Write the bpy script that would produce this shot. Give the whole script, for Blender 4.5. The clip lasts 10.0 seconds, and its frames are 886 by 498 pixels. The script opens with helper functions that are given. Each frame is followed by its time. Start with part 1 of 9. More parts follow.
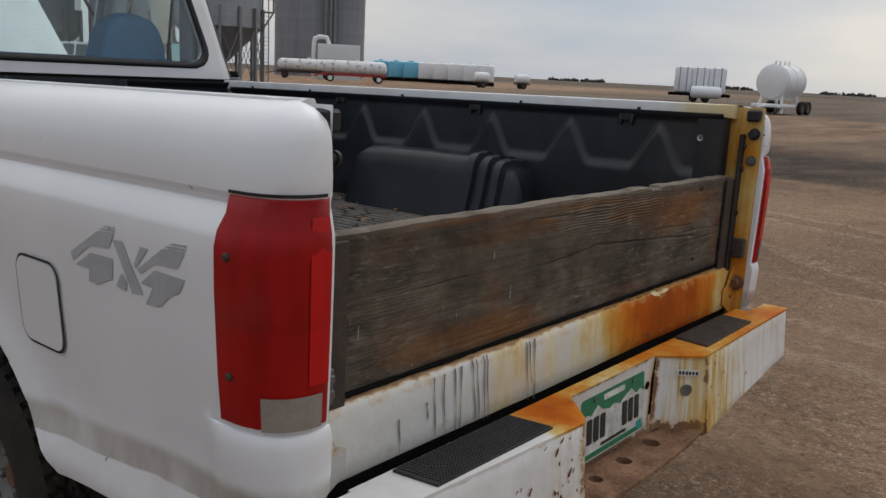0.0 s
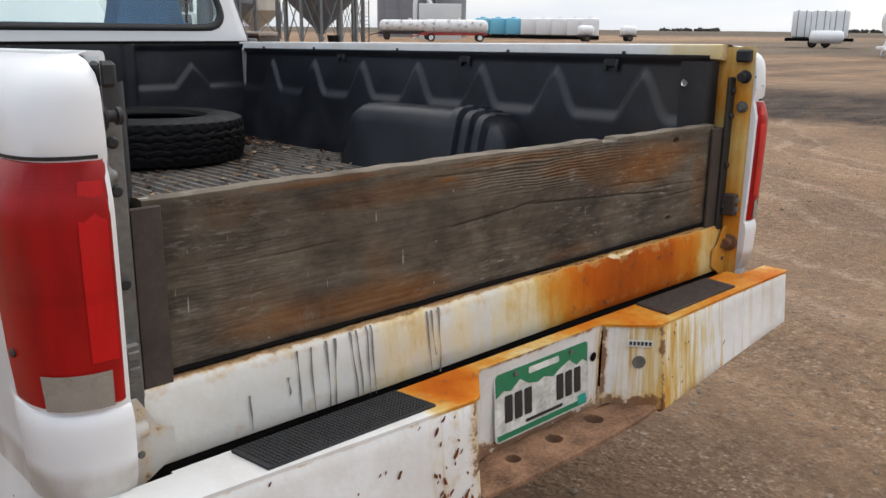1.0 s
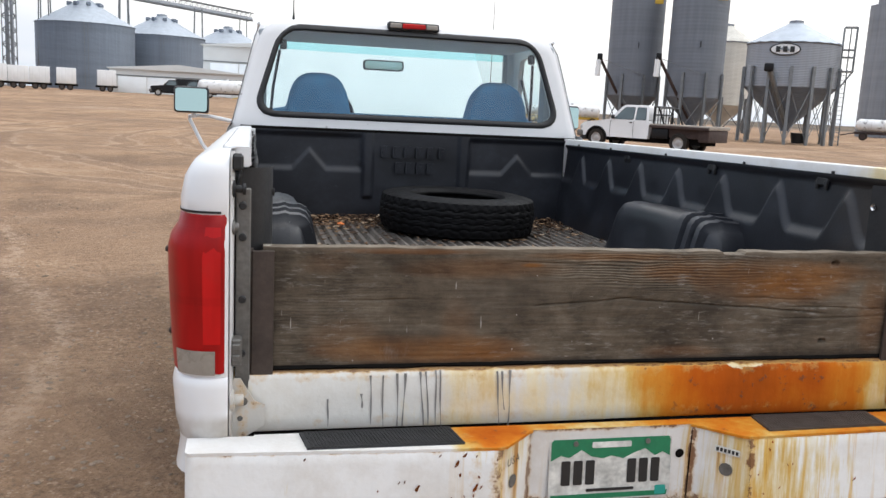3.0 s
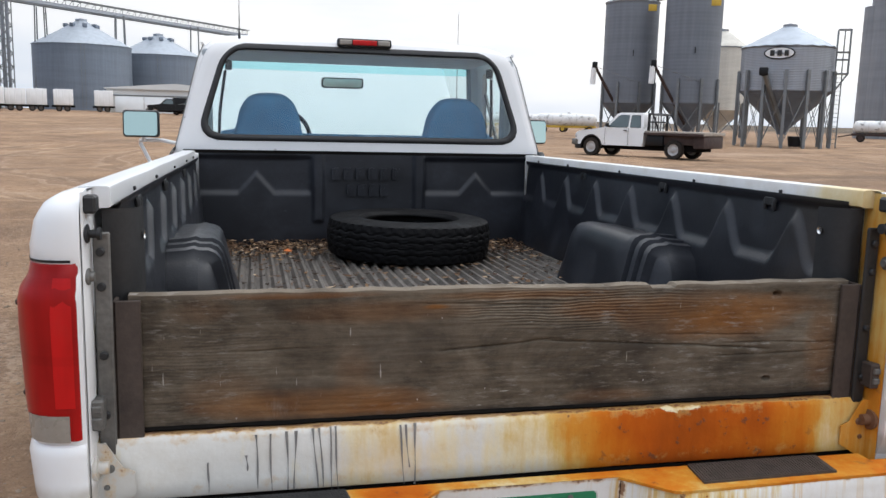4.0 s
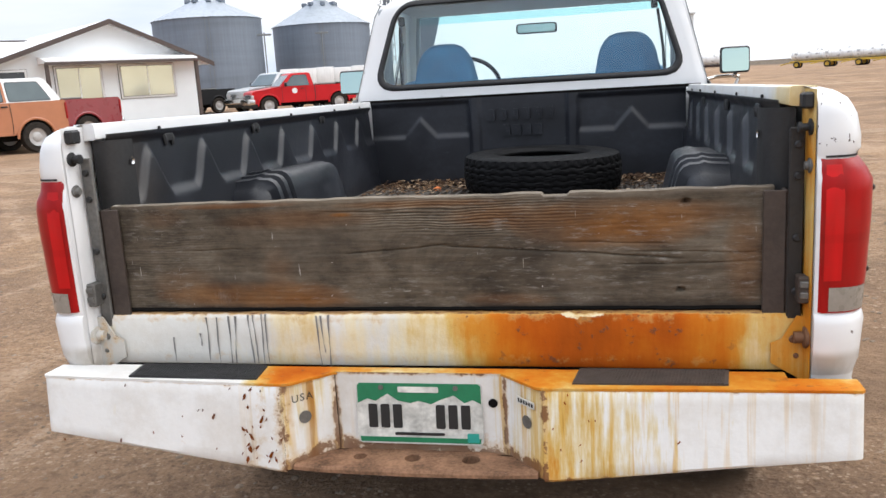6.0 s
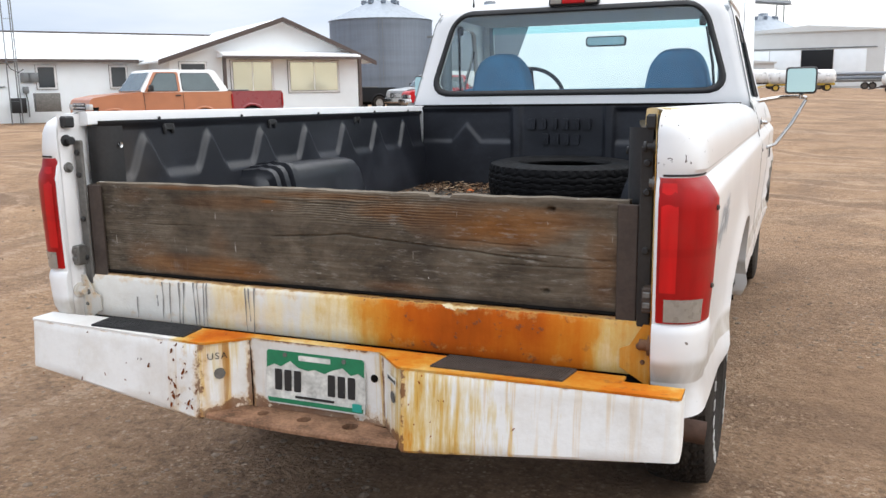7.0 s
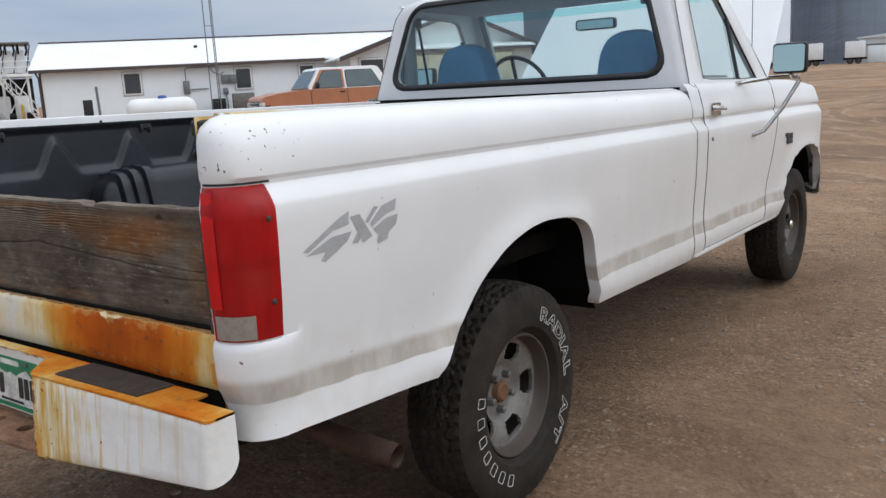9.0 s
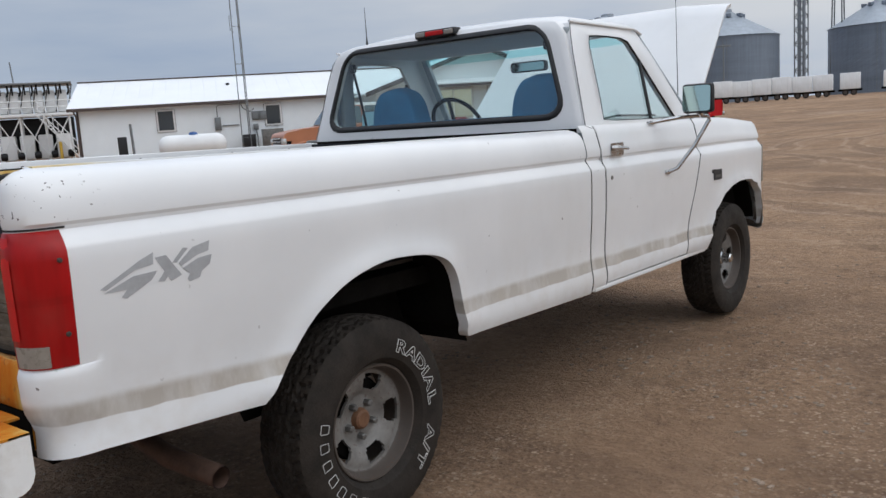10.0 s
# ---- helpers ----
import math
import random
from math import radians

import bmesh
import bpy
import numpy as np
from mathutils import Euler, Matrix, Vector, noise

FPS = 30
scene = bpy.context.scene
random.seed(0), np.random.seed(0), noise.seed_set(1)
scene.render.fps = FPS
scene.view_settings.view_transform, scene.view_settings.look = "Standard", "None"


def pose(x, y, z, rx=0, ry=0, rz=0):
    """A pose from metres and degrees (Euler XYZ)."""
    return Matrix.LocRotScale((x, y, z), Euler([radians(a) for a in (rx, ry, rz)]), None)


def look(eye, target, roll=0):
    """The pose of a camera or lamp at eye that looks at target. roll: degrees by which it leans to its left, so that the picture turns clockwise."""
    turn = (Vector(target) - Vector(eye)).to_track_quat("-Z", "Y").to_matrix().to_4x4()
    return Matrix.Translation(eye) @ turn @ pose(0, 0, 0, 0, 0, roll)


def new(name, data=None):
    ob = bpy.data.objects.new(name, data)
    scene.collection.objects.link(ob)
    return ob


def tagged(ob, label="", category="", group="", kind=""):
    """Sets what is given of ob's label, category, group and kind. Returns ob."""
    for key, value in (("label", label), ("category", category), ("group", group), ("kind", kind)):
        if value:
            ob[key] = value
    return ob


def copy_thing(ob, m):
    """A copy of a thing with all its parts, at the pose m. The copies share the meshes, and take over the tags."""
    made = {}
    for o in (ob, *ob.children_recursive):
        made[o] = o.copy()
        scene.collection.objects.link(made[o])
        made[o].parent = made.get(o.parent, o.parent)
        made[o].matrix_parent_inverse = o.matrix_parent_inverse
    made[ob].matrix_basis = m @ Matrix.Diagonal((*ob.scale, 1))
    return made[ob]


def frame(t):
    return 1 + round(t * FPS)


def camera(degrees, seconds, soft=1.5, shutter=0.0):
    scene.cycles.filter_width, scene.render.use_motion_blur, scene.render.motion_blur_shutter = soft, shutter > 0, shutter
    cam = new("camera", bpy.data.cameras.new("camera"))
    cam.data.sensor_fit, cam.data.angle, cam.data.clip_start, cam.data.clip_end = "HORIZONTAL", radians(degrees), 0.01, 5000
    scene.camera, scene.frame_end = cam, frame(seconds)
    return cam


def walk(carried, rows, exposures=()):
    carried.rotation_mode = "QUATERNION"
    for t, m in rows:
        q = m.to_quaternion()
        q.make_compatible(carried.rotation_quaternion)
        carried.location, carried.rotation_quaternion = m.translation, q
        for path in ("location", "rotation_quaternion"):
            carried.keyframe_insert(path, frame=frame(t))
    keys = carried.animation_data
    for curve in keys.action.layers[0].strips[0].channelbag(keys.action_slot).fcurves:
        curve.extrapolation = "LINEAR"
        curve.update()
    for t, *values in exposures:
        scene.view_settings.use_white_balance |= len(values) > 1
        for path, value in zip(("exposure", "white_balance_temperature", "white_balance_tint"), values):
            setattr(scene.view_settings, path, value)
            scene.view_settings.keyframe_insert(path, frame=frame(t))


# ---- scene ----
cam = camera(55.5, 10.0)
PATH = [
    (0, (-1.687, -0.949, 1.391), (-0.170, 0.290, 0.985), 3.0),
    (0.5, (-1.495, -1.038, 1.379), (-0.047, 0.255, 0.897), 1.9),
    (1, (-1.298, -1.166, 1.380), (0.029, 0.242, 0.873), 0.6),
    (1.5, (-1.121, -1.421, 1.392), (-0.081, 0.215, 0.902), 2.7),
    (2, (-1.072, -1.648, 1.388), (-0.197, 0.103, 0.979), 2.8),
    (2.5, (-0.967, -1.797, 1.435), (-0.453, 0.118, 1.174), 1.7),
    (2.7, (-0.911, -1.830, 1.439), (-0.452, 0.087, 1.099), 3.0),
    (3.8, (-0.613, -1.733, 1.491), (-0.205, 0.202, 1.188), 1.8),
    (4, (-0.563, -1.688, 1.489), (-0.123, 0.239, 1.182), 1.4),
    (4.5, (-0.357, -1.608, 1.474), (-0.053, 0.334, 1.104), 0.0),
    (5, (-0.038, -1.644, 1.449), (0.009, 0.316, 1.050), -0.6),
    (5.5, (0.175, -1.826, 1.414), (0.192, 0.117, 0.941), 0.0),
    (5.7, (0.295, -1.876, 1.406), (0.133, 0.071, 0.974), -1.1),
    (6.8, (0.970, -1.952, 1.401), (0.314, -0.099, 1.036), -2.7),
    (7, (1.144, -1.948, 1.392), (0.387, -0.134, 1.022), -0.9),
    (7.5, (1.466, -1.786, 1.374), (0.495, -0.078, 0.998), -3.1),
    (8, (1.738, -1.590, 1.382), (0.728, 0.104, 1.049), -2.3),
    (8.5, (2.070, -1.368, 1.384), (0.893, 0.194, 0.968), -3.1),
    (9, (2.305, -1.174, 1.377), (1.133, 0.402, 0.996), -3.2),
    (9.5, (2.636, -1.047, 1.357), (1.368, 0.462, 1.017), -2.0),
    (10, (2.910, -0.948, 1.390), (1.661, 0.585, 1.089), -3.8),
]
walk(cam, [(t, look(eye, target, roll)) for t, eye, target, roll in PATH], exposures=[(0.0, -1.22, 6400, 10), (0.5, -0.84, 6420, 10), (1.0, -0.44, 6460, 10), (1.5, -0.20, 6400, 10), (2.0, -0.18, 6400, 10), (2.5, -0.16, 6380, 10), (4.0, -0.34, 6220, 10), (4.5, -0.34, 6200, 10), (5.5, 0.03, 6420, 10.5), (7.0, -0.07, 6280, 9.5), (7.5, -0.12, 6300, 9.8), (8.0, -0.26, 6240, 9.8), (8.5, -0.50, 6120, 9), (9.5, -0.86, 6080, 9.3), (10.0, -0.90, 6060, 9.5)])

# ---- light: a bright overcast sky, the sun a wide glow behind thin cloud ----
world = bpy.data.worlds.new("overcast_sky")
scene.world = world
world.use_nodes = True
wn, wl = world.node_tree.nodes, world.node_tree.links
wn.clear()
w_out = wn.new("ShaderNodeOutputWorld")
w_bg = wn.new("ShaderNodeBackground")
w_sky = wn.new("ShaderNodeTexSky")
w_sky.sky_type, w_sky.sun_disc = "NISHITA", False
SUN_EL, SUN_AZ = 40.0, 72.0
w_sky.sun_elevation, w_sky.sun_rotation = radians(SUN_EL), radians(SUN_AZ)
w_co = wn.new("ShaderNodeTexCoord")
w_map = wn.new("ShaderNodeMapping")
w_map.inputs["Scale"].default_value = (1.0, 1.0, 5.0)
w_noise = wn.new("ShaderNodeTexNoise")
w_noise.inputs["Scale"].default_value, w_noise.inputs["Detail"].default_value, w_noise.inputs["Roughness"].default_value = 1.7, 6.0, 0.5
w_ramp = wn.new("ShaderNodeValToRGB")
w_ramp.color_ramp.elements[0].position, w_ramp.color_ramp.elements[0].color = 0.36, (0.60, 0.68, 0.80, 1)
w_ramp.color_ramp.elements[1].position, w_ramp.color_ramp.elements[1].color = 0.64, (1.0, 0.975, 0.94, 1)
# the veil is brighter towards the hidden sun
w_dot = wn.new("ShaderNodeVectorMath")
w_dot.operation = "DOT_PRODUCT"
sun_way = Vector((math.sin(radians(SUN_AZ)) * math.cos(radians(SUN_EL)), math.cos(radians(SUN_AZ)) * math.cos(radians(SUN_EL)), math.sin(radians(SUN_EL))))
w_dot.inputs[1].default_value = sun_way
w_turn = wn.new("ShaderNodeMapRange")
w_turn.inputs["From Min"].default_value, w_turn.inputs["From Max"].default_value = -0.6, 1.0
w_glow = wn.new("ShaderNodeValToRGB")
w_glow.color_ramp.elements[0].position, w_glow.color_ramp.elements[0].color = 0.0, (0.53, 0.60, 0.71, 1)
w_glow.color_ramp.elements[1].position, w_glow.color_ramp.elements[1].color = 1.0, (1.42, 1.37, 1.30, 1)
w_mid = w_glow.color_ramp.elements.new(0.80)
w_mid.color = (1.09, 1.055, 1.01, 1)
w_mul = wn.new("ShaderNodeMix")
w_mul.data_type, w_mul.blend_type = "RGBA", "MULTIPLY"
w_mul.inputs["Factor"].default_value = 1.0
w_add = wn.new("ShaderNodeMix")
w_add.data_type, w_add.blend_type = "RGBA", "MIX"
w_add.inputs["Factor"].default_value = 0.93
w_skys = wn.new("ShaderNodeMix")
w_skys.data_type, w_skys.blend_type = "RGBA", "MULTIPLY"
w_skys.inputs["Factor"].default_value = 1.0
w_skys.inputs["B"].default_value = (0.10, 0.10, 0.10, 1)
wl.new(w_co.outputs["Generated"], w_map.inputs["Vector"])
wl.new(w_map.outputs["Vector"], w_noise.inputs["Vector"])
wl.new(w_noise.outputs["Fac"], w_ramp.inputs["Fac"])
wl.new(w_co.outputs["Generated"], w_dot.inputs[0])
wl.new(w_dot.outputs["Value"], w_turn.inputs["Value"])
wl.new(w_turn.outputs["Result"], w_glow.inputs["Fac"])
wl.new(w_ramp.outputs["Color"], w_mul.inputs["A"])
wl.new(w_glow.outputs["Color"], w_mul.inputs["B"])
w_sep = wn.new("ShaderNodeSeparateXYZ")
w_tall = wn.new("ShaderNodeMapRange")
w_tall.inputs["From Min"].default_value, w_tall.inputs["From Max"].default_value = 0.20, 0.80
w_tall.inputs["To Min"].default_value, w_tall.inputs["To Max"].default_value = 1.0, 2.05
w_rise = wn.new("ShaderNodeMix")
w_rise.data_type, w_rise.blend_type = "RGBA", "MULTIPLY"
w_rise.inputs["Factor"].default_value = 1.0
wl.new(w_co.outputs["Generated"], w_sep.inputs[0])
wl.new(w_sep.outputs["Z"], w_tall.inputs["Value"])
wl.new(w_sky.outputs["Color"], w_skys.inputs["A"])
wl.new(w_skys.outputs["Result"], w_add.inputs["A"])
wl.new(w_mul.outputs["Result"], w_rise.inputs["A"])
wl.new(w_tall.outputs["Result"], w_rise.inputs["B"])
wl.new(w_rise.outputs["Result"], w_add.inputs["B"])
wl.new(w_add.outputs["Result"], w_bg.inputs["Color"])
w_bg.inputs["Strength"].default_value = 1.5
wl.new(w_bg.outputs["Background"], w_out.inputs["Surface"])

sun = new("sun", bpy.data.lights.new("sun", "SUN"))
sun.data.energy, sun.data.angle, sun.data.color = 0.55, radians(35), (1.0, 0.98, 0.945)
sun.matrix_world = look(sun_way * 50, (0, 0, 0))


# ---- materials ----
class Nodes:
    """A node material under way: sums of noise, ramps and bumps over object space."""

    def __init__(self, name):
        self.m = bpy.data.materials.new(name)
        self.m.use_nodes = True
        self.n, self.l = self.m.node_tree.nodes, self.m.node_tree.links
        self.b = self.n["Principled BSDF"]
        self.co = self.n.new("ShaderNodeTexCoord").outputs["Object"]

    def put(self, socket, value):
        if isinstance(value, bpy.types.NodeSocket):
            self.l.new(value, socket)
        elif socket.type == "RGBA" and isinstance(value, (int, float)):
            socket.default_value = (value, value, value, 1)
        else:
            socket.default_value = value

    def mapped(self, scale=(1, 1, 1), rot=(0, 0, 0)):
        k = self.n.new("ShaderNodeMapping")
        k.inputs["Scale"].default_value, k.inputs["Rotation"].default_value = scale, rot
        self.l.new(self.co, k.inputs["Vector"])
        return k.outputs["Vector"]

    def noise(self, scale, detail=4.0, rough=0.55, vec=None, distort=0.0):
        k = self.n.new("ShaderNodeTexNoise")
        k.inputs["Scale"].default_value, k.inputs["Detail"].default_value = scale, detail
        k.inputs["Roughness"].default_value, k.inputs["Distortion"].default_value = rough, distort
        self.l.new(vec or self.co, k.inputs["Vector"])
        return k.outputs["Fac"]

    def cells(self, scale, vec=None, out="Distance"):
        k = self.n.new("ShaderNodeTexVoronoi")
        k.inputs["Scale"].default_value = scale
        self.l.new(vec or self.co, k.inputs["Vector"])
        return k.outputs[out]

    def ramp(self, fac, stops):
        k = self.n.new("ShaderNodeValToRGB")
        e = k.color_ramp.elements
        while len(e) < len(stops):
            e.new(0.5)
        for s, (p, c) in zip(e, stops):
            s.position, s.color = p, (c, c, c, 1) if isinstance(c, (int, float)) else (*c, 1)
        self.l.new(fac, k.inputs["Fac"])
        return k.outputs["Color"]

    def mix(self, fac, a, b, how="MIX"):
        k = self.n.new("ShaderNodeMix")
        k.data_type, k.blend_type = "RGBA", how
        for key, v in (("Factor", fac), ("A", a), ("B", b)):
            sock = [s for s in k.inputs if s.name == key and (key == "Factor") == (s.type == "VALUE") and (key == "Factor" or s.type == "RGBA")][0]
            self.put(sock, (*v, 1) if isinstance(v, tuple) and len(v) == 3 else v)
        return [s for s in k.outputs if s.type == "RGBA"][0]

    def math(self, op, a, b=0.0, clamp=False):
        k = self.n.new("ShaderNodeMath")
        k.operation, k.use_clamp = op, clamp
        self.put(k.inputs[0], a)
        self.put(k.inputs[1], b)
        return k.outputs[0]

    def axis(self, name):
        k = self.n.new("ShaderNodeSeparateXYZ")
        self.l.new(self.co, k.inputs[0])
        return k.outputs[name]

    def between(self, v, lo, hi, a=0.0, b=1.0):
        k = self.n.new("ShaderNodeMapRange")
        k.interpolation_type = "SMOOTHSTEP"
        self.put(k.inputs["Value"], v)
        k.inputs["From Min"].default_value, k.inputs["From Max"].default_value = lo, hi
        k.inputs["To Min"].default_value, k.inputs["To Max"].default_value = a, b
        return k.outputs["Result"]

    def bump(self, height, strength=0.3, distance=0.01):
        k = self.n.new("ShaderNodeBump")
        k.inputs["Strength"].default_value, k.inputs["Distance"].default_value = strength, distance
        self.l.new(height, k.inputs["Height"])
        self.l.new(k.outputs["Normal"], self.b.inputs["Normal"])

    def set(self, color=None, rough=None, metal=None, coat=None, spec=None, alpha=None, trans=None):
        for key, v in (("Base Color", color), ("Roughness", rough), ("Metallic", metal), ("Coat Weight", coat), ("Specular IOR Level", spec), ("Alpha", alpha), ("Transmission Weight", trans)):
            if v is not None:
                self.put(self.b.inputs[key], (*v, 1) if isinstance(v, tuple) and len(v) == 3 else v)
        return self.m


def plain(name, color, rough=0.5, metal=0.0, vary=0.18, scale=6.0, bump=0.12, coat=None, fine=90.0, spec=None):
    """A surface of one colour with blotches, grain and a fine relief."""
    k = Nodes(name)
    dark = tuple(c * (1 - vary) for c in color)
    light = tuple(min(1, c * (1 + vary)) for c in color)
    f = k.mix(0.35, k.noise(scale, 5), k.noise(fine, 3))
    c = k.ramp(f, [(0.3, dark), (0.7, light)])
    r = k.ramp(k.noise(scale * 1.7, 4), [(0.3, max(0.02, rough - 0.08)), (0.7, min(1, rough + 0.08))])
    if bump:
        k.bump(k.noise(fine, 4), bump, 0.004)
    return k.set(c, r, metal, coat, spec)


def white_paint():
    """Worn white car paint: chips to primer, scuffs, a band of tan road dirt along the sills."""
    k = Nodes("worn_white_paint")
    z, y = k.axis("Z"), k.axis("Y")
    base = k.ramp(k.noise(2.3, 4), [(0.3, (0.70, 0.705, 0.71)), (0.7, (0.765, 0.765, 0.765))])
    lift = k.math("ADD", z, k.math("MULTIPLY", k.math("MINIMUM", y, 0.6), 0.075))
    lift = k.math("ADD", lift, k.math("MULTIPLY", k.math("MAXIMUM", k.math("SUBTRACT", y, 0.6), 0.0), 0.020))
    wav = k.math("MULTIPLY", k.math("SUBTRACT", k.noise(3.0, 4), 0.5), 0.035)
    h = k.math("ADD", lift, wav)
    band = k.math("MULTIPLY", k.between(h, 0.720, 0.725), k.between(h, 0.790, 0.764))
    band = k.math("MULTIPLY", band, k.ramp(k.noise(7, 5, 0.6, k.mapped((1.0, 1.0, 0.4))), [(0.28, 0.30), (0.56, 1.0)]))
    c = k.mix(k.math("MULTIPLY", band, 0.85), base, (0.36, 0.315, 0.26))
    film = k.math("MULTIPLY", k.between(h, 0.95, 0.68), k.ramp(k.noise(14, 6), [(0.45, 0.0), (0.8, 0.28)]))
    c = k.mix(film, c, (0.50, 0.43, 0.34))
    grime = k.ramp(k.noise(1.3, 6, 0.65, k.mapped((1.0, 1.0, 0.5))), [(0.50, 0.0), (0.78, 0.30)])
    c = k.mix(grime, c, (0.55, 0.53, 0.49))
    chips = k.math("MULTIPLY", k.ramp(k.noise(46, 2, 0.4), [(0.745, 0.0), (0.76, 1.0)]), k.ramp(k.noise(4, 2), [(0.54, 0.0), (0.66, 1.0)]))
    c = k.mix(chips, c, (0.10, 0.075, 0.06))
    worn = k.math("MULTIPLY", k.math("MULTIPLY", k.between(y, 0.16, 0.04), k.between(z, 1.20, 1.23)), k.between(k.axis("X"), 0.3, 0.6))
    nick = k.math("MULTIPLY", k.ramp(k.noise(95, 3, 0.5, k.mapped((1, 1, 0.8))), [(0.685, 0.0), (0.70, 1.0)]), worn)
    c = k.mix(nick, c, (0.07, 0.055, 0.05))
    k.bump(k.math("ADD", k.noise(1.4, 2), k.math("MULTIPLY", k.noise(260, 2), 0.01)), 0.22, 0.012)
    k.set(c, k.math("ADD", 0.30, k.math("MULTIPLY", band, 0.4)), 0.0, 0.35)
    k.b.inputs["Coat Roughness"].default_value = 0.12
    return k.m


def rust_paint(name, profile, base, axis="X", streaks=0.4, blotch=0.6, pale=None, edges=(), lines=0.0):
    """White paint on steel that ochre and orange rust has crept over; profile: (place along the axis, amount)."""
    k = Nodes(name)
    lo, hi = profile[0][0], profile[-1][0]
    along = k.ramp(k.math("MULTIPLY", k.math("SUBTRACT", k.axis(axis), lo), 1.0 / (hi - lo), True), [((p - lo) / (hi - lo), v) for p, v in profile])
    n1 = k.noise(6.0, 7, 0.65, k.mapped((1.0, 1.0, 0.5)))
    n2 = k.noise(2.1, 4, 0.5)
    run = k.noise(58.0, 4, 0.65, k.mapped((1.0, 1.0, 0.035)))
    amount = k.math("ADD", along, k.math("MULTIPLY", k.math("SUBTRACT", n2, 0.5), blotch))
    amount = k.math("ADD", amount, k.math("MULTIPLY", k.math("SUBTRACT", n1, 0.5), blotch * 0.8))
    amount = k.math("ADD", amount, k.math("MULTIPLY", k.math("SUBTRACT", run, 0.5), streaks), True)
    c = k.ramp(amount, [(0.0, base), (0.16, tuple(q * 0.97 for q in base)), (0.23, (0.68, 0.59, 0.39)), (0.31, (0.58, 0.385, 0.115)), (0.38, (0.54, 0.228, 0.024)), (0.49, (0.50, 0.138, 0.008)), (0.62, (0.40, 0.082, 0.005)), (0.76, (0.25, 0.052, 0.005)), (0.88, (0.15, 0.042, 0.008)), (1.0, (0.075, 0.028, 0.012))])
    if lines:
        # narrow runs that bleed down from the top edge
        thin = k.noise(34.0, 3, 0.6, k.mapped((1.0, 0.3, 0.03)))
        fade = k.math("MULTIPLY", k.ramp(k.noise(20.0, 3, 0.6, k.mapped((1.0, 0.3, 0.25))), [(0.35, 0.35), (0.6, 1.0)]), k.ramp(along, [(0.03, 0.0), (0.16, lines)]))
        c = k.mix(k.math("MULTIPLY", k.ramp(thin, [(0.54, 0.0), (0.60, 0.75)]), fade), c, (0.60, 0.36, 0.07))
        c = k.mix(k.math("MULTIPLY", k.ramp(thin, [(0.635, 0.0), (0.66, 0.9)]), fade), c, (0.36, 0.15, 0.02))
    if pale:
        # a flake of cream paint that has held on
        px, pz, w, hh = pale
        dx = k.math("MULTIPLY", k.math("SUBTRACT", k.axis("X"), px), 1.0 / w)
        dz = k.math("MULTIPLY", k.math("SUBTRACT", k.axis("Z"), pz), 1.0 / hh)
        d = k.math("ADD", k.math("MULTIPLY", dx, dx), k.math("MULTIPLY", dz, dz))
        d = k.math("ADD", d, k.math("MULTIPLY", k.math("SUBTRACT", k.noise(30, 6, 0.65), 0.5), 3.4))
        c = k.mix(k.ramp(d, [(0.70, 1.0), (0.85, 0.0)]), c, (0.72, 0.62, 0.40))
    scab = k.ramp(k.noise(30, 5, 0.65), [(0.60, 0.0), (0.65, 1.0)])
    scab = k.math("MULTIPLY", scab, k.ramp(amount, [(0.30, 0.0), (0.58, 0.85)]))
    c = k.mix(scab, c, (0.15, 0.06, 0.03))
    chip = k.ramp(k.noise(17, 5, 0.7, k.mapped((2.6, 1.0, 1.0), (0, 0.3, 0))), [(0.735, 0.0), (0.75, 0.8)])
    c = k.mix(chip, c, (0.16, 0.09, 0.055))
    for way, at, width, most in edges:
        # rust that breaks out along folds and edges
        off = k.math("ABSOLUTE", k.math("SUBTRACT", k.axis(way), at))
        near = k.between(off, width, 0.0, 0.0, most)
        ooze = k.math("ADD", near, k.math("MULTIPLY", k.math("SUBTRACT", k.noise(26, 6, 0.7), 0.5), 1.5))
        ooze = k.math("MULTIPLY", ooze, k.between(off, width, width * 0.7))
        c = k.mix(k.ramp(ooze, [(0.30, 0.0), (0.55, 0.55)]), c, (0.55, 0.33, 0.10))
        c = k.mix(k.ramp(ooze, [(0.52, 0.0), (0.60, 0.9)]), c, (0.17, 0.07, 0.03))
    dust = k.math("MULTIPLY", k.ramp(k.noise(4.5, 6, 0.7), [(0.46, 0.0), (0.72, 0.45)]), k.ramp(amount, [(0.12, 1.0), (0.40, 0.0)]))
    c = k.mix(dust, c, (0.45, 0.38, 0.29))
    k.bump(k.math("ADD", k.noise(60, 5, 0.6), k.math("MULTIPLY", scab, 0.6)), 0.28, 0.003)
    k.set(c, k.ramp(amount, [(0.1, 0.34), (0.6, 0.85)]), spec=k.ramp(amount, [(0.15, 0.45), (0.45, 0.12)]))
    return k.m


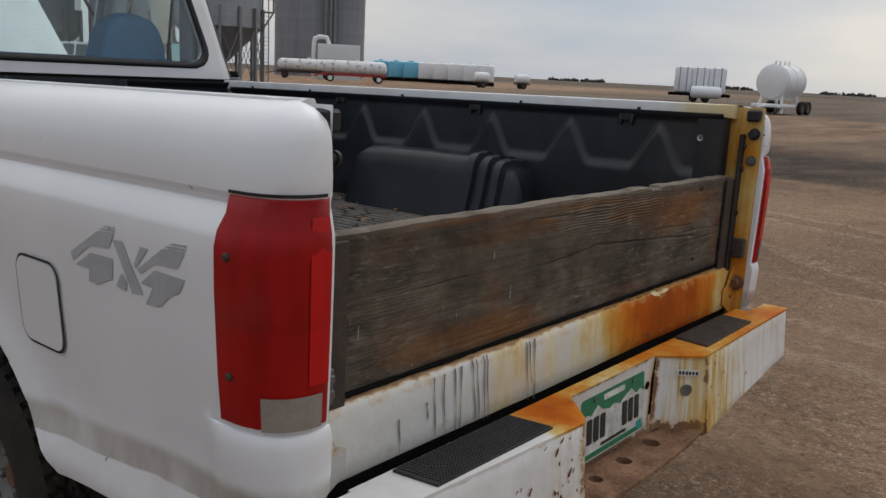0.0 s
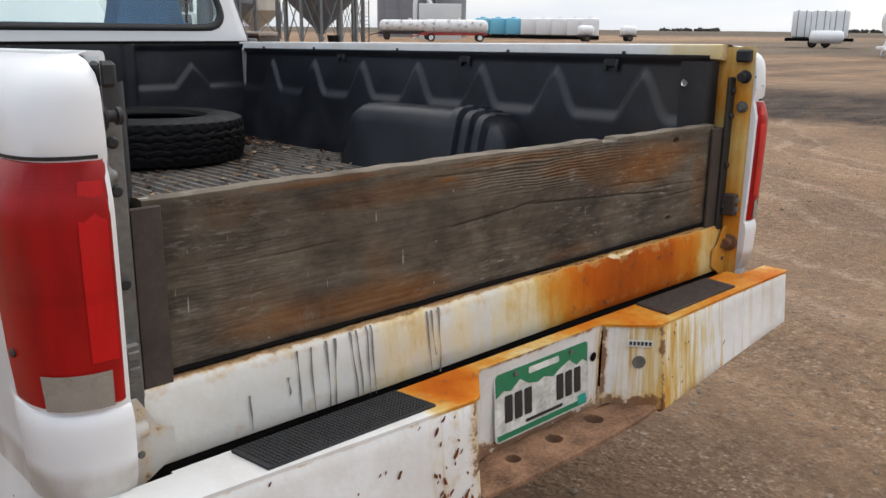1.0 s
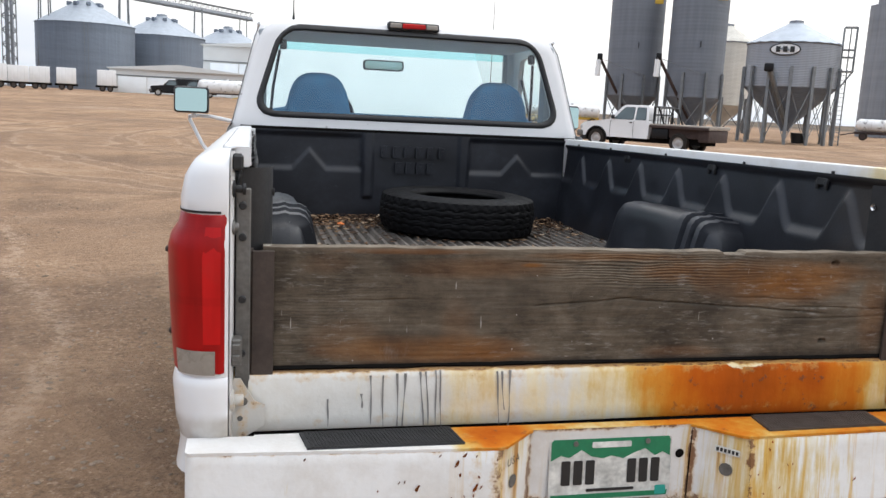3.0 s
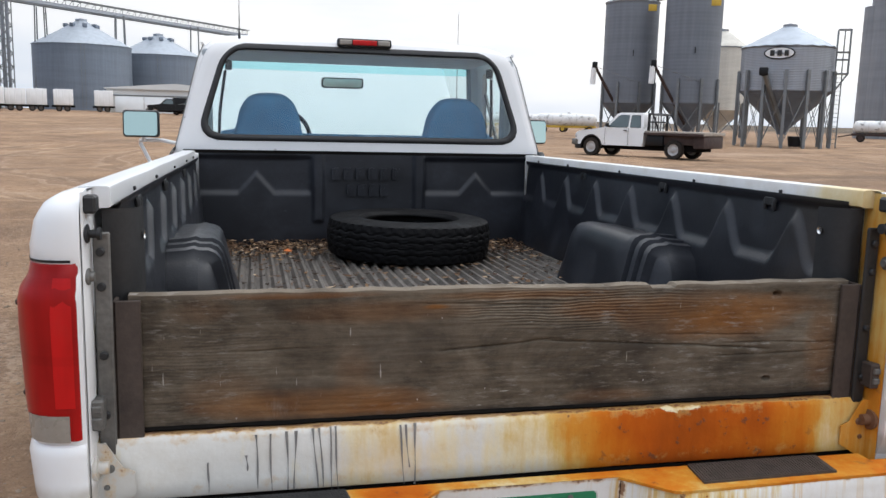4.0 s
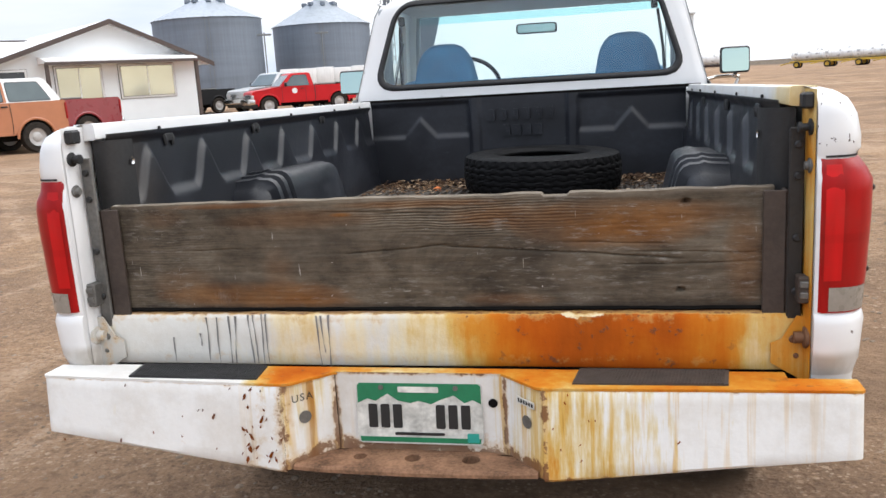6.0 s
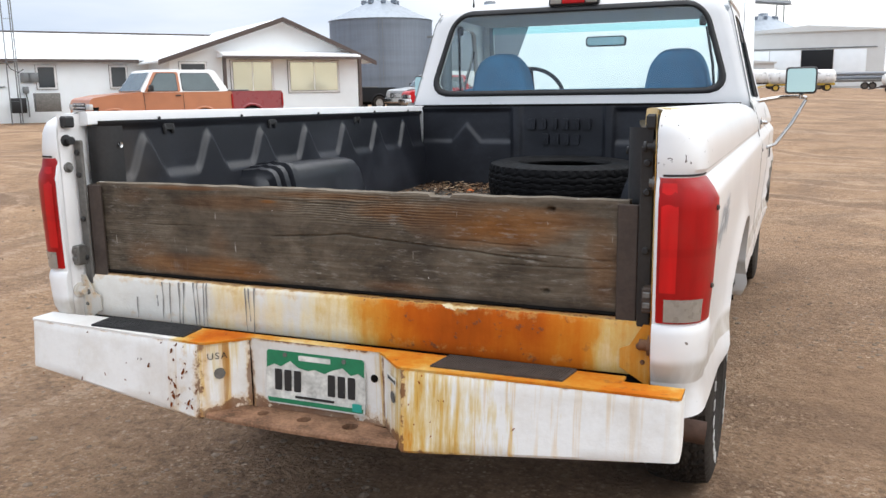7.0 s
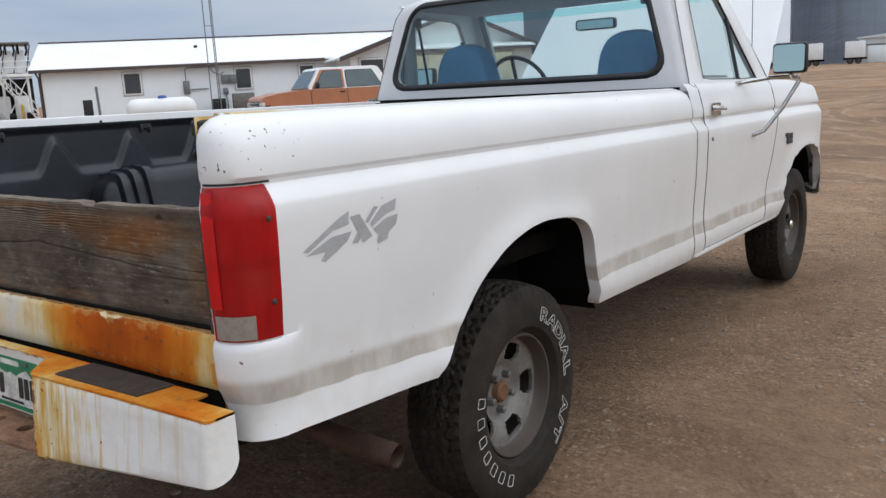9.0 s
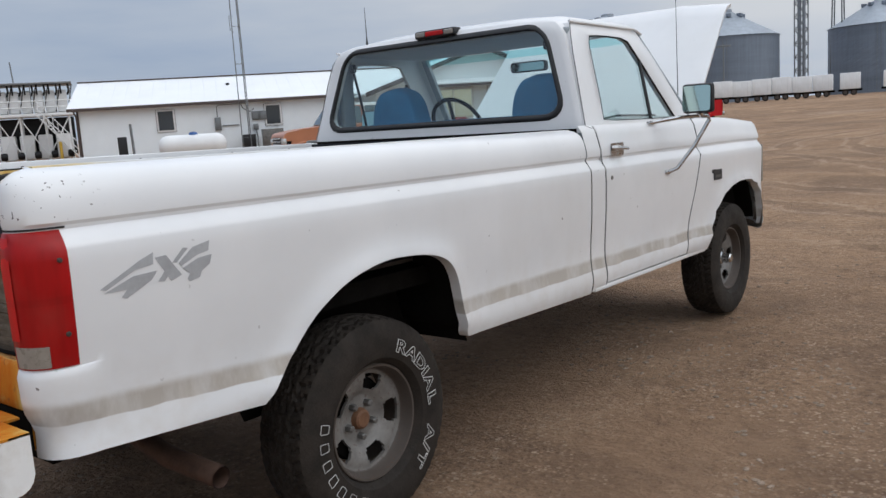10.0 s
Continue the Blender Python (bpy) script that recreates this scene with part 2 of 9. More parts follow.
def weathered_wood():
    """Grey barn board: fine weathered fibre, growth rings here and there, orange-brown stains, checks and paint specks."""
    k = Nodes("weathered_board_wood")
    x, z = k.axis("X"), k.axis("Z")

    def patch(px, pz, w, hh, rag=0.55, scale=6.0):
        dx = k.math("MULTIPLY", k.math("SUBTRACT", x, px), 1.0 / w)
        dz = k.math("MULTIPLY", k.math("SUBTRACT", z, pz), 1.0 / hh)
        d = k.math("ADD", k.math("MULTIPLY", dx, dx), k.math("MULTIPLY", dz, dz))
        d = k.math("ADD", d, k.math("MULTIPLY", k.math("SUBTRACT", k.noise(scale, 6, 0.65, k.mapped((1, 1, 1.8))), 0.5), rag * 2))
        return k.ramp(d, [(0.10, 1.0), (1.05, 0.0)])

    # wavy bands of growth rings, strongest along the upper middle
    w = k.n.new("ShaderNodeTexWave")
    w.wave_type, w.bands_direction = "BANDS", "Z"
    w.inputs["Scale"].default_value, w.inputs["Distortion"].default_value = 46.0, 9.0
    w.inputs["Detail"].default_value, w.inputs["Detail Scale"].default_value = 2.5, 0.5
    k.l.new(k.mapped((0.30, 1.0, 1.0)), w.inputs["Vector"])
    where = k.math("MAXIMUM", patch(0.14, 1.095, 0.34, 0.065), k.math("MULTIPLY", k.ramp(k.noise(2.1, 3, 0.5, k.mapped((1, 1, 2.0))), [(0.54, 0.0), (0.70, 0.25)]), 1.0))
    fine = k.noise(9.0, 8, 0.80, k.mapped((1.8, 12.0, 17.0)), 0.9)
    hair = k.noise(16.0, 5, 0.7, k.mapped((0.9, 12.0, 34.0)), 0.4)
    mid = k.noise(3.6, 8, 0.72, k.mapped((1.2, 6.0, 3.2)), 0.9)
    fib = k.mix(0.58, k.mix(0.22, fine, hair), mid)
    fib = k.mix(k.math("MULTIPLY", where, 0.42), fib, w.outputs["Fac"])
    cloud = k.noise(3.4, 7, 0.70, k.mapped((1.0, 1, 1.5)), 0.4)
    tone = k.mix(0.54, fib, cloud)
    c = k.ramp(tone, [(0.36, (0.022, 0.017, 0.012)), (0.44, (0.058, 0.045, 0.031)), (0.51, (0.103, 0.081, 0.057)), (0.58, (0.152, 0.124, 0.091)), (0.66, (0.28, 0.24, 0.19))])
    warm = k.ramp(tone, [(0.34, (0.060, 0.020, 0.006)), (0.46, (0.135, 0.052, 0.012)), (0.58, (0.21, 0.092, 0.024)), (0.68, (0.28, 0.15, 0.06))])
    for px, pz, sw, sh, amt in ((0.45, 1.060, 0.24, 0.064, 0.95), (0.27, 1.085, 0.22, 0.035, 0.6), (0.60, 1.085, 0.16, 0.030, 0.45), (-0.43, 0.898, 0.27, 0.042, 0.85), (-0.30, 0.880, 0.16, 0.020, 0.6), (-0.36, 0.955, 0.05, 0.075, 0.28), (-0.62, 0.93, 0.10, 0.05, 0.3), (-0.48, 1.128, 0.20, 0.008, 0.8), (0.02, 1.120, 0.26, 0.012, 0.5), (-0.19, 1.098, 0.035, 0.006, 1.0), (-0.30, 1.09, 0.22, 0.03, 0.4), (0.74, 0.98, 0.05, 0.12, 0.4), (-0.66, 1.10, 0.07, 0.03, 0.2), (0.20, 0.885, 0.12, 0.02, 0.35)):
        c = k.mix(k.math("MULTIPLY", patch(px, pz, sw, sh), amt), c, warm)
    dk = k.noise(1.7, 5, 0.6, k.mapped((1.2, 1, 2.4)))
    c = k.mix(k.ramp(dk, [(0.36, 0.50), (0.48, 0.0)]), c, (0.040, 0.032, 0.025))
    # bleached, scuffed fibre
    pale = k.math("MULTIPLY", k.ramp(k.noise(17, 7, 0.78, k.mapped((1.0, 1, 5.0))), [(0.54, 0.0), (0.66, 0.60)]), k.ramp(k.noise(2.6, 4), [(0.43, 0.08), (0.58, 1.0)]))
    c = k.mix(pale, c, (0.27, 0.25, 0.225))
    scuff = k.math("MULTIPLY", k.ramp(k.noise(7, 6, 0.75, k.mapped((1.0, 1, 0.5))), [(0.58, 0.0), (0.72, 0.42)]), k.between(z, 1.00, 0.88))
    c = k.mix(scuff, c, (0.30, 0.275, 0.25))
    edge = k.math("MULTIPLY", k.between(z, 1.122, 1.134), k.ramp(k.noise(8, 5), [(0.38, 0.1), (0.62, 0.65)]))
    c = k.mix(edge, c, (0.23, 0.19, 0.145))
    # upright and level scratches, and specks of old paint
    for m, lo in (((5.0, 1, 0.45), 0.715), ((0.55, 1, 6.0), 0.725)):
        c = k.mix(k.ramp(k.noise(24, 3, 0.5, k.mapped(m)), [(lo, 0.0), (lo + 0.03, 0.7)]), c, (0.44, 0.41, 0.37))
    speck = k.ramp(k.noise(62, 2, 0.5, k.mapped((1.5, 1, 0.8))), [(0.765, 0.0), (0.785, 0.9)])
    c = k.mix(speck, c, (0.62, 0.60, 0.57))
    # drying checks that follow the grain
    split = k.math("MULTIPLY", k.ramp(k.noise(3.4, 6, 0.72, k.mapped((1.0, 1, 44.0)), 0.25), [(0.285, 1.0), (0.315, 0.0)]), k.ramp(k.noise(3.0, 3, 0.5, k.mapped((1, 1, 2))), [(0.40, 0.25), (0.55, 1.0)]))
    c = k.mix(split, c, (0.012, 0.009, 0.007))
    # unevenly darker towards the bottom edge
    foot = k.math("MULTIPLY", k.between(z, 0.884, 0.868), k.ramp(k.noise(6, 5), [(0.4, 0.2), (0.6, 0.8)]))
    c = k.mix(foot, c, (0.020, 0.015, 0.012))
    k.bump(k.math("SUBTRACT", fib, k.math("MULTIPLY", split, 0.5)), 0.75, 0.004)
    return k.set(c, 0.88, spec=0.3)


def dirt_ground():
    """Tan packed dirt and fine gravel, wheel-worn, with darker damp patches and brown stubble far off."""
    k = Nodes("packed_dirt")
    big = k.noise(0.09, 5, 0.55)
    mid = k.noise(0.8, 8, 0.68, k.mapped((1.0, 0.6, 1.0), (0, 0, 0.5)))
    ruts = k.mix(0.5, k.noise(1.0, 7, 0.62, k.mapped((0.30, 1.2, 1.0), (0, 0, 0.30))), k.noise(1.0, 7, 0.62, k.mapped((1.3, 0.28, 1.0), (0, 0, 0.55))))
    fine = k.noise(11.0, 8, 0.75)
    grit = k.cells(42.0)
    f = k.mix(0.42, k.mix(0.45, mid, ruts), fine)
    c = k.ramp(f, [(0.38, (0.120, 0.072, 0.040)), (0.465, (0.245, 0.158, 0.092)), (0.54, (0.32, 0.214, 0.130)), (0.63, (0.48, 0.350, 0.225))])
    c = k.mix(k.ramp(big, [(0.42, 0.4), (0.56, 0.0)]), c, (0.16, 0.105, 0.070))
    lane = k.noise(1.0, 7, 0.6, k.mapped((0.06, 0.26, 1.0), (0, 0, 0.30)), 0.6)
    c = k.mix(k.ramp(lane, [(0.36, 0.45), (0.47, 0.0)]), c, (0.115, 0.076, 0.052))
    c = k.mix(k.ramp(lane, [(0.56, 0.0), (0.66, 0.45)]), c, (0.42, 0.325, 0.235))
    damp = k.noise(0.42, 7, 0.68, None, 0.6)
    c = k.mix(k.ramp(damp, [(0.40, 0.65), (0.50, 0.0)]), c, (0.125, 0.080, 0.050))
    for scale, size in ((13.0, 0.20), (24.0, 0.34), (55.0, 0.44)):
        peb = k.ramp(k.cells(scale, None, "Color"), [(0.0, (0.11, 0.068, 0.042)), (0.6, (0.28, 0.19, 0.12)), (1.0, (0.50, 0.40, 0.30))])
        c = k.mix(k.math("MULTIPLY", k.ramp(k.noise(1.6, 6, 0.65), [(0.44, 0.05), (0.62, 0.75)]), k.ramp(k.cells(scale), [(size - 0.08, 1.0), (size, 0.0)])), c, peb)
    # a wide damp, churned strip east of the truck
    sway = k.math("MULTIPLY", k.math("SUBTRACT", k.noise(0.30, 5, 0.6), 0.5), 3.4)
    bx = k.math("ADD", k.axis("X"), sway)
    strip = k.math("MULTIPLY", k.between(bx, 11.9, 12.9), k.between(bx, 21.5, 17.5))
    strip = k.math("MULTIPLY", strip, k.math("MULTIPLY", k.between(k.axis("Y"), -2.0, 4.2, 0.25, 1.0), k.between(k.axis("Y"), 15.0, 10.0)))
    clots = k.ramp(k.noise(1.0, 7, 0.65, k.mapped((0.7, 1.6, 1.0), (0, 0, 0.2))), [(0.44, 1.0), (0.70, 0.62)])
    wet = k.math("MULTIPLY", strip, clots)
    # curved tracks that turning wheels have pressed into the dirt
    wander = k.math("MULTIPLY", k.math("SUBTRACT", k.noise(0.22, 3), 0.5), 2.6)
    lugs = k.noise(9.0, 4, 0.7)
    for tx, ty, reach in ((-15.0, 1.0, (8.2, 9.9, 11.2, 12.9)), (17.0, -5.0, (11.4, 13.1, 14.6)), (9.0, 26.0, (12.0, 13.7, 16.4, 18.1))):
        dx, dy = k.math("SUBTRACT", k.axis("X"), tx), k.math("SUBTRACT", k.axis("Y"), ty)
        rad = k.math("ADD", k.math("SQRT", k.math("ADD", k.math("MULTIPLY", dx, dx), k.math("MULTIPLY", dy, dy))), wander)
        for q in reach:
            off = k.math("ABSOLUTE", k.math("SUBTRACT", rad, q))
            inside = k.math("MULTIPLY", k.between(off, 0.24, 0.13), k.ramp(lugs, [(0.34, 0.55), (0.60, 0.10)]))
            c = k.mix(inside, c, (0.13, 0.088, 0.060))
            rim = k.math("MULTIPLY", k.math("MULTIPLY", k.between(off, 0.17, 0.25), k.between(off, 0.42, 0.27)), k.ramp(lugs, [(0.40, 0.0), (0.62, 0.40)]))
            c = k.mix(rim, c, (0.46, 0.36, 0.27))
    # churned dark soil along the yard's east side
    east = k.math("MULTIPLY", k.between(k.axis("X"), 8.5, 13.0), k.between(k.axis("Y"), 34.0, 16.0))
    churn = k.noise(1.0, 8, 0.66, k.mapped((0.05, 0.34, 1.0), (0, 0, 0.35)))
    c = k.mix(k.math("MULTIPLY", east, k.ramp(churn, [(0.36, 0.85), (0.56, 0.12)])), c, (0.085, 0.058, 0.042))
    c = k.mix(1.0, c, (1.27, 1.22, 1.20), "MULTIPLY")
    c = k.mix(wet, c, (0.036, 0.025, 0.019))
    stubble = k.math("MULTIPLY", k.between(k.axis("X"), 47.0, 54.0), k.between(k.axis("Y"), 60.0, 36.0))
    c = k.mix(k.math("MULTIPLY", stubble, 0.85), c, k.ramp(k.noise(1.0, 6, 0.6, k.mapped((0.03, 0.16, 1.0), (0, 0, 0.35))), [(0.38, (0.085, 0.066, 0.048)), (0.62, (0.165, 0.130, 0.095))]))
    d = k.n.new("ShaderNodeVectorMath")
    d.operation = "LENGTH"
    k.l.new(k.co, d.inputs[0])
    field = k.between(d.outputs["Value"], 130.0, 210.0)
    tex = k.noise(0.02, 4, 0.6)
    c = k.mix(field, c, k.ramp(tex, [(0.35, (0.080, 0.060, 0.042)), (0.65, (0.125, 0.095, 0.066))]))
    # clods, their small shadows and lit tops put into the colour
    clod = k.noise(26.0, 6, 0.72)
    patchy = k.ramp(k.noise(0.7, 5, 0.6), [(0.38, 0.15), (0.58, 1.0)])
    c = k.mix(k.math("MULTIPLY", patchy, k.ramp(clod, [(0.40, 0.55), (0.47, 0.0)])), c, (0.10, 0.066, 0.045))
    c = k.mix(k.math("MULTIPLY", patchy, k.ramp(clod, [(0.56, 0.0), (0.66, 0.5)])), c, (0.50, 0.40, 0.31))
    k.bump(k.math("ADD", k.math("ADD", fine, ruts), k.math("ADD", k.math("MULTIPLY", grit, 0.4), k.math("MULTIPLY", clod, 0.7))), 0.9, 0.04)
    return k.set(c, 0.95, spec=0.25)


def glass(name, tint, rough=0.0):
    k = Nodes(name)
    out = k.n["Material Output"]
    tr = k.n.new("ShaderNodeBsdfTransparent")
    tr.inputs["Color"].default_value = (*tint, 1)
    gl = k.n.new("ShaderNodeBsdfGlossy")
    gl.inputs["Roughness"].default_value = rough
    lw = k.n.new("ShaderNodeLayerWeight")
    lw.inputs["Blend"].default_value = 0.5
    gloss = k.math("ADD", k.math("MULTIPLY", k.math("POWER", lw.outputs["Facing"], 4.0), 0.85), 0.075, True)
    mx = k.n.new("ShaderNodeMixShader")
    k.l.new(gloss, mx.inputs[0])
    k.l.new(tr.outputs[0], mx.inputs[1])
    k.l.new(gl.outputs[0], mx.inputs[2])
    k.l.new(mx.outputs[0], out.inputs["Surface"])
    return k.m


def red_lens(name, color):
    k = Nodes(name)
    rib = k.noise(1.0, 2, 0.5, k.mapped((2, 2, 260)))
    dirt = k.ramp(k.noise(9, 5), [(0.5, 0.0), (0.85, 0.25)])
    c = k.mix(dirt, k.ramp(k.mix(0.5, k.noise(5, 3), k.noise(1.0, 3, 0.5, k.mapped((34, 34, 5)))), [(0.34, tuple(0.66 * v for v in color)), (0.62, color)]), (0.16, 0.07, 0.05))
    z = k.axis("Z")
    # moulded partitions between the lamp's chambers
    wall = k.math("MULTIPLY", k.between(z, 1.022, 1.028), k.between(z, 1.046, 1.040))
    head = k.between(z, 1.165, 1.180)
    c = k.mix(k.math("MULTIPLY", k.math("MAXIMUM", wall, head), 0.14), c, tuple(0.28 * v for v in color))
    k.bump(k.math("ADD", rib, k.math("MULTIPLY", k.noise(180, 2), 0.3)), 0.12, 0.002)
    k.set(c, 0.3, spec=0.25)
    return k.m


def corrugated(name, color, pitch, rough=0.45, metal=0.75, relief=0.5):
    """Galvanised sheet rolled into horizontal waves, with paler and darker sheets and rain streaks."""
    k = Nodes(name)
    w = k.n.new("ShaderNodeTexWave")
    w.wave_type, w.bands_direction = "BANDS", "Z"
    w.inputs["Scale"].default_value = 0.314 / pitch
    k.l.new(k.co, w.inputs["Vector"])
    sheet = k.noise(1.0, 3, 0.6, k.mapped((0.04, 0.04, 0.75)))
    streak = k.noise(3.0, 4, 0.6, k.mapped((1, 1, 0.06)))
    f = k.mix(0.4, sheet, streak)
    c = k.ramp(f, [(0.3, tuple(0.72 * v for v in color)), (0.6, color), (0.9, tuple(min(1, 1.22 * v) for v in color))])
    k.bump(w.outputs["Fac"], relief, pitch * 0.3)
    return k.set(c, rough, metal)


def liner_plastic():
    """Black moulded plastic gone blue-grey with scuffs, drag marks and dust."""
    k = Nodes("scuffed_black_liner_plastic")
    base = k.ramp(k.noise(5, 5), [(0.3, (0.0075, 0.0085, 0.012)), (0.7, (0.0145, 0.016, 0.021))])
    dust = k.math("MULTIPLY", k.ramp(k.noise(3.2, 7, 0.68, k.mapped((1, 1, 1.4))), [(0.47, 0.0), (0.70, 1.0)]), k.ramp(k.noise(40, 4, 0.7), [(0.35, 0.35), (0.65, 1.0)]))
    c = k.mix(k.math("MULTIPLY", dust, 0.25), base, (0.075, 0.085, 0.112))
    rub = k.ramp(k.noise(10, 5, 0.7, k.mapped((1.0, 0.35, 2.6))), [(0.64, 0.0), (0.74, 0.45)])
    c = k.mix(rub, c, (0.060, 0.066, 0.080))
    rear = k.math("MULTIPLY", k.between(k.axis("Y"), 0.42, 0.05), k.ramp(k.noise(4.0, 6, 0.65), [(0.42, 0.0), (0.62, 0.75)]))
    c = k.mix(rear, c, (0.040, 0.030, 0.022))
    k.bump(k.math("ADD", k.noise(160, 4), k.math("MULTIPLY", k.noise(9, 3), 1.5)), 0.16, 0.004)
    return k.set(c, k.ramp(dust, [(0.0, 0.36), (0.7, 0.58)]), spec=0.42)


def leaf_litter():
    """Dry leaves and grit, each scrap of its own brown."""
    k = Nodes("dead_leaf_litter")
    each = k.n.new("ShaderNodeNewGeometry").outputs["Random Per Island"]
    c = k.ramp(each, [(0.0, (0.020, 0.012, 0.008)), (0.45, (0.062, 0.034, 0.020)), (0.72, (0.13, 0.075, 0.040)), (0.90, (0.24, 0.155, 0.09)), (1.0, (0.40, 0.31, 0.22))])
    k.bump(k.noise(160, 3), 0.2, 0.003)
    return k.set(c, 0.9, spec=0.2)


def wheel_steel():
    """Dull silver wheel paint, caked with brown dirt round the lip and in patches."""
    k = Nodes("dull_grey_wheel_steel")
    y, z = k.axis("Y"), k.axis("Z")
    r = k.math("SQRT", k.math("ADD", k.math("MULTIPLY", y, y), k.math("MULTIPLY", z, z)))
    c = k.ramp(k.noise(14, 5, 0.6), [(0.3, (0.135, 0.126, 0.116)), (0.7, (0.25, 0.238, 0.222))])
    cake = k.math("ADD", k.between(r, 0.172, 0.186), k.math("MULTIPLY", k.math("SUBTRACT", k.noise(22, 6, 0.7), 0.5), 1.6))
    c = k.mix(k.ramp(cake, [(0.15, 0.0), (0.70, 0.85)]), c, (0.060, 0.044, 0.034))
    spots = k.ramp(k.noise(60, 4, 0.6), [(0.60, 0.0), (0.68, 0.7)])
    c = k.mix(spots, c, (0.10, 0.062, 0.042))
    k.bump(k.noise(90, 4), 0.2, 0.003)
    return k.set(c, 0.55, 0.2)


WHITE = white_paint()
# the sill's edge at z 0.859 holds brown dirt and the lip's painted shade
SILL = rust_paint("rust_stained_sill_paint", [(-0.85, 0.20), (-0.78, 0.08), (-0.42, 0.12), (-0.28, 0.17), (-0.10, 0.23), (0.06, 0.28), (0.14, 0.40), (0.24, 0.56), (0.42, 0.70), (0.60, 0.64), (0.70, 0.50), (0.76, 0.36), (0.86, 0.42)], (0.66, 0.645, 0.60), "X", 0.12, 0.62, (0.385, 0.862, 0.060, 0.020), [("Z", 0.859, 0.013, 0.85), ("Z", 0.845, 0.030, 0.36), ("Z", 0.745, 0.030, 0.26), ("Z", 0.855, 0.008, 0.5), ("X", -0.86, 0.06, 0.4)])
BUMPER_FACE = rust_paint("rust_streaked_bumper_paint", [(-0.96, 0.0), (-0.46, 0.0), (-0.33, 0.13), (-0.29, 0.19), (-0.21, 0.17), (-0.17, 0.06), (0.0, 0.02), (0.14, 0.06), (0.20, 0.18), (0.25, 0.19), (0.31, 0.33), (0.48, 0.24), (0.62, 0.15), (0.80, 0.10), (0.96, 0.03)], (0.77, 0.765, 0.745), "X", 0.50, 0.42, None, [("Z", 0.735, 0.014, 0.55), ("Z", 0.530, 0.040, 0.50), ("X", -0.305, 0.045, 0.55), ("X", 0.302, 0.024, 0.62), ("X", -0.204, 0.018, 0.66), ("X", 0.204, 0.018, 0.66), ("X", -0.36, 0.06, 0.30), ("X", -0.56, 0.05, 0.24)], 1.0)
CHEEK = rust_paint("rust_stained_recess_paint", [(-0.96, 0.0), (-0.46, 0.0), (-0.33, 0.13), (-0.29, 0.19), (-0.21, 0.17), (-0.17, 0.06), (0.0, 0.02), (0.14, 0.06), (0.20, 0.18), (0.25, 0.19), (0.31, 0.33), (0.48, 0.24), (0.62, 0.15), (0.80, 0.10), (0.96, 0.03)], (0.77, 0.765, 0.745), "X", 0.50, 0.42, None, [("Z", 0.735, 0.014, 0.55), ("Z", 0.530, 0.085, 0.80), ("X", -0.305, 0.045, 0.55), ("X", 0.302, 0.024, 0.62), ("X", -0.204, 0.018, 0.66), ("X", 0.204, 0.018, 0.66), ("X", -0.36, 0.06, 0.30), ("X", -0.56, 0.05, 0.24)], 1.0)
BUMPER_TOP = rust_paint("rusted_bumper_top_paint", [(-0.96, 0.0), (-0.44, 0.0), (-0.36, 0.28), (-0.30, 0.40), (0.0, 0.42), (0.4, 0.50), (0.75, 0.52), (0.96, 0.45)], (0.75, 0.74, 0.72), "X", 0.0, 0.95, None, [("Y", -0.205, 0.030, 0.42), ("Y", -0.060, 0.014, 0.5), ("X", -0.36, 0.05, 0.36)])
JAMB_RUST = rust_paint("rust_yellowed_jamb_paint", [(0.66, 0.44), (0.90, 0.43), (1.0, 0.35), (1.1, 0.31), (1.35, 0.30)], (0.66, 0.62, 0.54), "Z", 0.15, 0.45)
RAIL_RUST = rust_paint("rail_paint_rusting_at_its_end", [(-0.1, 0.27), (0.12, 0.26), (0.34, 0.13), (0.9, 0.05), (2.6, 0.03)], (0.72, 0.72, 0.71), "Y", 0.0, 0.30)
GUSSET = rust_paint("pitted_gusset_paint", [(-0.9, 0.17), (-0.86, 0.13), (-0.79, 0.12), (-0.7, 0.1)], (0.52, 0.50, 0.46), "X", 0.0, 0.25, None, [("Z", 0.800, 0.035, 0.50), ("X", -0.842, 0.03, 0.45)])
RUST = rust_paint("rusted_hitch_steel", [(-1.0, 0.86), (1.0, 0.86)], (0.5, 0.4, 0.3), "X", 0.15, 0.95)
HITCH = plain("rust_brown_hitch_plate", (0.205, 0.112, 0.066), 0.85, 0, 0.75, 11, 0.5, None, 120, 0.2)
WOOD = weathered_wood()
CLEAT = plain("dark_stained_steel_angle", (0.055, 0.040, 0.032), 0.7, 0.2, 0.35, 9, 0.3)
STRIP_DARK = plain("grimy_dark_steel_strip", (0.028, 0.025, 0.023), 0.6, 0.3, 0.35, 9, 0.3)
STEEL = plain("weathered_grey_steel", (0.16, 0.155, 0.145), 0.55, 0.55, 0.35, 12, 0.25)
BLACK = plain("black_rubber_trim", (0.012, 0.012, 0.013), 0.55, 0, 0.2, 20, 0.15)
# near-black: the shade under bodies and in gaps is put into this colour
VOID = plain("dark_underbody_and_shade", (0.0055, 0.0048, 0.0042), 0.95, 0, 0.5, 9, 0.2, None, 90, 0.1)
LINER = liner_plastic()
LINER_EDGE = plain("stained_liner_edge", (0.015, 0.0145, 0.015), 0.55, 0, 0.5, 8, 0.2)
LINER_FLOOR = plain("dusty_liner_floor_plastic", (0.085, 0.074, 0.064), 0.7, 0, 0.7, 9, 0.3)
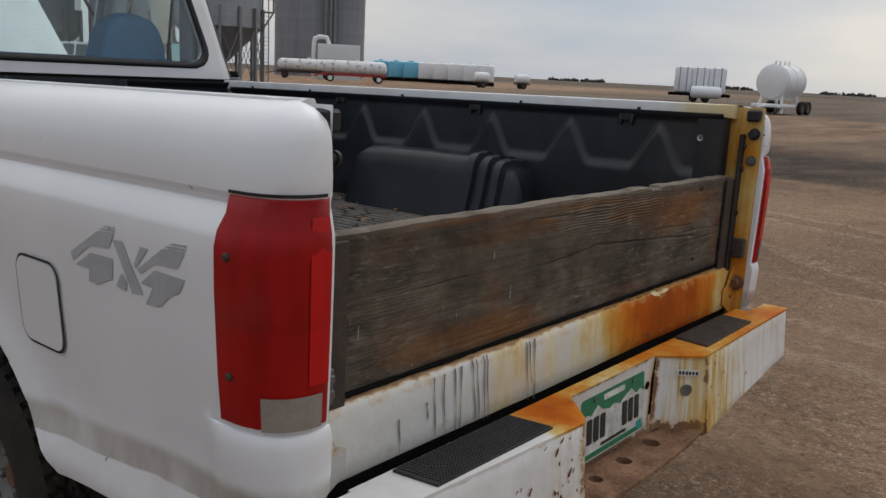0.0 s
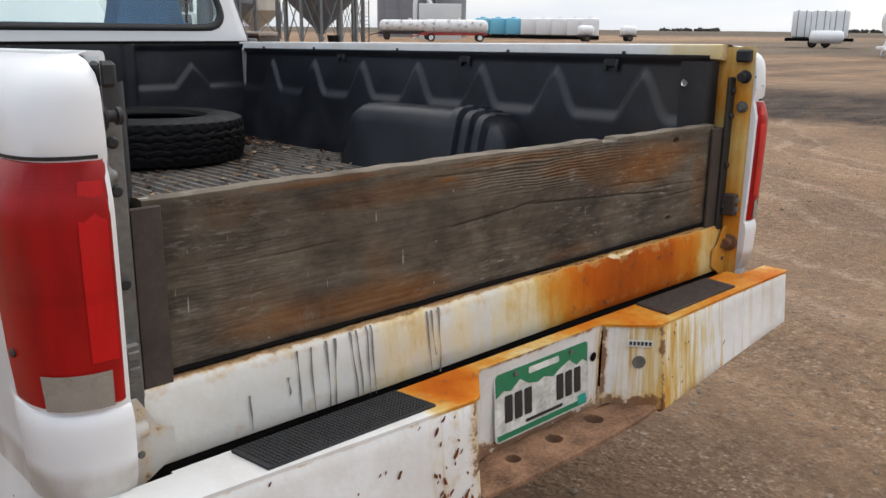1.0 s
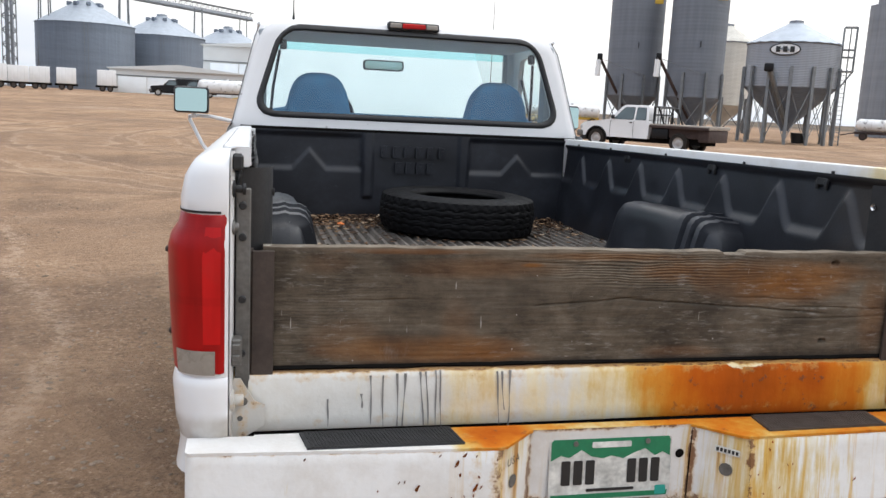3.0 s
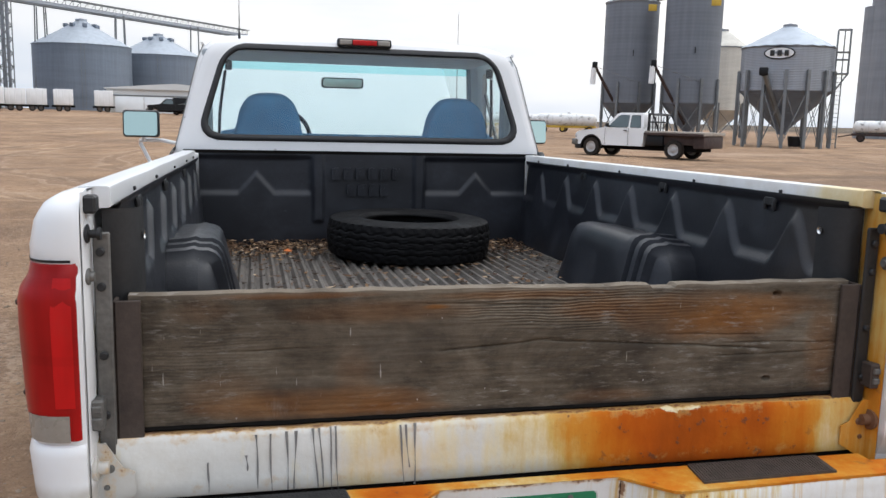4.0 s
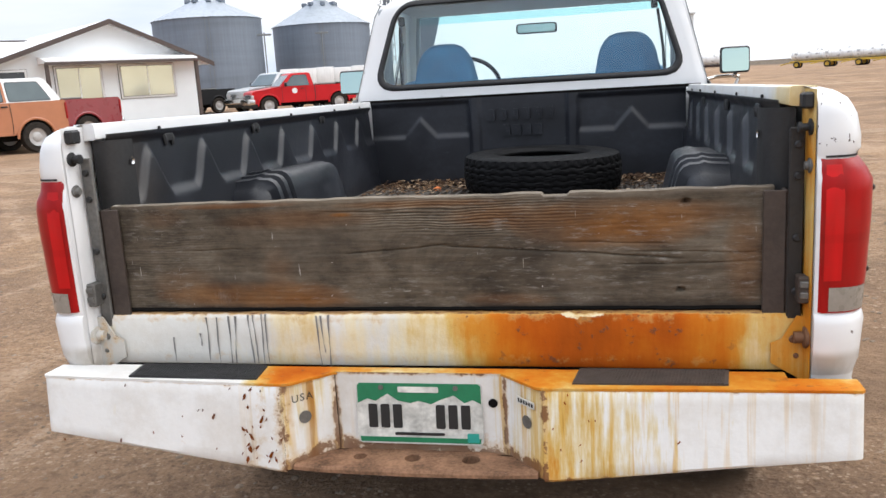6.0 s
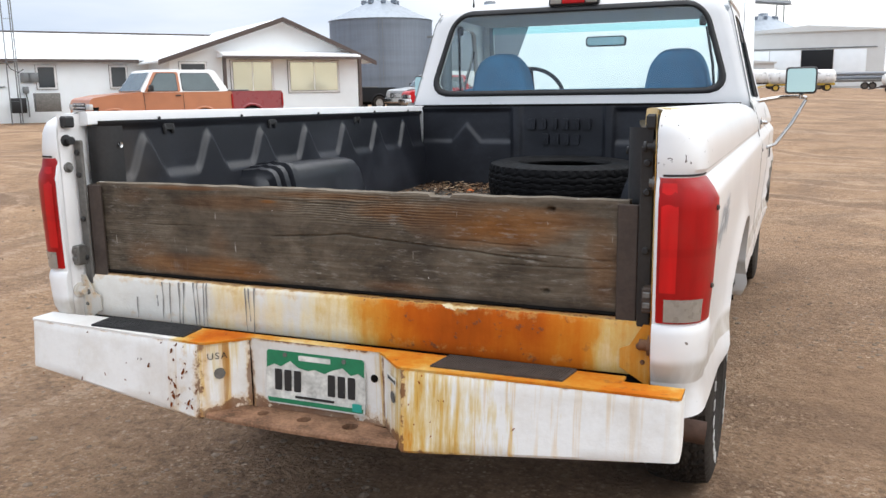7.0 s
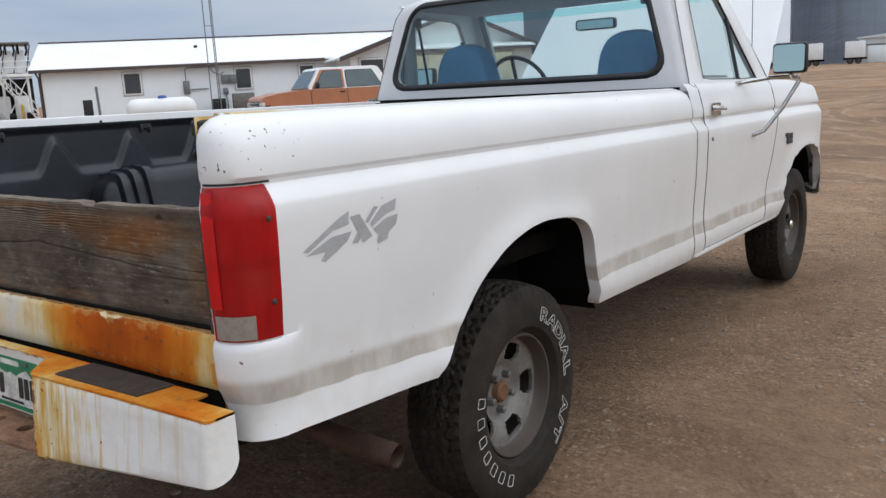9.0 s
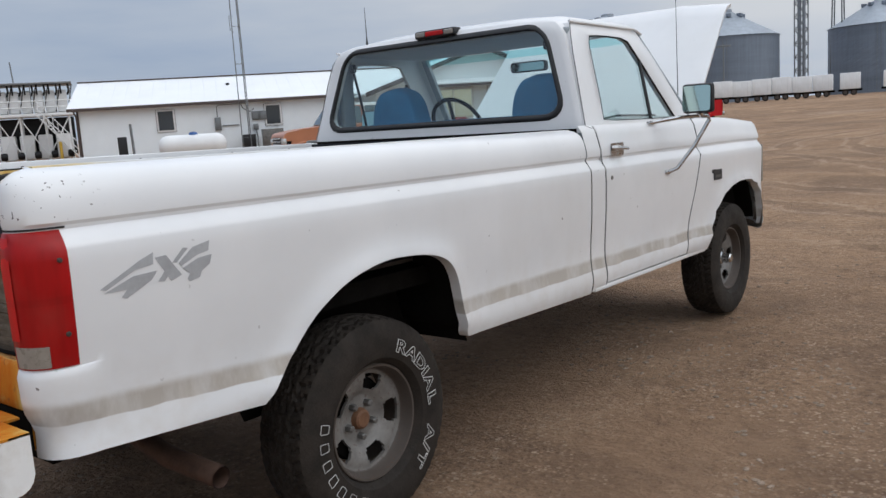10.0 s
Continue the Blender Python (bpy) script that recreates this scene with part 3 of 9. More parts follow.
TYRE = plain("dusty_tyre_rubber", (0.021, 0.0165, 0.0128), 0.8, 0, 0.65, 9, 0.35, None, 140, 0.3)
TYRE_OLD = plain("black_spare_tyre_rubber", (0.0048, 0.0048, 0.0055), 0.6, 0, 0.4, 8, 0.3, None, 140, 0.12)
RAISED = plain("raised_white_tyre_lettering", (0.55, 0.54, 0.52), 0.8, 0, 0.2, 30, 0.1)
WHEEL = wheel_steel()
HUB = plain("rusted_hub_steel", (0.17, 0.085, 0.045), 0.75, 0.3, 0.35, 30, 0.3)
CHROME = plain("dull_chrome", (0.55, 0.55, 0.55), 0.22, 1.0, 0.1, 20, 0.05)
BUMPER_CHROME = plain("pitted_brown_chrome", (0.27, 0.24, 0.21), 0.45, 0.6, 0.45, 14, 0.25)
MIRROR = plain("mirror_silver", (0.52, 0.68, 0.645), 0.02, 1.0, 0.0, 5, 0)
RED = red_lens("red_lamp_plastic", (0.37, 0.006, 0.006))
RED_BRIGHT = red_lens("bright_red_reflector_plastic", (0.60, 0.010, 0.010))
CLEAR = plain("hazed_clear_lamp_plastic", (0.27, 0.24, 0.205), 0.3, 0, 0.15, 30, 0.2, 0.4)
GLASS = glass("truck_window_glass", (0.84, 0.925, 0.922))
SHADE = glass("tinted_windscreen_band", (0.45, 0.80, 0.82))
BLUE = plain("blue_seat_cloth", (0.062, 0.205, 0.38), 0.95, 0, 0.25, 12, 0.3, None, 220)
HEADLINER = plain("pale_grey_headliner", (0.52, 0.54, 0.55), 0.9, 0, 0.12, 8, 0.1)
TRIM_GREY = plain("grey_cab_trim", (0.30, 0.33, 0.35), 0.8, 0, 0.15, 8, 0.1)
SEAM = plain("shadowed_panel_gap", (0.16, 0.16, 0.16), 0.7, 0, 0.1, 9, 0)
DECAL = plain("faded_grey_decal", (0.375, 0.38, 0.39), 0.55, 0, 0.15, 12, 0.05)
GREEN = plain("plate_green", (0.012, 0.17, 0.075), 0.45, 0, 0.15, 30, 0.1)
PLATE_WHITE = plain("scratched_plate_white", (0.55, 0.545, 0.505), 0.5, 0, 0.45, 22, 0.15)
INK = plain("plate_ink", (0.015, 0.015, 0.015), 0.5, 0, 0.1, 30, 0)
PAD = plain("black_ribbed_step_pad", (0.022, 0.022, 0.023), 0.7, 0, 0.3, 20, 0.2)
PAD_BROWN = plain("dusty_brown_step_pad", (0.058, 0.043, 0.034), 0.8, 0, 0.3, 20, 0.2)
DRIP = plain("dark_tar_drip", (0.19, 0.18, 0.17), 0.6, 0, 0.3, 40, 0)
LEAF = leaf_litter()
ORANGE_BIT = plain("orange_scrap", (0.62, 0.16, 0.03), 0.6, 0, 0.1, 30, 0)
EXHAUST = plain("brown_exhaust_steel", (0.105, 0.062, 0.045), 0.7, 0.5, 0.35, 14, 0.25)
DIRT = dirt_ground()
STONE = plain("grit_stone", (0.250, 0.190, 0.142), 0.95, 0, 0.6, 3, 0.2, None, 90, 0.15)


# ---- mesh building ----
def smooth01(t):
    t = max(0.0, min(1.0, t))
    return t * t * (3 - 2 * t)


def interp(v, pts):
    """Straight lines between (v, value) pairs."""
    if v <= pts[0][0]:
        return pts[0][1]
    for (a, p), (b, q) in zip(pts, pts[1:]):
        if v <= b:
            return p + (q - p) * (v - a) / (b - a)
    return pts[-1][1]


class Geo:
    """Vertices and faces gathered for one mesh."""

    def __init__(self):
        self.v, self.f = [], []

    def add(self, verts, faces):
        o = len(self.v)
        self.v += [tuple(p) for p in verts]
        self.f += [tuple(o + i for i in f) for f in faces]
        return self

    def grid(self, rows, close_u=False, close_v=False):
        """rows: equal lists of points."""
        n, m = len(rows), len(rows[0])
        fs = []
        for i in range(n if close_v else n - 1):
            for j in range(m if close_u else m - 1):
                a, b = i * m + j, i * m + (j + 1) % m
                c, d = ((i + 1) % n) * m + (j + 1) % m, ((i + 1) % n) * m + j
                fs.append((a, b, c, d))
        return self.add([p for r in rows for p in r], fs)

    def box(self, x0, x1, y0, y1, z0, z1, bev=0.0, m=None):
        """A box, its edges chamfered by bev."""
        x0, x1, y0, y1, z0, z1 = min(x0, x1), max(x0, x1), min(y0, y1), max(y0, y1), min(z0, z1), max(z0, z1)
        b = min(bev, 0.45 * min(abs(x1 - x0), abs(y1 - y0), abs(z1 - z0)))
        bm = bmesh.new()
        bmesh.ops.create_cube(bm, size=1.0)
        for w in bm.verts:
            w.co = Vector(((x0 + x1) / 2 + w.co.x * (x1 - x0), (y0 + y1) / 2 + w.co.y * (y1 - y0), (z0 + z1) / 2 + w.co.z * (z1 - z0)))
        if b > 0:
            bmesh.ops.bevel(bm, geom=bm.edges[:], offset=b, segments=1 if b < 0.006 else 2, profile=0.5, affect="EDGES")
        return self.take(bm, m)

    def take(self, bm, m=None):
        bm.verts.index_update()
        self.add([(m @ w.co if m else w.co) for w in bm.verts], [[w.index for w in f.verts] for f in bm.faces])
        bm.free()
        return self

    def tube(self, path, r, n=10, caps=True):
        """A round bar along a path of points; r: a radius or one for each point."""
        pts = [Vector(p) for p in path]
        rs = r if isinstance(r, (list, tuple)) else [r] * len(pts)
        rows = []
        side = None
        for i, p in enumerate(pts):
            t = (pts[min(i + 1, len(pts) - 1)] - pts[max(i - 1, 0)]).normalized()
            if side is None:
                side = t.orthogonal().normalized()
            side = (side - t * side.dot(t)).normalized()
            up = t.cross(side)
            rows.append([p + (side * math.cos(k * math.tau / n) + up * math.sin(k * math.tau / n)) * rs[i] for k in range(n)])
        o = len(self.v)
        self.grid(rows, close_u=True)
        if caps:
            self.f.append(tuple(range(o, o + n)))
            self.f.append(tuple(range(o + (len(pts) - 1) * n, o + len(pts) * n)))
        return self

    def lathe(self, profile, centre, axis="x", n=48, closed=False):
        """profile: (radius, along) pairs turned round an axis through centre."""
        rows = []
        for k in range(n):
            a = k * math.tau / n
            row = []
            for r, t in profile:
                c, s = r * math.cos(a), r * math.sin(a)
                p = {"x": (t, c, s), "y": (c, t, s), "z": (c, s, t)}[axis]
                row.append(tuple(q + w for q, w in zip(p, centre)))
            rows.append(row)
        return self.grid(rows, close_u=closed, close_v=True)

    def prism(self, outline, place, depth):
        """A flat outline of (u, v) pairs given thickness: place(u, v, w), w from 0 to depth."""
        n = len(outline)
        vs = [place(u, v, 0) for u, v in outline] + [place(u, v, depth) for u, v in outline]
        fs = [tuple(range(n)), tuple(range(2 * n - 1, n - 1, -1))] + [(i, (i + 1) % n, n + (i + 1) % n, n + i) for i in range(n)]
        return self.add(vs, fs)

    def mesh(self, name, shear=0.0, angle=35, weld=0.0004):
        bm = bmesh.new()
        vs = [bm.verts.new((x, y, z - shear * y)) for x, y, z in self.v]
        for f in self.f:
            g = list(dict.fromkeys(f))
            if len(g) > 2:
                try:
                    bm.faces.new([vs[i] for i in g])
                except ValueError:
                    pass
        if weld:
            bmesh.ops.remove_doubles(bm, verts=bm.verts, dist=weld)
        bmesh.ops.recalc_face_normals(bm, faces=bm.faces)
        me = bpy.data.meshes.new(name)
        bm.to_mesh(me)
        bm.free()
        if angle:
            me.shade_smooth()
            me.set_sharp_from_angle(angle=radians(angle))
        return me


def part(name, geo, material, parent=None, label="", shear=0.0, angle=35, weld=0.0004):
    """One mesh object from a Geo, under a thing or a part."""
    me = geo.mesh(name, shear, angle, weld) if isinstance(geo, Geo) else geo
    if material and not me.materials:
        me.materials.append(material)
    ob = new(name, me)
    if parent:
        ob.parent = parent
    return tagged(ob, label)


def thing(name, label, category, group="", at=None):
    ob = new(name)
    ob.empty_display_size = 0.2
    if at:
        ob.matrix_world = at
    return tagged(ob, label, category, group)


def letters(text, size, extrude=0.0, outline=0.0, offset=0.0, shear=0.0):
    """The mesh of a text in the built-in font, in its own plane, centred."""
    cu = bpy.data.curves.new("lettering", "FONT")
    cu.body, cu.size, cu.extrude, cu.offset, cu.shear = text, size, extrude, offset, shear
    cu.align_x, cu.align_y = "CENTER", "CENTER"
    cu.resolution_u = 3
    if outline:
        cu.fill_mode, cu.bevel_depth, cu.bevel_resolution = "NONE", outline, 0
    ob = bpy.data.objects.new("lettering", cu)
    scene.collection.objects.link(ob)
    me = bpy.data.meshes.new_from_object(ob.evaluated_get(bpy.context.evaluated_depsgraph_get()))
    bpy.data.objects.remove(ob)
    return me


def rounded(w, h, r, n=6):
    """The outline of a rounded rectangle round the origin."""
    out = []
    for cx, cy, a0 in ((w / 2 - r, h / 2 - r, 0), (-w / 2 + r, h / 2 - r, 90), (-w / 2 + r, -h / 2 + r, 180), (w / 2 - r, -h / 2 + r, 270)):
        for k in range(n + 1):
            a = radians(a0 + 90 * k / n)
            out.append((cx + r * math.cos(a), cy + r * math.sin(a)))
    return out


# ---- ground ----
def ground_z(x, y):
    """Height of the yard: level round the truck, rising gently to the north-west, less to the east."""
    r, az = math.hypot(x, y + 1.6), math.degrees(math.atan2(x, y + 1.6))
    left = interp(r, [(0, 0), (14, 0), (30, 0.15), (45, 0.32), (115, 1.2), (160, 1.5), (4000, 2.2)])
    right = interp(r, [(0, 0), (45, 0), (60, 0.04), (85, 0.25), (110, 0.30), (400, 0.9), (4000, 2.4)])
    t = smooth01((az + 4) / 16) if abs(az) < 120 else 1.0
    return left + (right - left) * t


def relief(x, y):
    """Ruts and lumps of the yard, fading out under the wheels and far away."""
    r = math.hypot(x, y - 1.5)
    q = Vector((x * 0.8 + y * 0.5, y * 0.35, 0))
    lumps = 0.030 * noise.noise(q * 0.9) + 0.022 * noise.noise(Vector((x, y, 3)) * 2.2) + 0.012 * noise.noise(Vector((x, y, 7)) * 6)
    far = 0.10 * noise.noise(Vector((x * 0.12, y * 0.3, 5)))
    return lumps * smooth01((r - 1.5) / 3) * (1 - 0.4 * smooth01((r - 30) / 30)) + far * smooth01((r - 9) / 14) * (1 - smooth01((r - 60) / 60)) - 0.012


ground = Geo()
radii = [0.0]
step = 0.11
while radii[-1] < 4200:
    radii.append(radii[-1] + step)
    step = max(0.11, radii[-1] * 0.035)
rows = []
for r in radii:
    row = []
    for k in range(216):
        a = k * math.tau / 216
        x, y = 0.6 + r * math.sin(a), 0.8 + r * math.cos(a)
        row.append((x, y, ground_z(x, y) + relief(x, y)))
    rows.append(row)
ground.grid(rows, close_u=True)
ground_ob = part("ground", ground, DIRT, None, "tan packed dirt and gravel yard with wheel ruts", angle=180, weld=0.001)
tagged(ground_ob, "", "ground", "", "structure")

# loose stones pressed into the dirt
rng = random.Random(4)
stones = Geo()
ico = bmesh.new()
bmesh.ops.create_icosphere(ico, subdivisions=1, radius=1.0)
ico.verts.index_update()
ICO_V, ICO_F = [w.co.copy() for w in ico.verts], [[w.index for w in f.verts] for f in ico.faces]
ico.free()
for _ in range(36000):
    a, r = rng.uniform(0, math.tau), 1.3 + 12.5 * rng.random() ** 1.2
    x, y = 0.6 + r * math.sin(a), 1.6 + r * math.cos(a)
    if noise.noise(Vector((x * 0.7, y * 0.7, 9))) < -0.05 and rng.random() < 0.8:
        continue
    s = 0.0030 + 0.0135 * rng.random() ** 4
    z = ground_z(x, y) + relief(x, y)
    sx, sy, sz, tw = s * rng.uniform(0.7, 1.5), s * rng.uniform(0.7, 1.5), s * rng.uniform(0.4, 0.8), rng.uniform(0, 6)
    ct, st = math.cos(tw), math.sin(tw)
    stones.add([(x + p.x * sx * ct - p.y * sy * st, y + p.x * sx * st + p.y * sy * ct, z + p.z * sz) for p in ICO_V], ICO_F)
tagged(part("gravel", stones, STONE, None, "small loose stones scattered over the packed dirt", angle=0, weld=0), "", "gravel", "", "stuff")

# ---- the pickup truck ----
RAKE = 0.015
truck = thing("pickup_truck", "worn white four-wheel-drive pickup with its hood raised", "pickup truck")


def body(name, geo, material, parent=None, label="", angle=35, weld=0.0004):
    """A part of the truck's body, which sits nose-down by the rake."""
    return part(name, geo, material, parent or truck, label, RAKE, angle, weld)


BED_X = [(0.56, 0.962), (0.60, 0.978), (0.64, 0.984), (0.715, 0.972), (0.78, 0.973), (0.95, 0.987), (1.08, 0.993), (1.148, 0.993), (1.158, 0.990), (1.190, 0.969), (1.196, 0.963), (1.205, 0.9635), (1.214, 0.971), (1.24, 0.971), (1.285, 0.962), (1.316, 0.945), (1.334, 0.918), (1.342, 0.888)]
CAB_X = BED_X[:14] + [(1.29, 0.958), (1.335, 0.945), (1.362, 0.926), (1.80, 0.818), (1.87, 0.79)]
Z_UP = [1.0, 1.022, 1.05, 1.08, 1.11, 1.148, 1.158, 1.172, 1.190, 1.196, 1.205, 1.214, 1.24, 1.262, 1.285, 1.303, 1.318, 1.328, 1.335, 1.340, 1.342]
ARCH_R = [(0.545, 0.612), (0.60, 0.672), (0.68, 0.756), (0.754, 0.828), (0.82, 0.872), (0.90, 0.913), (1.0, 0.943), (1.10, 0.957), (1.20, 0.955), (1.30, 0.944), (1.38, 0.924), (1.44, 0.888), (1.48, 0.826), (1.503, 0.74), (1.512, 0.67), (1.524, 0.612), (1.548, 0.588)]


def flow(pts, n=4):
    """A smooth line through points."""
    out = []
    for i in range(len(pts) - 1):
        p0, p1, p2, p3 = pts[max(0, i - 1)], pts[i], pts[i + 1], pts[min(len(pts) - 1, i + 2)]
        for j in range(n):
            t = j / n
            out.append(tuple(0.5 * (2 * p + (r - q) * t + (2 * q - 5 * p + 4 * r - u) * t * t + (3 * p - q - 3 * r + u) * t ** 3) for q, p, r, u in zip(p0, p1, p2, p3)))
    return out + [pts[-1]]


ARCH_R = flow(ARCH_R)
ARCH_F = [(3.965, 0.575), (3.99, 0.66), (4.05, 0.76), (4.14, 0.848), (4.27, 0.915), (4.40, 0.945), (4.54, 0.953), (4.67, 0.945), (4.78, 0.915), (4.87, 0.85), (4.925, 0.74), (4.94, 0.66)]


def bottom_z(y, arch, floor_line):
    z = interp(y, floor_line)
    if arch[0][0] <= y <= arch[-1][0]:
        return max(z, interp(y, arch))
    return z


def side_rows(s, ys, y_at, low, tops, prof, arch=None, corner=False):
    """Columns of points up a side panel at stations ys; s: the side; y_at(y, z) slants the column."""
    cols = []
    for y in ys:
        zb = low(y)
        col = []
        m1 = max(0.846, zb + 0.010)
        m2 = m1 + 0.022
        zs = [zb] + [zb + (m1 - zb) * (k / 8) ** 1.2 for k in range(9)] + [m1 + 0.010, m1 + 0.017, m1 + 0.0205, m2] + [m2 + (tops[0] - m2) * k / 6 for k in range(1, 7)] + tops[1:]
        for i, z in enumerate(zs):
            x = interp(z, prof)
            if arch:
                d = min(math.hypot(y - ay, (z - az)) for ay, az in arch if az > 0.64)
                x += 0.020 * math.exp(-(d / 0.055) ** 1.6)
            if i == 0:
                x -= 0.045
            col.append((s * x, y_at(y, z), z))
        cols.append(col)
    return cols


def stations(a, b, step, extra=()):
    n = max(1, round((b - a) / step))
    return sorted(set([round(a + (b - a) * k / n, 4) for k in range(n + 1)] + [e for e in extra if a < e < b]))


CX, CY = 0.885, 0.03
# strokes of the decal, across and up from 0 to 1
DECAL_LEFT = [
    [(0.014, 0.41), (0.278, 0.85), (0.422, 0.89), (0.375, 0.64), (0.208, 0.6), (0.033, 0.29)],
    [(0.056, 0.23), (0.208, 0.49), (0.403, 0.5), (0.389, 0.19), (0.25, 0.02), (0.172, 0.03), (0.183, 0.22)],
    [(0.41, 0.78), (0.49, 0.80), (0.645, 0.10), (0.555, 0.07)],
    [(0.42, 0.10), (0.50, 0.07), (0.515, 0.20), (0.475, 0.33)],
    [(0.582, 0.52), (0.595, 0.46), (0.70, 0.79), (0.64, 0.79)],
    [(0.61, 0.46), (0.811, 0.85), (0.972, 0.88), (0.917, 0.63), (0.75, 0.61), (0.63, 0.40)],
    [(0.63, 0.27), (0.75, 0.52), (0.972, 0.51), (0.917, 0.28), (0.861, 0.23), (0.778, 0.02), (0.661, -0.02), (0.722, 0.25)],
    [(0.292, 0.88), (0.317, 0.91), (0.428, 0.93), (0.425, 0.9)],
    [(0.325, 0.93), (0.344, 0.96), (0.431, 0.97), (0.431, 0.95)],
    [(0.825, 0.87), (0.853, 0.91), (0.981, 0.93), (0.978, 0.9)],
    [(0.861, 0.93), (0.889, 0.96), (0.992, 0.98), (0.989, 0.95)],
]
DECAL_RIGHT = [
    [(0.0, 0.30), (0.35, 0.80), (0.47, 0.93), (0.46, 0.66), (0.30, 0.60), (0.05, 0.26)],
    [(0.03, 0.20), (0.28, 0.47), (0.49, 0.50), (0.44, 0.32), (0.33, 0.16), (0.21, 0.0), (0.17, 0.05), (0.22, 0.20)],
    [(0.48, 0.80), (0.58, 0.82), (0.71, 0.30), (0.61, 0.20)],
    [(0.49, 0.24), (0.55, 0.22), (0.645, 0.52), (0.60, 0.60)],
    [(0.63, 0.62), (0.67, 0.60), (0.79, 0.90), (0.74, 0.92)],
    [(0.69, 0.58), (0.83, 0.90), (1.0, 1.0), (0.98, 0.76), (0.87, 0.70), (0.71, 0.50)],
    [(0.72, 0.44), (0.87, 0.62), (1.01, 0.66), (0.985, 0.44), (0.90, 0.30), (0.88, 0.16), (0.775, 0.10), (0.76, 0.18), (0.79, 0.30)],
]


def corner_point(s, z, phi, out=0.0):
    """The rounded rear corner of the bed at height z, phi degrees round from the side to the rear."""
    x = interp(z, BED_X) + out
    big = 0.115 + (interp(z, BED_X) - 0.985) * 0.35 - 0.65 * max(0.0, 0.95 - interp(z, BED_X)) + out
    c, w = math.cos(radians(phi)), math.sin(radians(phi))
    return (s * (CX + (x - CX) * abs(c) ** 0.75), CY - max(0.02, big) * abs(w) ** 0.8, z)


def ledge(z):
    """How far the lower rear corner stands out under the lamp."""
    return 0.013 * math.sqrt(max(0.0, min(1.0, (0.868 - z) / 0.022))) * smooth01((z - 0.70) / 0.07)


BED_FLOOR_LINE = [(-0.1, 0.648), (0.05, 0.645), (0.545, 0.612), (1.54, 0.588), (2.52, 0.568)]
for s in (1, -1):
    # side panel from the front of the box to the rear corner and round it
    g = Geo()
    low = lambda y: bottom_z(y, ARCH_R, BED_FLOOR_LINE)
    ys = stations(CY, 2.525, 0.07, [a for a, _ in ARCH_R] + [0.05, 0.065, 0.08, 0.115, 0.13])
    cols = side_rows(s, ys, lambda y, z: y, low, Z_UP, BED_X, ARCH_R)
    cols = [[(p[0] + s * ledge(p[2]) * (1 - smooth01((p[1] - CY) / 0.055)) * 0.8, p[1], p[2]) for p in c] for c in cols]
    zs0 = [p[2] for p in cols[0]]
    wrap = []
    for phi in (90, 80, 70, 60, 50, 40, 30, 20, 10):
        wrap.append([corner_point(s, z, phi, ledge(z) * 0.8 - 0.012 * math.sin(radians(phi)) * smooth01((0.78 - z) / 0.08)) if i else (s * 0.86, CY - 0.04, z) for i, z in enumerate(zs0)])
    inner = [[(s * 0.868, 0.0, z) for z in zs0], [(s * 0.870, wrap[0][i][1] + 0.006, z) for i, z in enumerate(zs0)]]
    g.grid(inner + wrap + cols)
    # top of the rear corner
    top_ring = [c[-1] for c in inner + wrap + cols[:2]]
    g.add(top_ring + [(s * 0.855, cols[1][-1][1], 1.346), (s * 0.855, 0.0, 1.346)], [tuple(range(len(top_ring) + 2))])
    bed_side = body("bed_side", g, WHITE, None, "dented white steel bed side", 30)
    # flat rail along the top with a folded lip inside
    g = Geo()
    rr = []
    for y in stations(0.012, 2.525, 0.12):
        w = 0.0015 * math.sin(y * 9 + s)
        rr.append([(s * (x + (w if i > 2 else 0)), y, z) for i, (x, z) in enumerate([(0.886, 1.340), (0.884, 1.3455), (0.850, 1.3465), (0.834, 1.3462), (0.8305, 1.3445), (0.829, 1.340), (0.8275, 1.308), (0.832, 1.305)])])
    g.grid(rr)
    for end in (rr[0], rr[-1]):
        g.add([(x, y, z) for x, y, z in end] + [(s * 0.886, end[0][1], 1.302)], [tuple(range(len(end) + 1))])
    rail = body("bed_rail", g, WHITE if s < 0 else RAIL_RUST, None, "flat bed rail with stake holes" if s < 0 else "flat bed rail, ochre with rust at its rear end", 40)
    # bolts and clips along the rail lip
    for y in (0.32, 0.78, 1.35, 1.9, 2.3):
        body("rail_clip", Geo().box(s * 0.820, s * 0.826, y - 0.006, y + 0.006, 1.316, 1.326, 0.002), BLACK)
    # jamb of the tailgate opening, its steel strip, and the bolts that point inwards
    jamb_mat = WHITE if s < 0 else JAMB_RUST
    g = Geo()
    g.grid([[(s * x, y, z) for x, y in ((0.8675, -0.068), (0.864, -0.060), (0.861, -0.040), (0.860, -0.012), (0.861, 0.04))] for z in [0.66 + 0.034 * k for k in range(21)]])
    jamb = body("tailgate_jamb", g, jamb_mat, None, "white tailgate jamb" if s < 0 else "ochre rust-stained tailgate jamb")
    g = Geo().box(s * 0.826, s * 0.857, -0.024, -0.014, 0.812, 1.262, 0.003)
    strip = body("jamb_strip", g, STEEL if s < 0 else STRIP_DARK, None, "bare grey steel strip with bolt holes" if s < 0 else "grimy dark steel strip with bolt holes")
    for z in (1.158, 1.024, 0.905, 1.225):
        g = Geo().lathe([(0.0, -0.0315), (0.006, -0.0315), (0.0085, -0.029), (0.0085, -0.022)], (s * 0.843, 0, z), "y", 10)
        body("bolt_head", g, BLACK, strip)
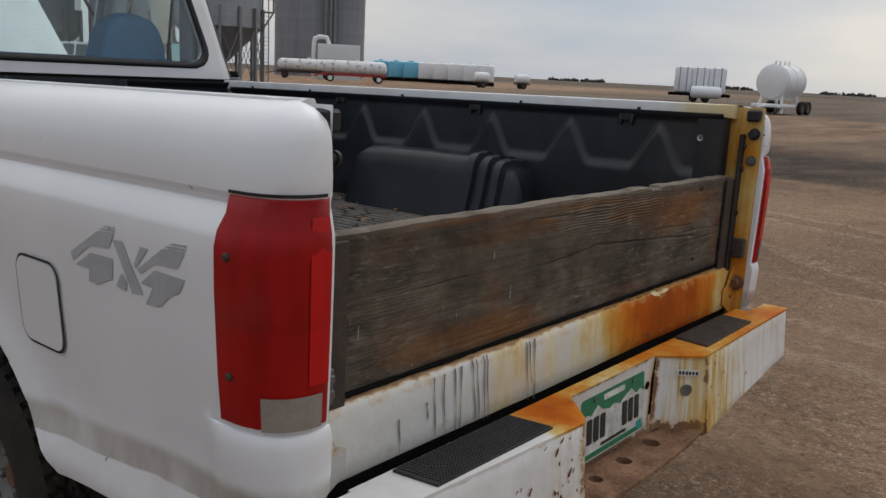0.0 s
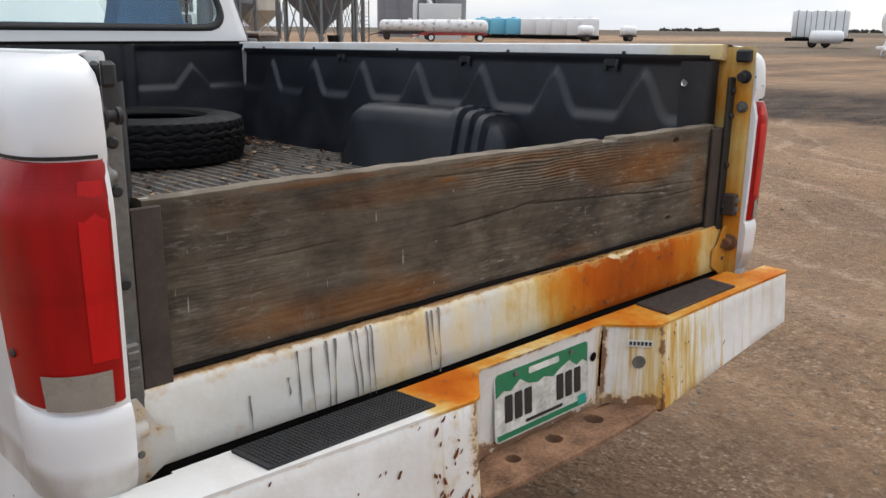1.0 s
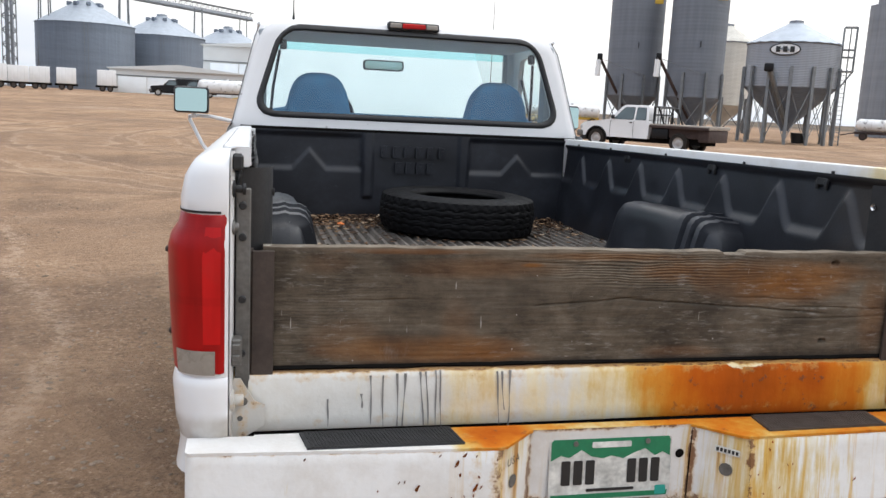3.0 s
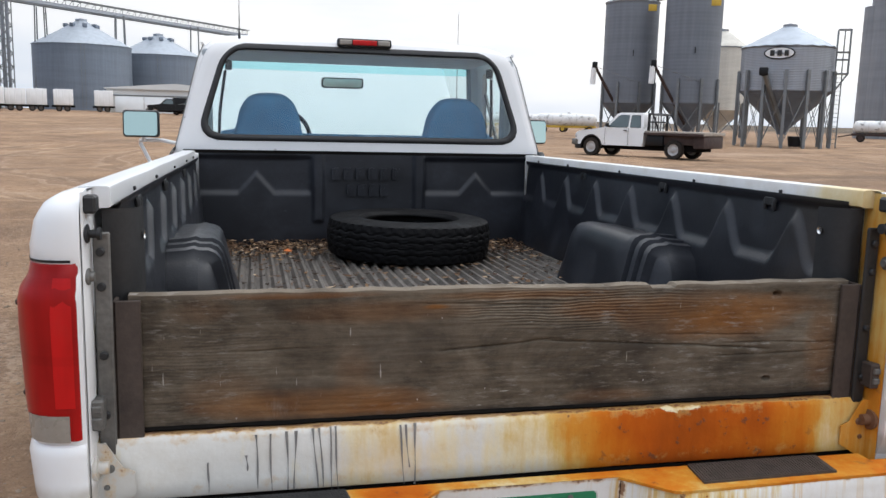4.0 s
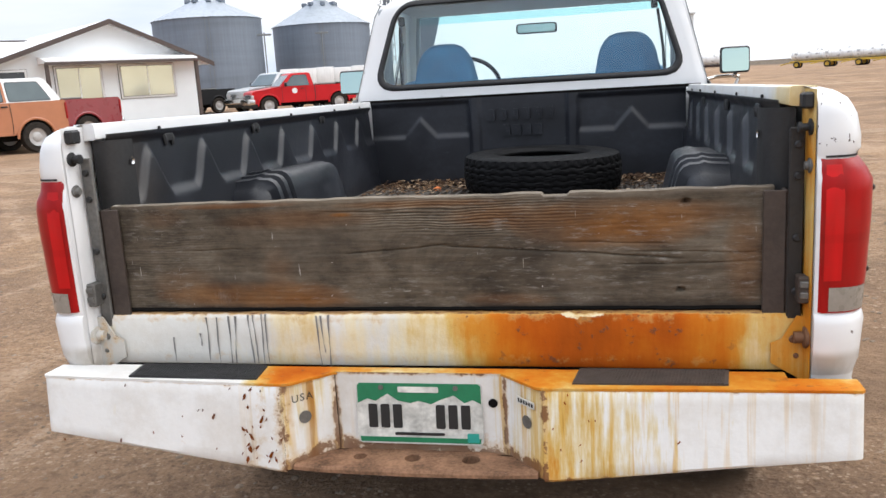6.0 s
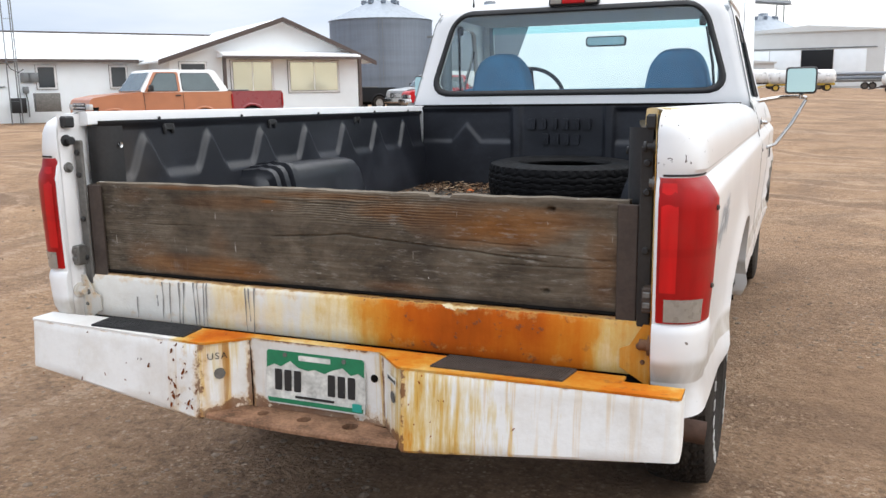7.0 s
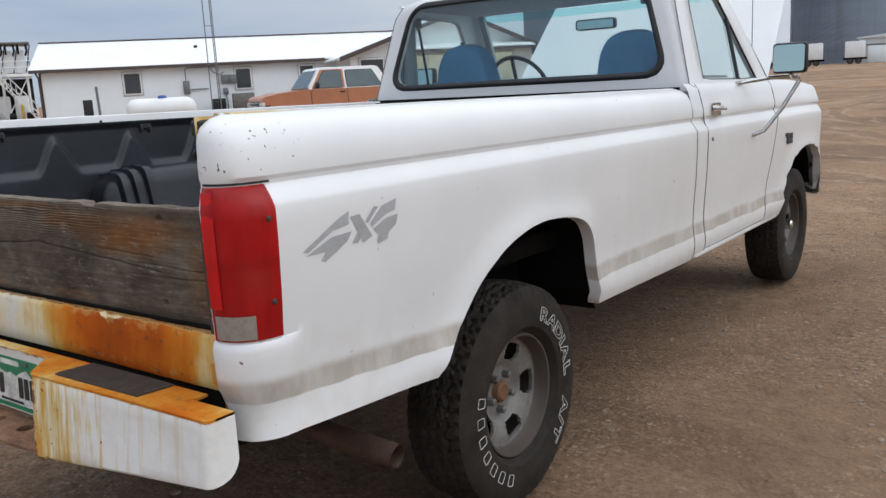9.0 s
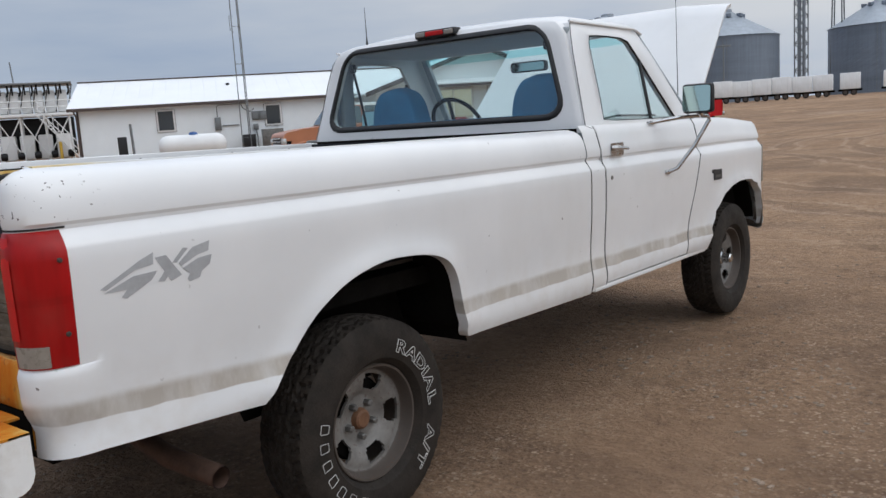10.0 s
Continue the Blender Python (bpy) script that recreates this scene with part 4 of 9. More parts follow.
    g = Geo().lathe([(0.0, 0.0), (0.017, 0.0), (0.018, -s * 0.005), (0.008, -s * 0.007), (0.008, -s * 0.020), (0.012, -s * 0.021), (0.012, -s * 0.027), (0.0, -s * 0.028)], (s * 0.864, -0.046, 1.262), "x", 16)
    body("striker_bolt", g, BLACK, jamb, "round black striker bolt")
    g = Geo().lathe([(0.0, 0.0), (0.016, 0.0), (0.016, -s * 0.006), (0.010, -s * 0.007), (0.009, -s * 0.014), (0.0, -s * 0.015)], (s * 0.865, -0.046, 1.182), "x", 14)
    body("guide_bolt", g, STEEL, jamb, "grey steel guide bolt")
    body("bump_stop", Geo().box(s * 0.842, s * 0.866, -0.062, -0.022, 1.300, 1.334, 0.005), BLACK, jamb, "black rubber bump stop")
    hinge = body("hinge_bracket", Geo().box(s * 0.842, s * 0.866, -0.060, -0.020, 0.885, 0.945, 0.004), STEEL if s < 0 else CLEAT, jamb)
    for z in (0.897, 0.921):
        body("hinge_lug", Geo().box(s * 0.845, s * 0.863, -0.065, -0.058, z, z + 0.014, 0.002), STEEL, hinge)
    g = Geo().lathe([(0.0, 0.0), (0.024, 0.0), (0.024, -s * 0.008), (0.013, -s * 0.010), (0.013, -s * 0.028), (0.0, -s * 0.029)], (s * 0.866, -0.045, 0.806), "x", 16)
    body("hinge_pin", g, GUSSET if s < 0 else HUB, jamb)

    # wrap-round tail lamp
    g = Geo()
    z0, z1 = (0.868, 1.199) if s > 0 else (0.874, 1.213)
    zl = [z0, z0 + 0.004] + [z0 + 0.004 + (z1 - z0 - 0.008) * k / 14 for k in range(1, 14)] + [z1 - 0.004, z1]
    cols = []
    for i, phi in enumerate((-1, 0 if s < 0 else 5, 12, 20, 30, 40, 50, 60, 70, 80, 90, 91)):
        col = []
        for j, z in enumerate(zl):
            out = 0.004 if 0 < j < len(zl) - 1 else -0.006
            if phi < 0:
                out, p = -0.006, 0 if s < 0 else 4
            elif phi > 90:
                out, p = -0.006, 90
            else:
                p = phi
            q = corner_point(s, z, p, out)

            col.append(q if phi <= 90 else (s * 0.874, q[1], z))
        cols.append(col)
    g.grid(cols)
    lamp = body("tail_lamp", g, RED, bed_side, "dark red wrap-round tail lamp lens", 50)
    g = Geo().grid([[corner_point(s, z, p, 0.0055) for p in (90, 88, 86, 83, 80, 77)] for z in (0.942, 0.946, 1.0, 1.06, 1.12, 1.180, 1.186)])
    body("reflector_strip", g, RED_BRIGHT, lamp, "bright red reflector strip")
    g = Geo()
    cl = []
    for z in (0.876, 0.880, 0.90, 0.922, 0.928):
        cl.append([(s * 0.896, corner_point(1, z, 88, 0.0065)[1], z)] + [corner_point(s, z, p, 0.0065) for p in (85, 78, 70, 60, 48, 36)])
    g.grid(cl)
    body("reversing_lens", g, CLEAR, lamp, "hazed clear reversing lens")
    for z in (1.128, 0.951):
        q = corner_point(s, z, 9 if s < 0 else 13, 0.005)
        g = Geo().lathe([(0.0, 0.004), (0.004, 0.004), (0.0065, 0.001), (0.0065, -0.003)] if s > 0 else [(0.0, -0.004), (0.004, -0.004), (0.0065, -0.001), (0.0065, 0.003)], q, "x", 10)
        body("screw", g, CLEAT, lamp)
    # dark seam over the lamp
    g = Geo().grid([[corner_point(s, z, p, 0.0015) for p in range(-0, 91, 10)] for z in (z1, z1 + 0.005)])
    body("lamp_seam", g, BLACK, bed_side)

    # faded off-road decal of sharp slanted strokes
    decal = None
    for shape in DECAL_RIGHT if s > 0 else DECAL_LEFT:
        g = Geo()
        ol = []
        for u, v in shape:
            y = 0.082 + 0.325 * u if s > 0 else 0.455 - 0.36 * u
            z = (1.006 if s > 0 else 1.018) + 0.113 * v
            ol.append((s * (interp(z, BED_X) + 0.0015), y, z))
        g.add(ol, [tuple(range(len(ol)))])
        ob = body("decal_stroke" if decal else "decal", g, DECAL, decal or bed_side, "" if decal else "faded grey off-road decal")
        decal = decal or ob

# fuel door on the driver's side
g = Geo()
ol = rounded(0.158, 0.165, 0.03)
g.add([(-(interp(0.944 + v, BED_X) + 0.0050), 0.585 + u, 0.944 + v) for u, v in ol], [tuple(range(len(ol)))])
fuel = body("fuel_door", g, WHITE, None, "white square fuel door")
g = Geo()
g.grid([[(-(interp(0.944 + v, BED_X) + 0.0034), 0.585 + u, 0.944 + v) for u, v in o] for o in (rounded(0.160, 0.167, 0.031), rounded(0.170, 0.177, 0.036))], close_u=True)
body("fuel_door_gap", g, BLACK, fuel)

# load box: sill under the tailgate opening, front panel
g = Geo()
xs = [-0.863 + 1.726 * k / 24 for k in range(25)]
g.grid([[(x, y + 0.002 * math.sin(x * 7), z) for x in xs] for y, z in ((0.04, 0.858), (-0.006, 0.858), (-0.018, 0.852), (-0.024, 0.842), (-0.026, 0.80), (-0.030, 0.762), (-0.030, 0.732), (-0.027, 0.726), (0.02, 0.726))])
sill = body("bed_sill", g, SILL, None, "white bed sill bleeding into orange rust", 50)
for x, top, length, lean in ((-0.561, 0.842, 0.10, 0.006), (-0.533, 0.842, 0.11, 0.004), (-0.500, 0.845, 0.11, 0.004), (-0.482, 0.845, 0.11, -0.006), (-0.447, 0.848, 0.115, 0.016), (-0.434, 0.848, 0.115, 0.014), (-0.412, 0.85, 0.12, 0.006), (-0.402, 0.85, 0.12, 0.010), (-0.267, 0.846, 0.115, 0.017), (-0.255, 0.846, 0.08, 0.014), (-0.234, 0.848, 0.12, -0.002), (-0.655, 0.79, 0.05, 0.0), (-0.58, 0.80, 0.02, 0.002)):
    g = Geo()
    g.grid([[(x + 0.6 * lean * t + 0.0009 * math.sin(5 * t + x * 90) + w * (0.0013 + 0.0007 * math.sin(7 * t + x * 50) + 0.0016 * (1 - t) ** 6), interp(top - length * t, [(0.726, -0.0315), (0.762, -0.0315), (0.80, -0.0275), (0.842, -0.0255), (0.852, -0.0195), (0.858, -0.007)]) - 0.0012 + 0.002 * math.sin(x * 7), top + 0.006 - (length + 0.012) * t) for w in (-1, 1)] for t in [q / 12 for q in range(13)]])
    body("paint_drip", g, DRIP, sill)
# gusset plates that close the sill at its ends
for s in (1, -1):
    g = Geo().prism([(0.792, 0.745), (0.866, 0.70), (0.868, 0.852), (0.845, 0.852), (0.815, 0.800), (0.792, 0.790)], lambda u, v, w: (s * u, -0.0335 - w, v), 0.004)
    gusset = body("gusset_plate", g, GUSSET if s < 0 else JAMB_RUST, sill, "rust-pitted white corner gusset" if s < 0 else "ochre rust-stained corner gusset")
    for u, v, r in ((0.838, 0.800, 0.009), (0.845, 0.762, 0.006)):
        g = Geo().lathe([(0.0, -0.041), (r * 0.7, -0.041), (r, -0.0385), (r, -0.036)], (s * u, 0, v), "y", 12)
        body("gusset_bolt", g, STEEL if s < 0 else HUB, gusset)
g = Geo().box(-0.885, 0.885, 2.505, 2.525, 0.60, 1.335, 0.004)
body("bed_front_panel", g, WHITE)

# black drop-in bed liner: ribbed floor, embossed walls, wheel housings
FLOOR = 0.885
g = Geo()
n = 154
g.grid([[(-0.80 + 1.60 * k / n, y, FLOOR + (0.016 if (k // 2) % 2 else 0.0)) for k in range(n + 1)] for y in stations(0.03, 2.46, 0.3)])
body("bed_liner_floor", g, LINER_FLOOR, None, "dusty ribbed bed liner floor", 20)


def emboss(u, v):
    """Relief of the liner wall: u along in metres, v from 0 at the floor to 1 at the rail."""
    p = 0.33
    k = abs((u / p) % 1.0 - 0.5) * 2
    # flat-bottomed pockets with a peak between neighbours
    line = 0.54 + 0.30 * smooth01((k - 0.42) / 0.62)
    return 0.015 * smooth01((v - line) / 0.085) * smooth01((0.985 - v) / 0.05)


for s in (1, -1):
    g = Geo()
    rows = []
    for iv in range(64):
        v = iv / 63
        z = FLOOR + v * (1.318 - FLOOR)
        rows.append([(s * (0.782 + 0.030 * v + emboss(y + 0.09, v) + 0.003 * math.sin(y * 2.3)), y, z) for y in [0.035 + 2.42 * k / 360 for k in range(361)]])
    g.grid(rows)
    wall = body("bed_liner_side", g, LINER, None, "scuffed black liner wall with moulded ribs", 80)
    g = Geo().grid([[(s * x, y, z) for z in [FLOOR + 0.0417 * q for q in range(11)]] for x, y in ((0.779, 0.10), (0.785, 0.06), (0.803, 0.034), (0.82, 0.026), (0.846, 0.024))])
    body("liner_flange", g, LINER_EDGE, wall, "brown-stained rear flange of the liner")
    g = Geo().lathe([(0.0, 0.0), (0.007, 0.0), (0.010, 0.004)] if s < 0 else [(0.0, 0.0), (0.007, 0.0), (0.010, -0.004)], (s * 0.780, 0.085, 1.245), "x", 12)
    body("liner_screw", g, CHROME, wall)
    for y in (0.36, 0.98, 1.7):
        g = Geo()
        for dy in (-0.020, 0.020):
            g.tube([(s * 0.826, y + dy, 1.304), (s * 0.820, y + dy, 1.288), (s * 0.820, y + dy, 1.268)], [0.007, 0.008, 0.005], 7)
        g.box(s * 0.816, s * 0.832, y - 0.020, y + 0.020, 1.280, 1.304, 0.003)
        body("liner_clip", g, BLACK, wall)
    # wheel housing with rounded shoulders and a double rib
    g = Geo()
    rows = []
    prof = [(0.80, 0.232), (0.74, 0.236), (0.715, 0.241), (0.70, 0.236), (0.682, 0.235), (0.660, 0.226), (0.645, 0.208), (0.633, 0.17), (0.612, 0.09), (0.580, 0.0)]
    for y, k, e in ((0.560, 0.0, -0.03), (0.566, 0.52, -0.05), (0.585, 0.72, -0.035), (0.612, 0.84, -0.020), (0.632, 0.88, -0.014), (0.638, 0.97, 0.012), (0.668, 0.99, 0.012), (0.674, 0.95, 0.0), (0.692, 0.955, 0.0), (0.698, 1.02, 0.016), (0.730, 1.03, 0.016), (0.736, 0.985, 0.004), (0.756, 0.985, 0.004), (0.762, 1.06, 0.020), (0.798, 1.06, 0.020), (0.806, 1.0, 0.0), (1.05, 1.01, 0.0), (1.30, 1.0, 0.0), (1.40, 0.97, -0.004), (1.46, 0.86, -0.02), (1.50, 0.62, -0.05), (1.515, 0.0, -0.06)):
        yy = y + max(0.0, 0.095 * (1.3 - y) / 0.7)
        rows.append([(s * (0.80 - (0.80 - x) * 0.88 - e * (1 if x < 0.7 else 0)), yy, FLOOR + 0.005 + h * k) for x, h in prof])
    g.grid(rows)
    body("wheel_housing", g, LINER, wall, "rounded black wheel housing", 50)
g = Geo()
rows = []
for iv in range(60):
    v = iv / 59
    z = FLOOR + v * (1.338 - FLOOR)
    row = []
    for k in range(241):
        x = -0.81 + 1.62 * k / 240
        peak = 0.55 + 0.21 * max(0.0, 1 - abs(abs(x) - 0.545) / 0.085)
        e = 0.016 * smooth01((v - peak) / 0.07) * smooth01((0.985 - v) / 0.05) * smooth01((abs(x) - 0.27) / 0.03)
        post = 0.016 * (smooth01((0.035 - abs(abs(x) - 0.25)) / 0.02) * smooth01((v - 0.25) / 0.05))
        row.append((x, 2.462 + e * 0.8 - post - 0.01 * (1 - v), z))
    rows.append(row)
g.grid(rows)
front_wall = body("bed_liner_front", g, LINER, None, "black liner head panel with moulded lettering", 80)
for z, xs in ((1.245, (-0.165, -0.105, -0.045, 0.015, 0.075, 0.135)), (1.165, (-0.09, -0.035, 0.02, 0.075))):
    for x in xs:
        g = Geo().prism(rounded(0.044, 0.056, 0.008, 2), lambda u, v, w, x=x, z=z: (x + u, 2.455 - w, z + v), 0.018)
        g.prism(rounded(0.018, 0.024, 0.004, 2), lambda u, v, w, x=x, z=z: (x + u, 2.437 - w, z + v), 0.006)
        body("moulded_bar", g, LINER, front_wall)
# the load on the bed
debris = Geo()
for _ in range(3600):
    x, y = rng.uniform(-0.76, 0.76), 2.45 - abs(rng.gauss(0, 0.20))
    if rng.random() < 0.25:
        y = rng.uniform(0.9, 2.4)
    if y < 0.8:
        continue
    a, L, w = rng.uniform(0, 6.3), rng.uniform(0.004, 0.022), rng.uniform(0.003, 0.010)
    z = FLOOR + 0.018 + 0.018 * rng.random() * max(0, 1 - (2.45 - y) / 0.4) - RAKE * y
    ca, sa = math.cos(a), math.sin(a)
    debris.add([(x + L * ca, y + L * sa, z + rng.uniform(0, 0.008)), (x - w * sa, y + w * ca, z + 0.004), (x - L * ca, y - L * sa, z + rng.uniform(0, 0.006)), (x + w * sa, y - w * ca, z)], [(0, 1, 2, 3)])
tagged(part("leaf_litter", debris, LEAF, None, "dry leaves and grit blown to the front of the bed", angle=0, weld=0), "", "leaf litter", "", "stuff")
g = Geo()
g.add([(-0.41 + p.x * 0.022, 2.16 + p.y * 0.02, FLOOR + 0.018 - RAKE * 2.16 + p.z * 0.014) for p in ICO_V], ICO_F)
tagged(part("orange_scrap", g, ORANGE_BIT, None, "small crumpled orange scrap lying on the bed floor"), "", "litter")

# ---- board that stands in for the tailgate ----
board = thing("tailgate_board", "weathered grey-brown plank slotted across the tailgate opening", "wooden board")
NX, NZ = 240, 128


# long drying cracks: from, to, height, slope, depth
CHECKS = [(0.04, 0.62, 1.019, -0.070, 0.0048), (-0.20, 0.10, 1.001, 0.064, 0.0042), (0.48, 0.79, 0.996, -0.020, 0.003), (0.30, 0.60, 1.022, -0.03, 0.003), (-0.60, -0.44, 1.016, 0.010, 0.003), (-0.25, 0.02, 1.105, -0.03, 0.003), (0.45, 0.78, 0.966, 0.012, 0.003)]


def board_face(y, back):
    rows = []
    for j in range(NZ + 1):
        v = j / NZ
        row = []
        for i in range(NX + 1):
            x = -0.800 + 1.600 * i / NX
            top = 1.135 + 0.004 * noise.noise(Vector((x * 3, 0, 1))) + 0.0035 * noise.noise(Vector((x * 14, 0, 2))) - (0.007 if 0.30 < x < 0.36 else 0)
            low_z = 0.866 + 0.003 * noise.noise(Vector((x * 4, 0, 8)))
            z = low_z + (top - low_z) * v
            d = 0.0012 * noise.noise(Vector((x * 2.5, 0, z * 60))) + 0.0008 * noise.noise(Vector((x * 9, 4, z * 160)))
            for a, b, at_z, slope, deep in CHECKS:
                line = at_z + slope * (x - a) + 0.0035 * noise.noise(Vector((x * 9, at_z * 40, 3)))
                d += deep * math.exp(-((z - line) / 0.0021) ** 2) * smooth01((x - a) / 0.05) * smooth01((b - x) / 0.05)
            for kx, kz in ((0.614, 1.108), (0.602, 0.906)):
                d += 0.024 * math.exp(-(((x - kx) / 0.0065) ** 2 + ((z - kz) / 0.005) ** 2))
            row.append((x, y + (d if not back else 0), z))
        rows.append(row)
    return rows


g = Geo()
front = board_face(-0.004, False)
back = board_face(0.034, True)
g.grid(front)
g.grid(back)
for a, b in ((front[0], back[0]), (front[-1], back[-1]), ([r[0] for r in front], [r[0] for r in back]), ([r[-1] for r in front], [r[-1] for r in back])):
    mid = [((p[0] + q[0]) / 2, (p[1] + q[1]) / 2, (p[2] + q[2]) / 2 + (0.002 if a is front[-1] else 0)) for p, q in zip(a, b)]
    g.grid([a, mid, b])
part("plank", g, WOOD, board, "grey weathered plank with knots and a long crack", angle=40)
for s in (1, -1):
    g = Geo().box(s * 0.776, s * 0.826, -0.016, -0.008, 0.848, 1.128, 0.002).box(s * 0.820, s * 0.828, -0.016, 0.04, 0.848, 1.128, 0.002)
    part("end_angle", g, CLEAT, board, "dark rusted steel angle")
# near-black strip standing in for the shaded gap under the plank
g = Geo()
rows = []
for k in range(81):
    x = -0.79 + 1.58 * k / 80
    e = 0.0035 * noise.noise(Vector((x * 9, 3, 0))) + 0.002 * noise.noise(Vector((x * 31, 5, 0)))
    rows.append([(x, 0.036, 0.859), (x, -0.006 + e, 0.859), (x, -0.009 + e, 0.863 + e * 0.6), (x, -0.004 + e, 0.869 + e * 0.5), (x, 0.036, 0.868)])
g.grid(rows)
part("foot_gap_strip", g, VOID, board, "thin black strip for the shaded gap along the foot of the plank")

# ---- step bumper ----
# the bumper's root is a near-black filler added to darken the gap below the sill
bumper = body("step_bumper", Geo().box(-0.85, 0.85, -0.024, 0.02, 0.60, 0.722, 0.004), VOID, None, "bent white step bumper streaked with rust")
TOPZ = 0.735
OUT = [(-0.952, -0.150), (-0.945, -0.158), (-0.62, -0.178), (-0.30, -0.197), (-0.282, -0.190), (-0.205, -0.110), (-0.195, -0.104), (0.195, -0.104), (0.205, -0.110), (0.282, -0.190), (0.30, -0.197), (0.62, -0.188), (0.945, -0.183), (0.952, -0.175)]
plan = OUT + [(0.952, -0.112), (0.815, -0.112), (0.815, -0.072), (-0.815, -0.068), (-0.815, -0.075), (-0.952, -0.075)]
g = Geo().prism(plan, lambda u, v, w: (u, v, TOPZ - w), 0.006)
body("bumper_top", g, BUMPER_TOP, bumper, "bumper top, white turning to orange rust", 20)
for s in (1, -1):
    # outer face, its lower edge rising to the end and rounded at the corner
    g = Geo()
    rows = []
    for t in [k / 24 for k in range(25)]:
        x = 0.30 + (0.932 - 0.30) * t
        zb = 0.522 + 0.068 * max(0.0, min(1.0, (x - 0.31) / 0.62))
        y0 = interp(x, [(0.30, -0.197), (0.62, -0.188), (0.945, -0.183)] if s > 0 else [(0.30, -0.197), (0.62, -0.178), (0.945, -0.158)])
        col = [(s * x, y0 + 0.010, TOPZ - 0.001), (s * x, y0 + 0.003, TOPZ - 0.003), (s * x, y0 - 0.001, TOPZ - 0.010)]
        for j in range(1, 8):
            z = TOPZ - 0.010 + (zb + 0.008 - TOPZ + 0.010) * j / 7
            col.append((s * x, y0 - 0.020 * (TOPZ - z) / 0.2 - 0.002 * math.sin(x * 11) * (j / 7), z))
        col.append((s * x, y0 - 0.012, zb))
        col.append((s * x, y0 + 0.05, zb + 0.004))
        rows.append(col)
    end = rows[-1]
    # round the corner and back along the end
    for phi in (18, 36, 54, 72, 90):
        w, k = 0.020 * math.sin(radians(phi)), 0.020 * (1 - math.cos(radians(phi)))
        rows.append([(s * (0.932 + w), p[1] + k, p[2]) for p in end[:-1]] + [(s * (0.90 + w), end[-2][1] + k + 0.03, end[-2][2] + 0.004)])
    for y, lift in ((-0.125, 0.0), (-0.105, 0.004), (-0.092, 0.012), (-0.082, 0.025), (-0.076, 0.042)):
        zl = end[-2][2] + lift
        y -= 0.036 if s > 0 else 0.0
        rows.append([(s * 0.952, y, max(p[2], zl)) for p in end[:-1]] + [(s * 0.925, y, zl + 0.004)])
    g.grid(rows)
    body("bumper_face", g, BUMPER_FACE, bumper, "chipped white bumper face" if s < 0 else "white bumper face run with rust", 40)
    # slanted cheek of the plate recess
    g = Geo()
    a, b = (0.30, -0.197), (0.203, -0.106)
    g.grid([[(s * (a[0] + (b[0] - a[0]) * t), a[1] + (b[1] - a[1]) * t - 0.018 * (TOPZ - z) / 0.2 * (1 - t), z - 0.004 * math.sin(t * 3.1)) for t in (0, 0.08, 0.3, 0.5, 0.7, 0.92, 1)] for z in (0.735, 0.728, 0.70, 0.66, 0.62, 0.58, 0.545, 0.530)])
    cheek = body("recess_cheek", g, CHEEK, bumper, "slanted rusty cheek of the plate recess")
    m = Matrix.Translation((s * 0.260, -0.1685, 0.645)) @ Matrix.Rotation(radians(-s * 43), 4, "Z")
    g = Geo()
    bm = bmesh.new()
    bmesh.ops.create_circle(bm, cap_ends=True, segments=20, radius=0.0155)
    g.take(bm, m @ Matrix.Rotation(radians(90), 4, "X"))
    body("cheek_hole", g, STEEL, cheek, "round light hole")
    if s < 0:
        for u, ch in ((0.004, "U"), (0.022, "S"), (0.040, "A")):
            me = letters(ch, 0.026)
            me.transform(m @ Matrix.Translation((-0.026 + u, -0.0016, 0.052)) @ Matrix.Rotation(radians(90), 4, "X"))
            body("cheek_letter", me, INK, cheek)
    else:
        bar = Geo().prism(rounded(0.058, 0.016, 0.002, 2), lambda u, v, w: tuple(m @ Vector((u, -0.001 - w, 0.046 + v - 0.05 * u))), 0.001)
        st = body("cheek_label", bar, PLATE_WHITE, cheek, "small worn sticker with unreadable print")
        bar = Geo()
        for k in range(6):
            bar.prism(rounded(0.006, 0.009, 0.001, 1), lambda u, v, w, k=k: tuple(m @ Vector((u - 0.022 + k * 0.0088, -0.0022 - w, 0.046 + v - 0.05 * (u - 0.022 + k * 0.0088)))), 0.0004)
        body("print_bar", bar, INK, st)
# recess back wall with two holes beside the plate
g = Geo().grid([[(x, y, z) for x in (-0.203, -0.1, 0.0, 0.1, 0.203)] for y, z in ((-0.106, 0.735), (-0.104, 0.728), (-0.100, 0.66), (-0.100, 0.545), (-0.104, 0.530))])
recess = body("recess_wall", g, CHEEK, bumper, "back wall of the plate recess")
# a flat near-black disc on the wall stands in for the hole's shade
for x, z in ((0.176, 0.662),):
    bm = bmesh.new()
    bmesh.ops.create_circle(bm, cap_ends=True, segments=18, radius=0.011)
    body("recess_hole", Geo().take(bm, Matrix.Translation((x, -0.1025, z)) @ Matrix.Rotation(radians(90), 4, "X")), VOID, recess)

# hitch tongue with three round ball holes
g = Geo()
TZ = 0.541
HOLES = [(-0.14, 0.0165), (-0.012, 0.0195), (0.126, 0.0215)]
cell = 0.032


def tongue_y(x):
    return interp(abs(x), [(0, -0.218), (0.2, -0.213), (0.285, -0.203)])


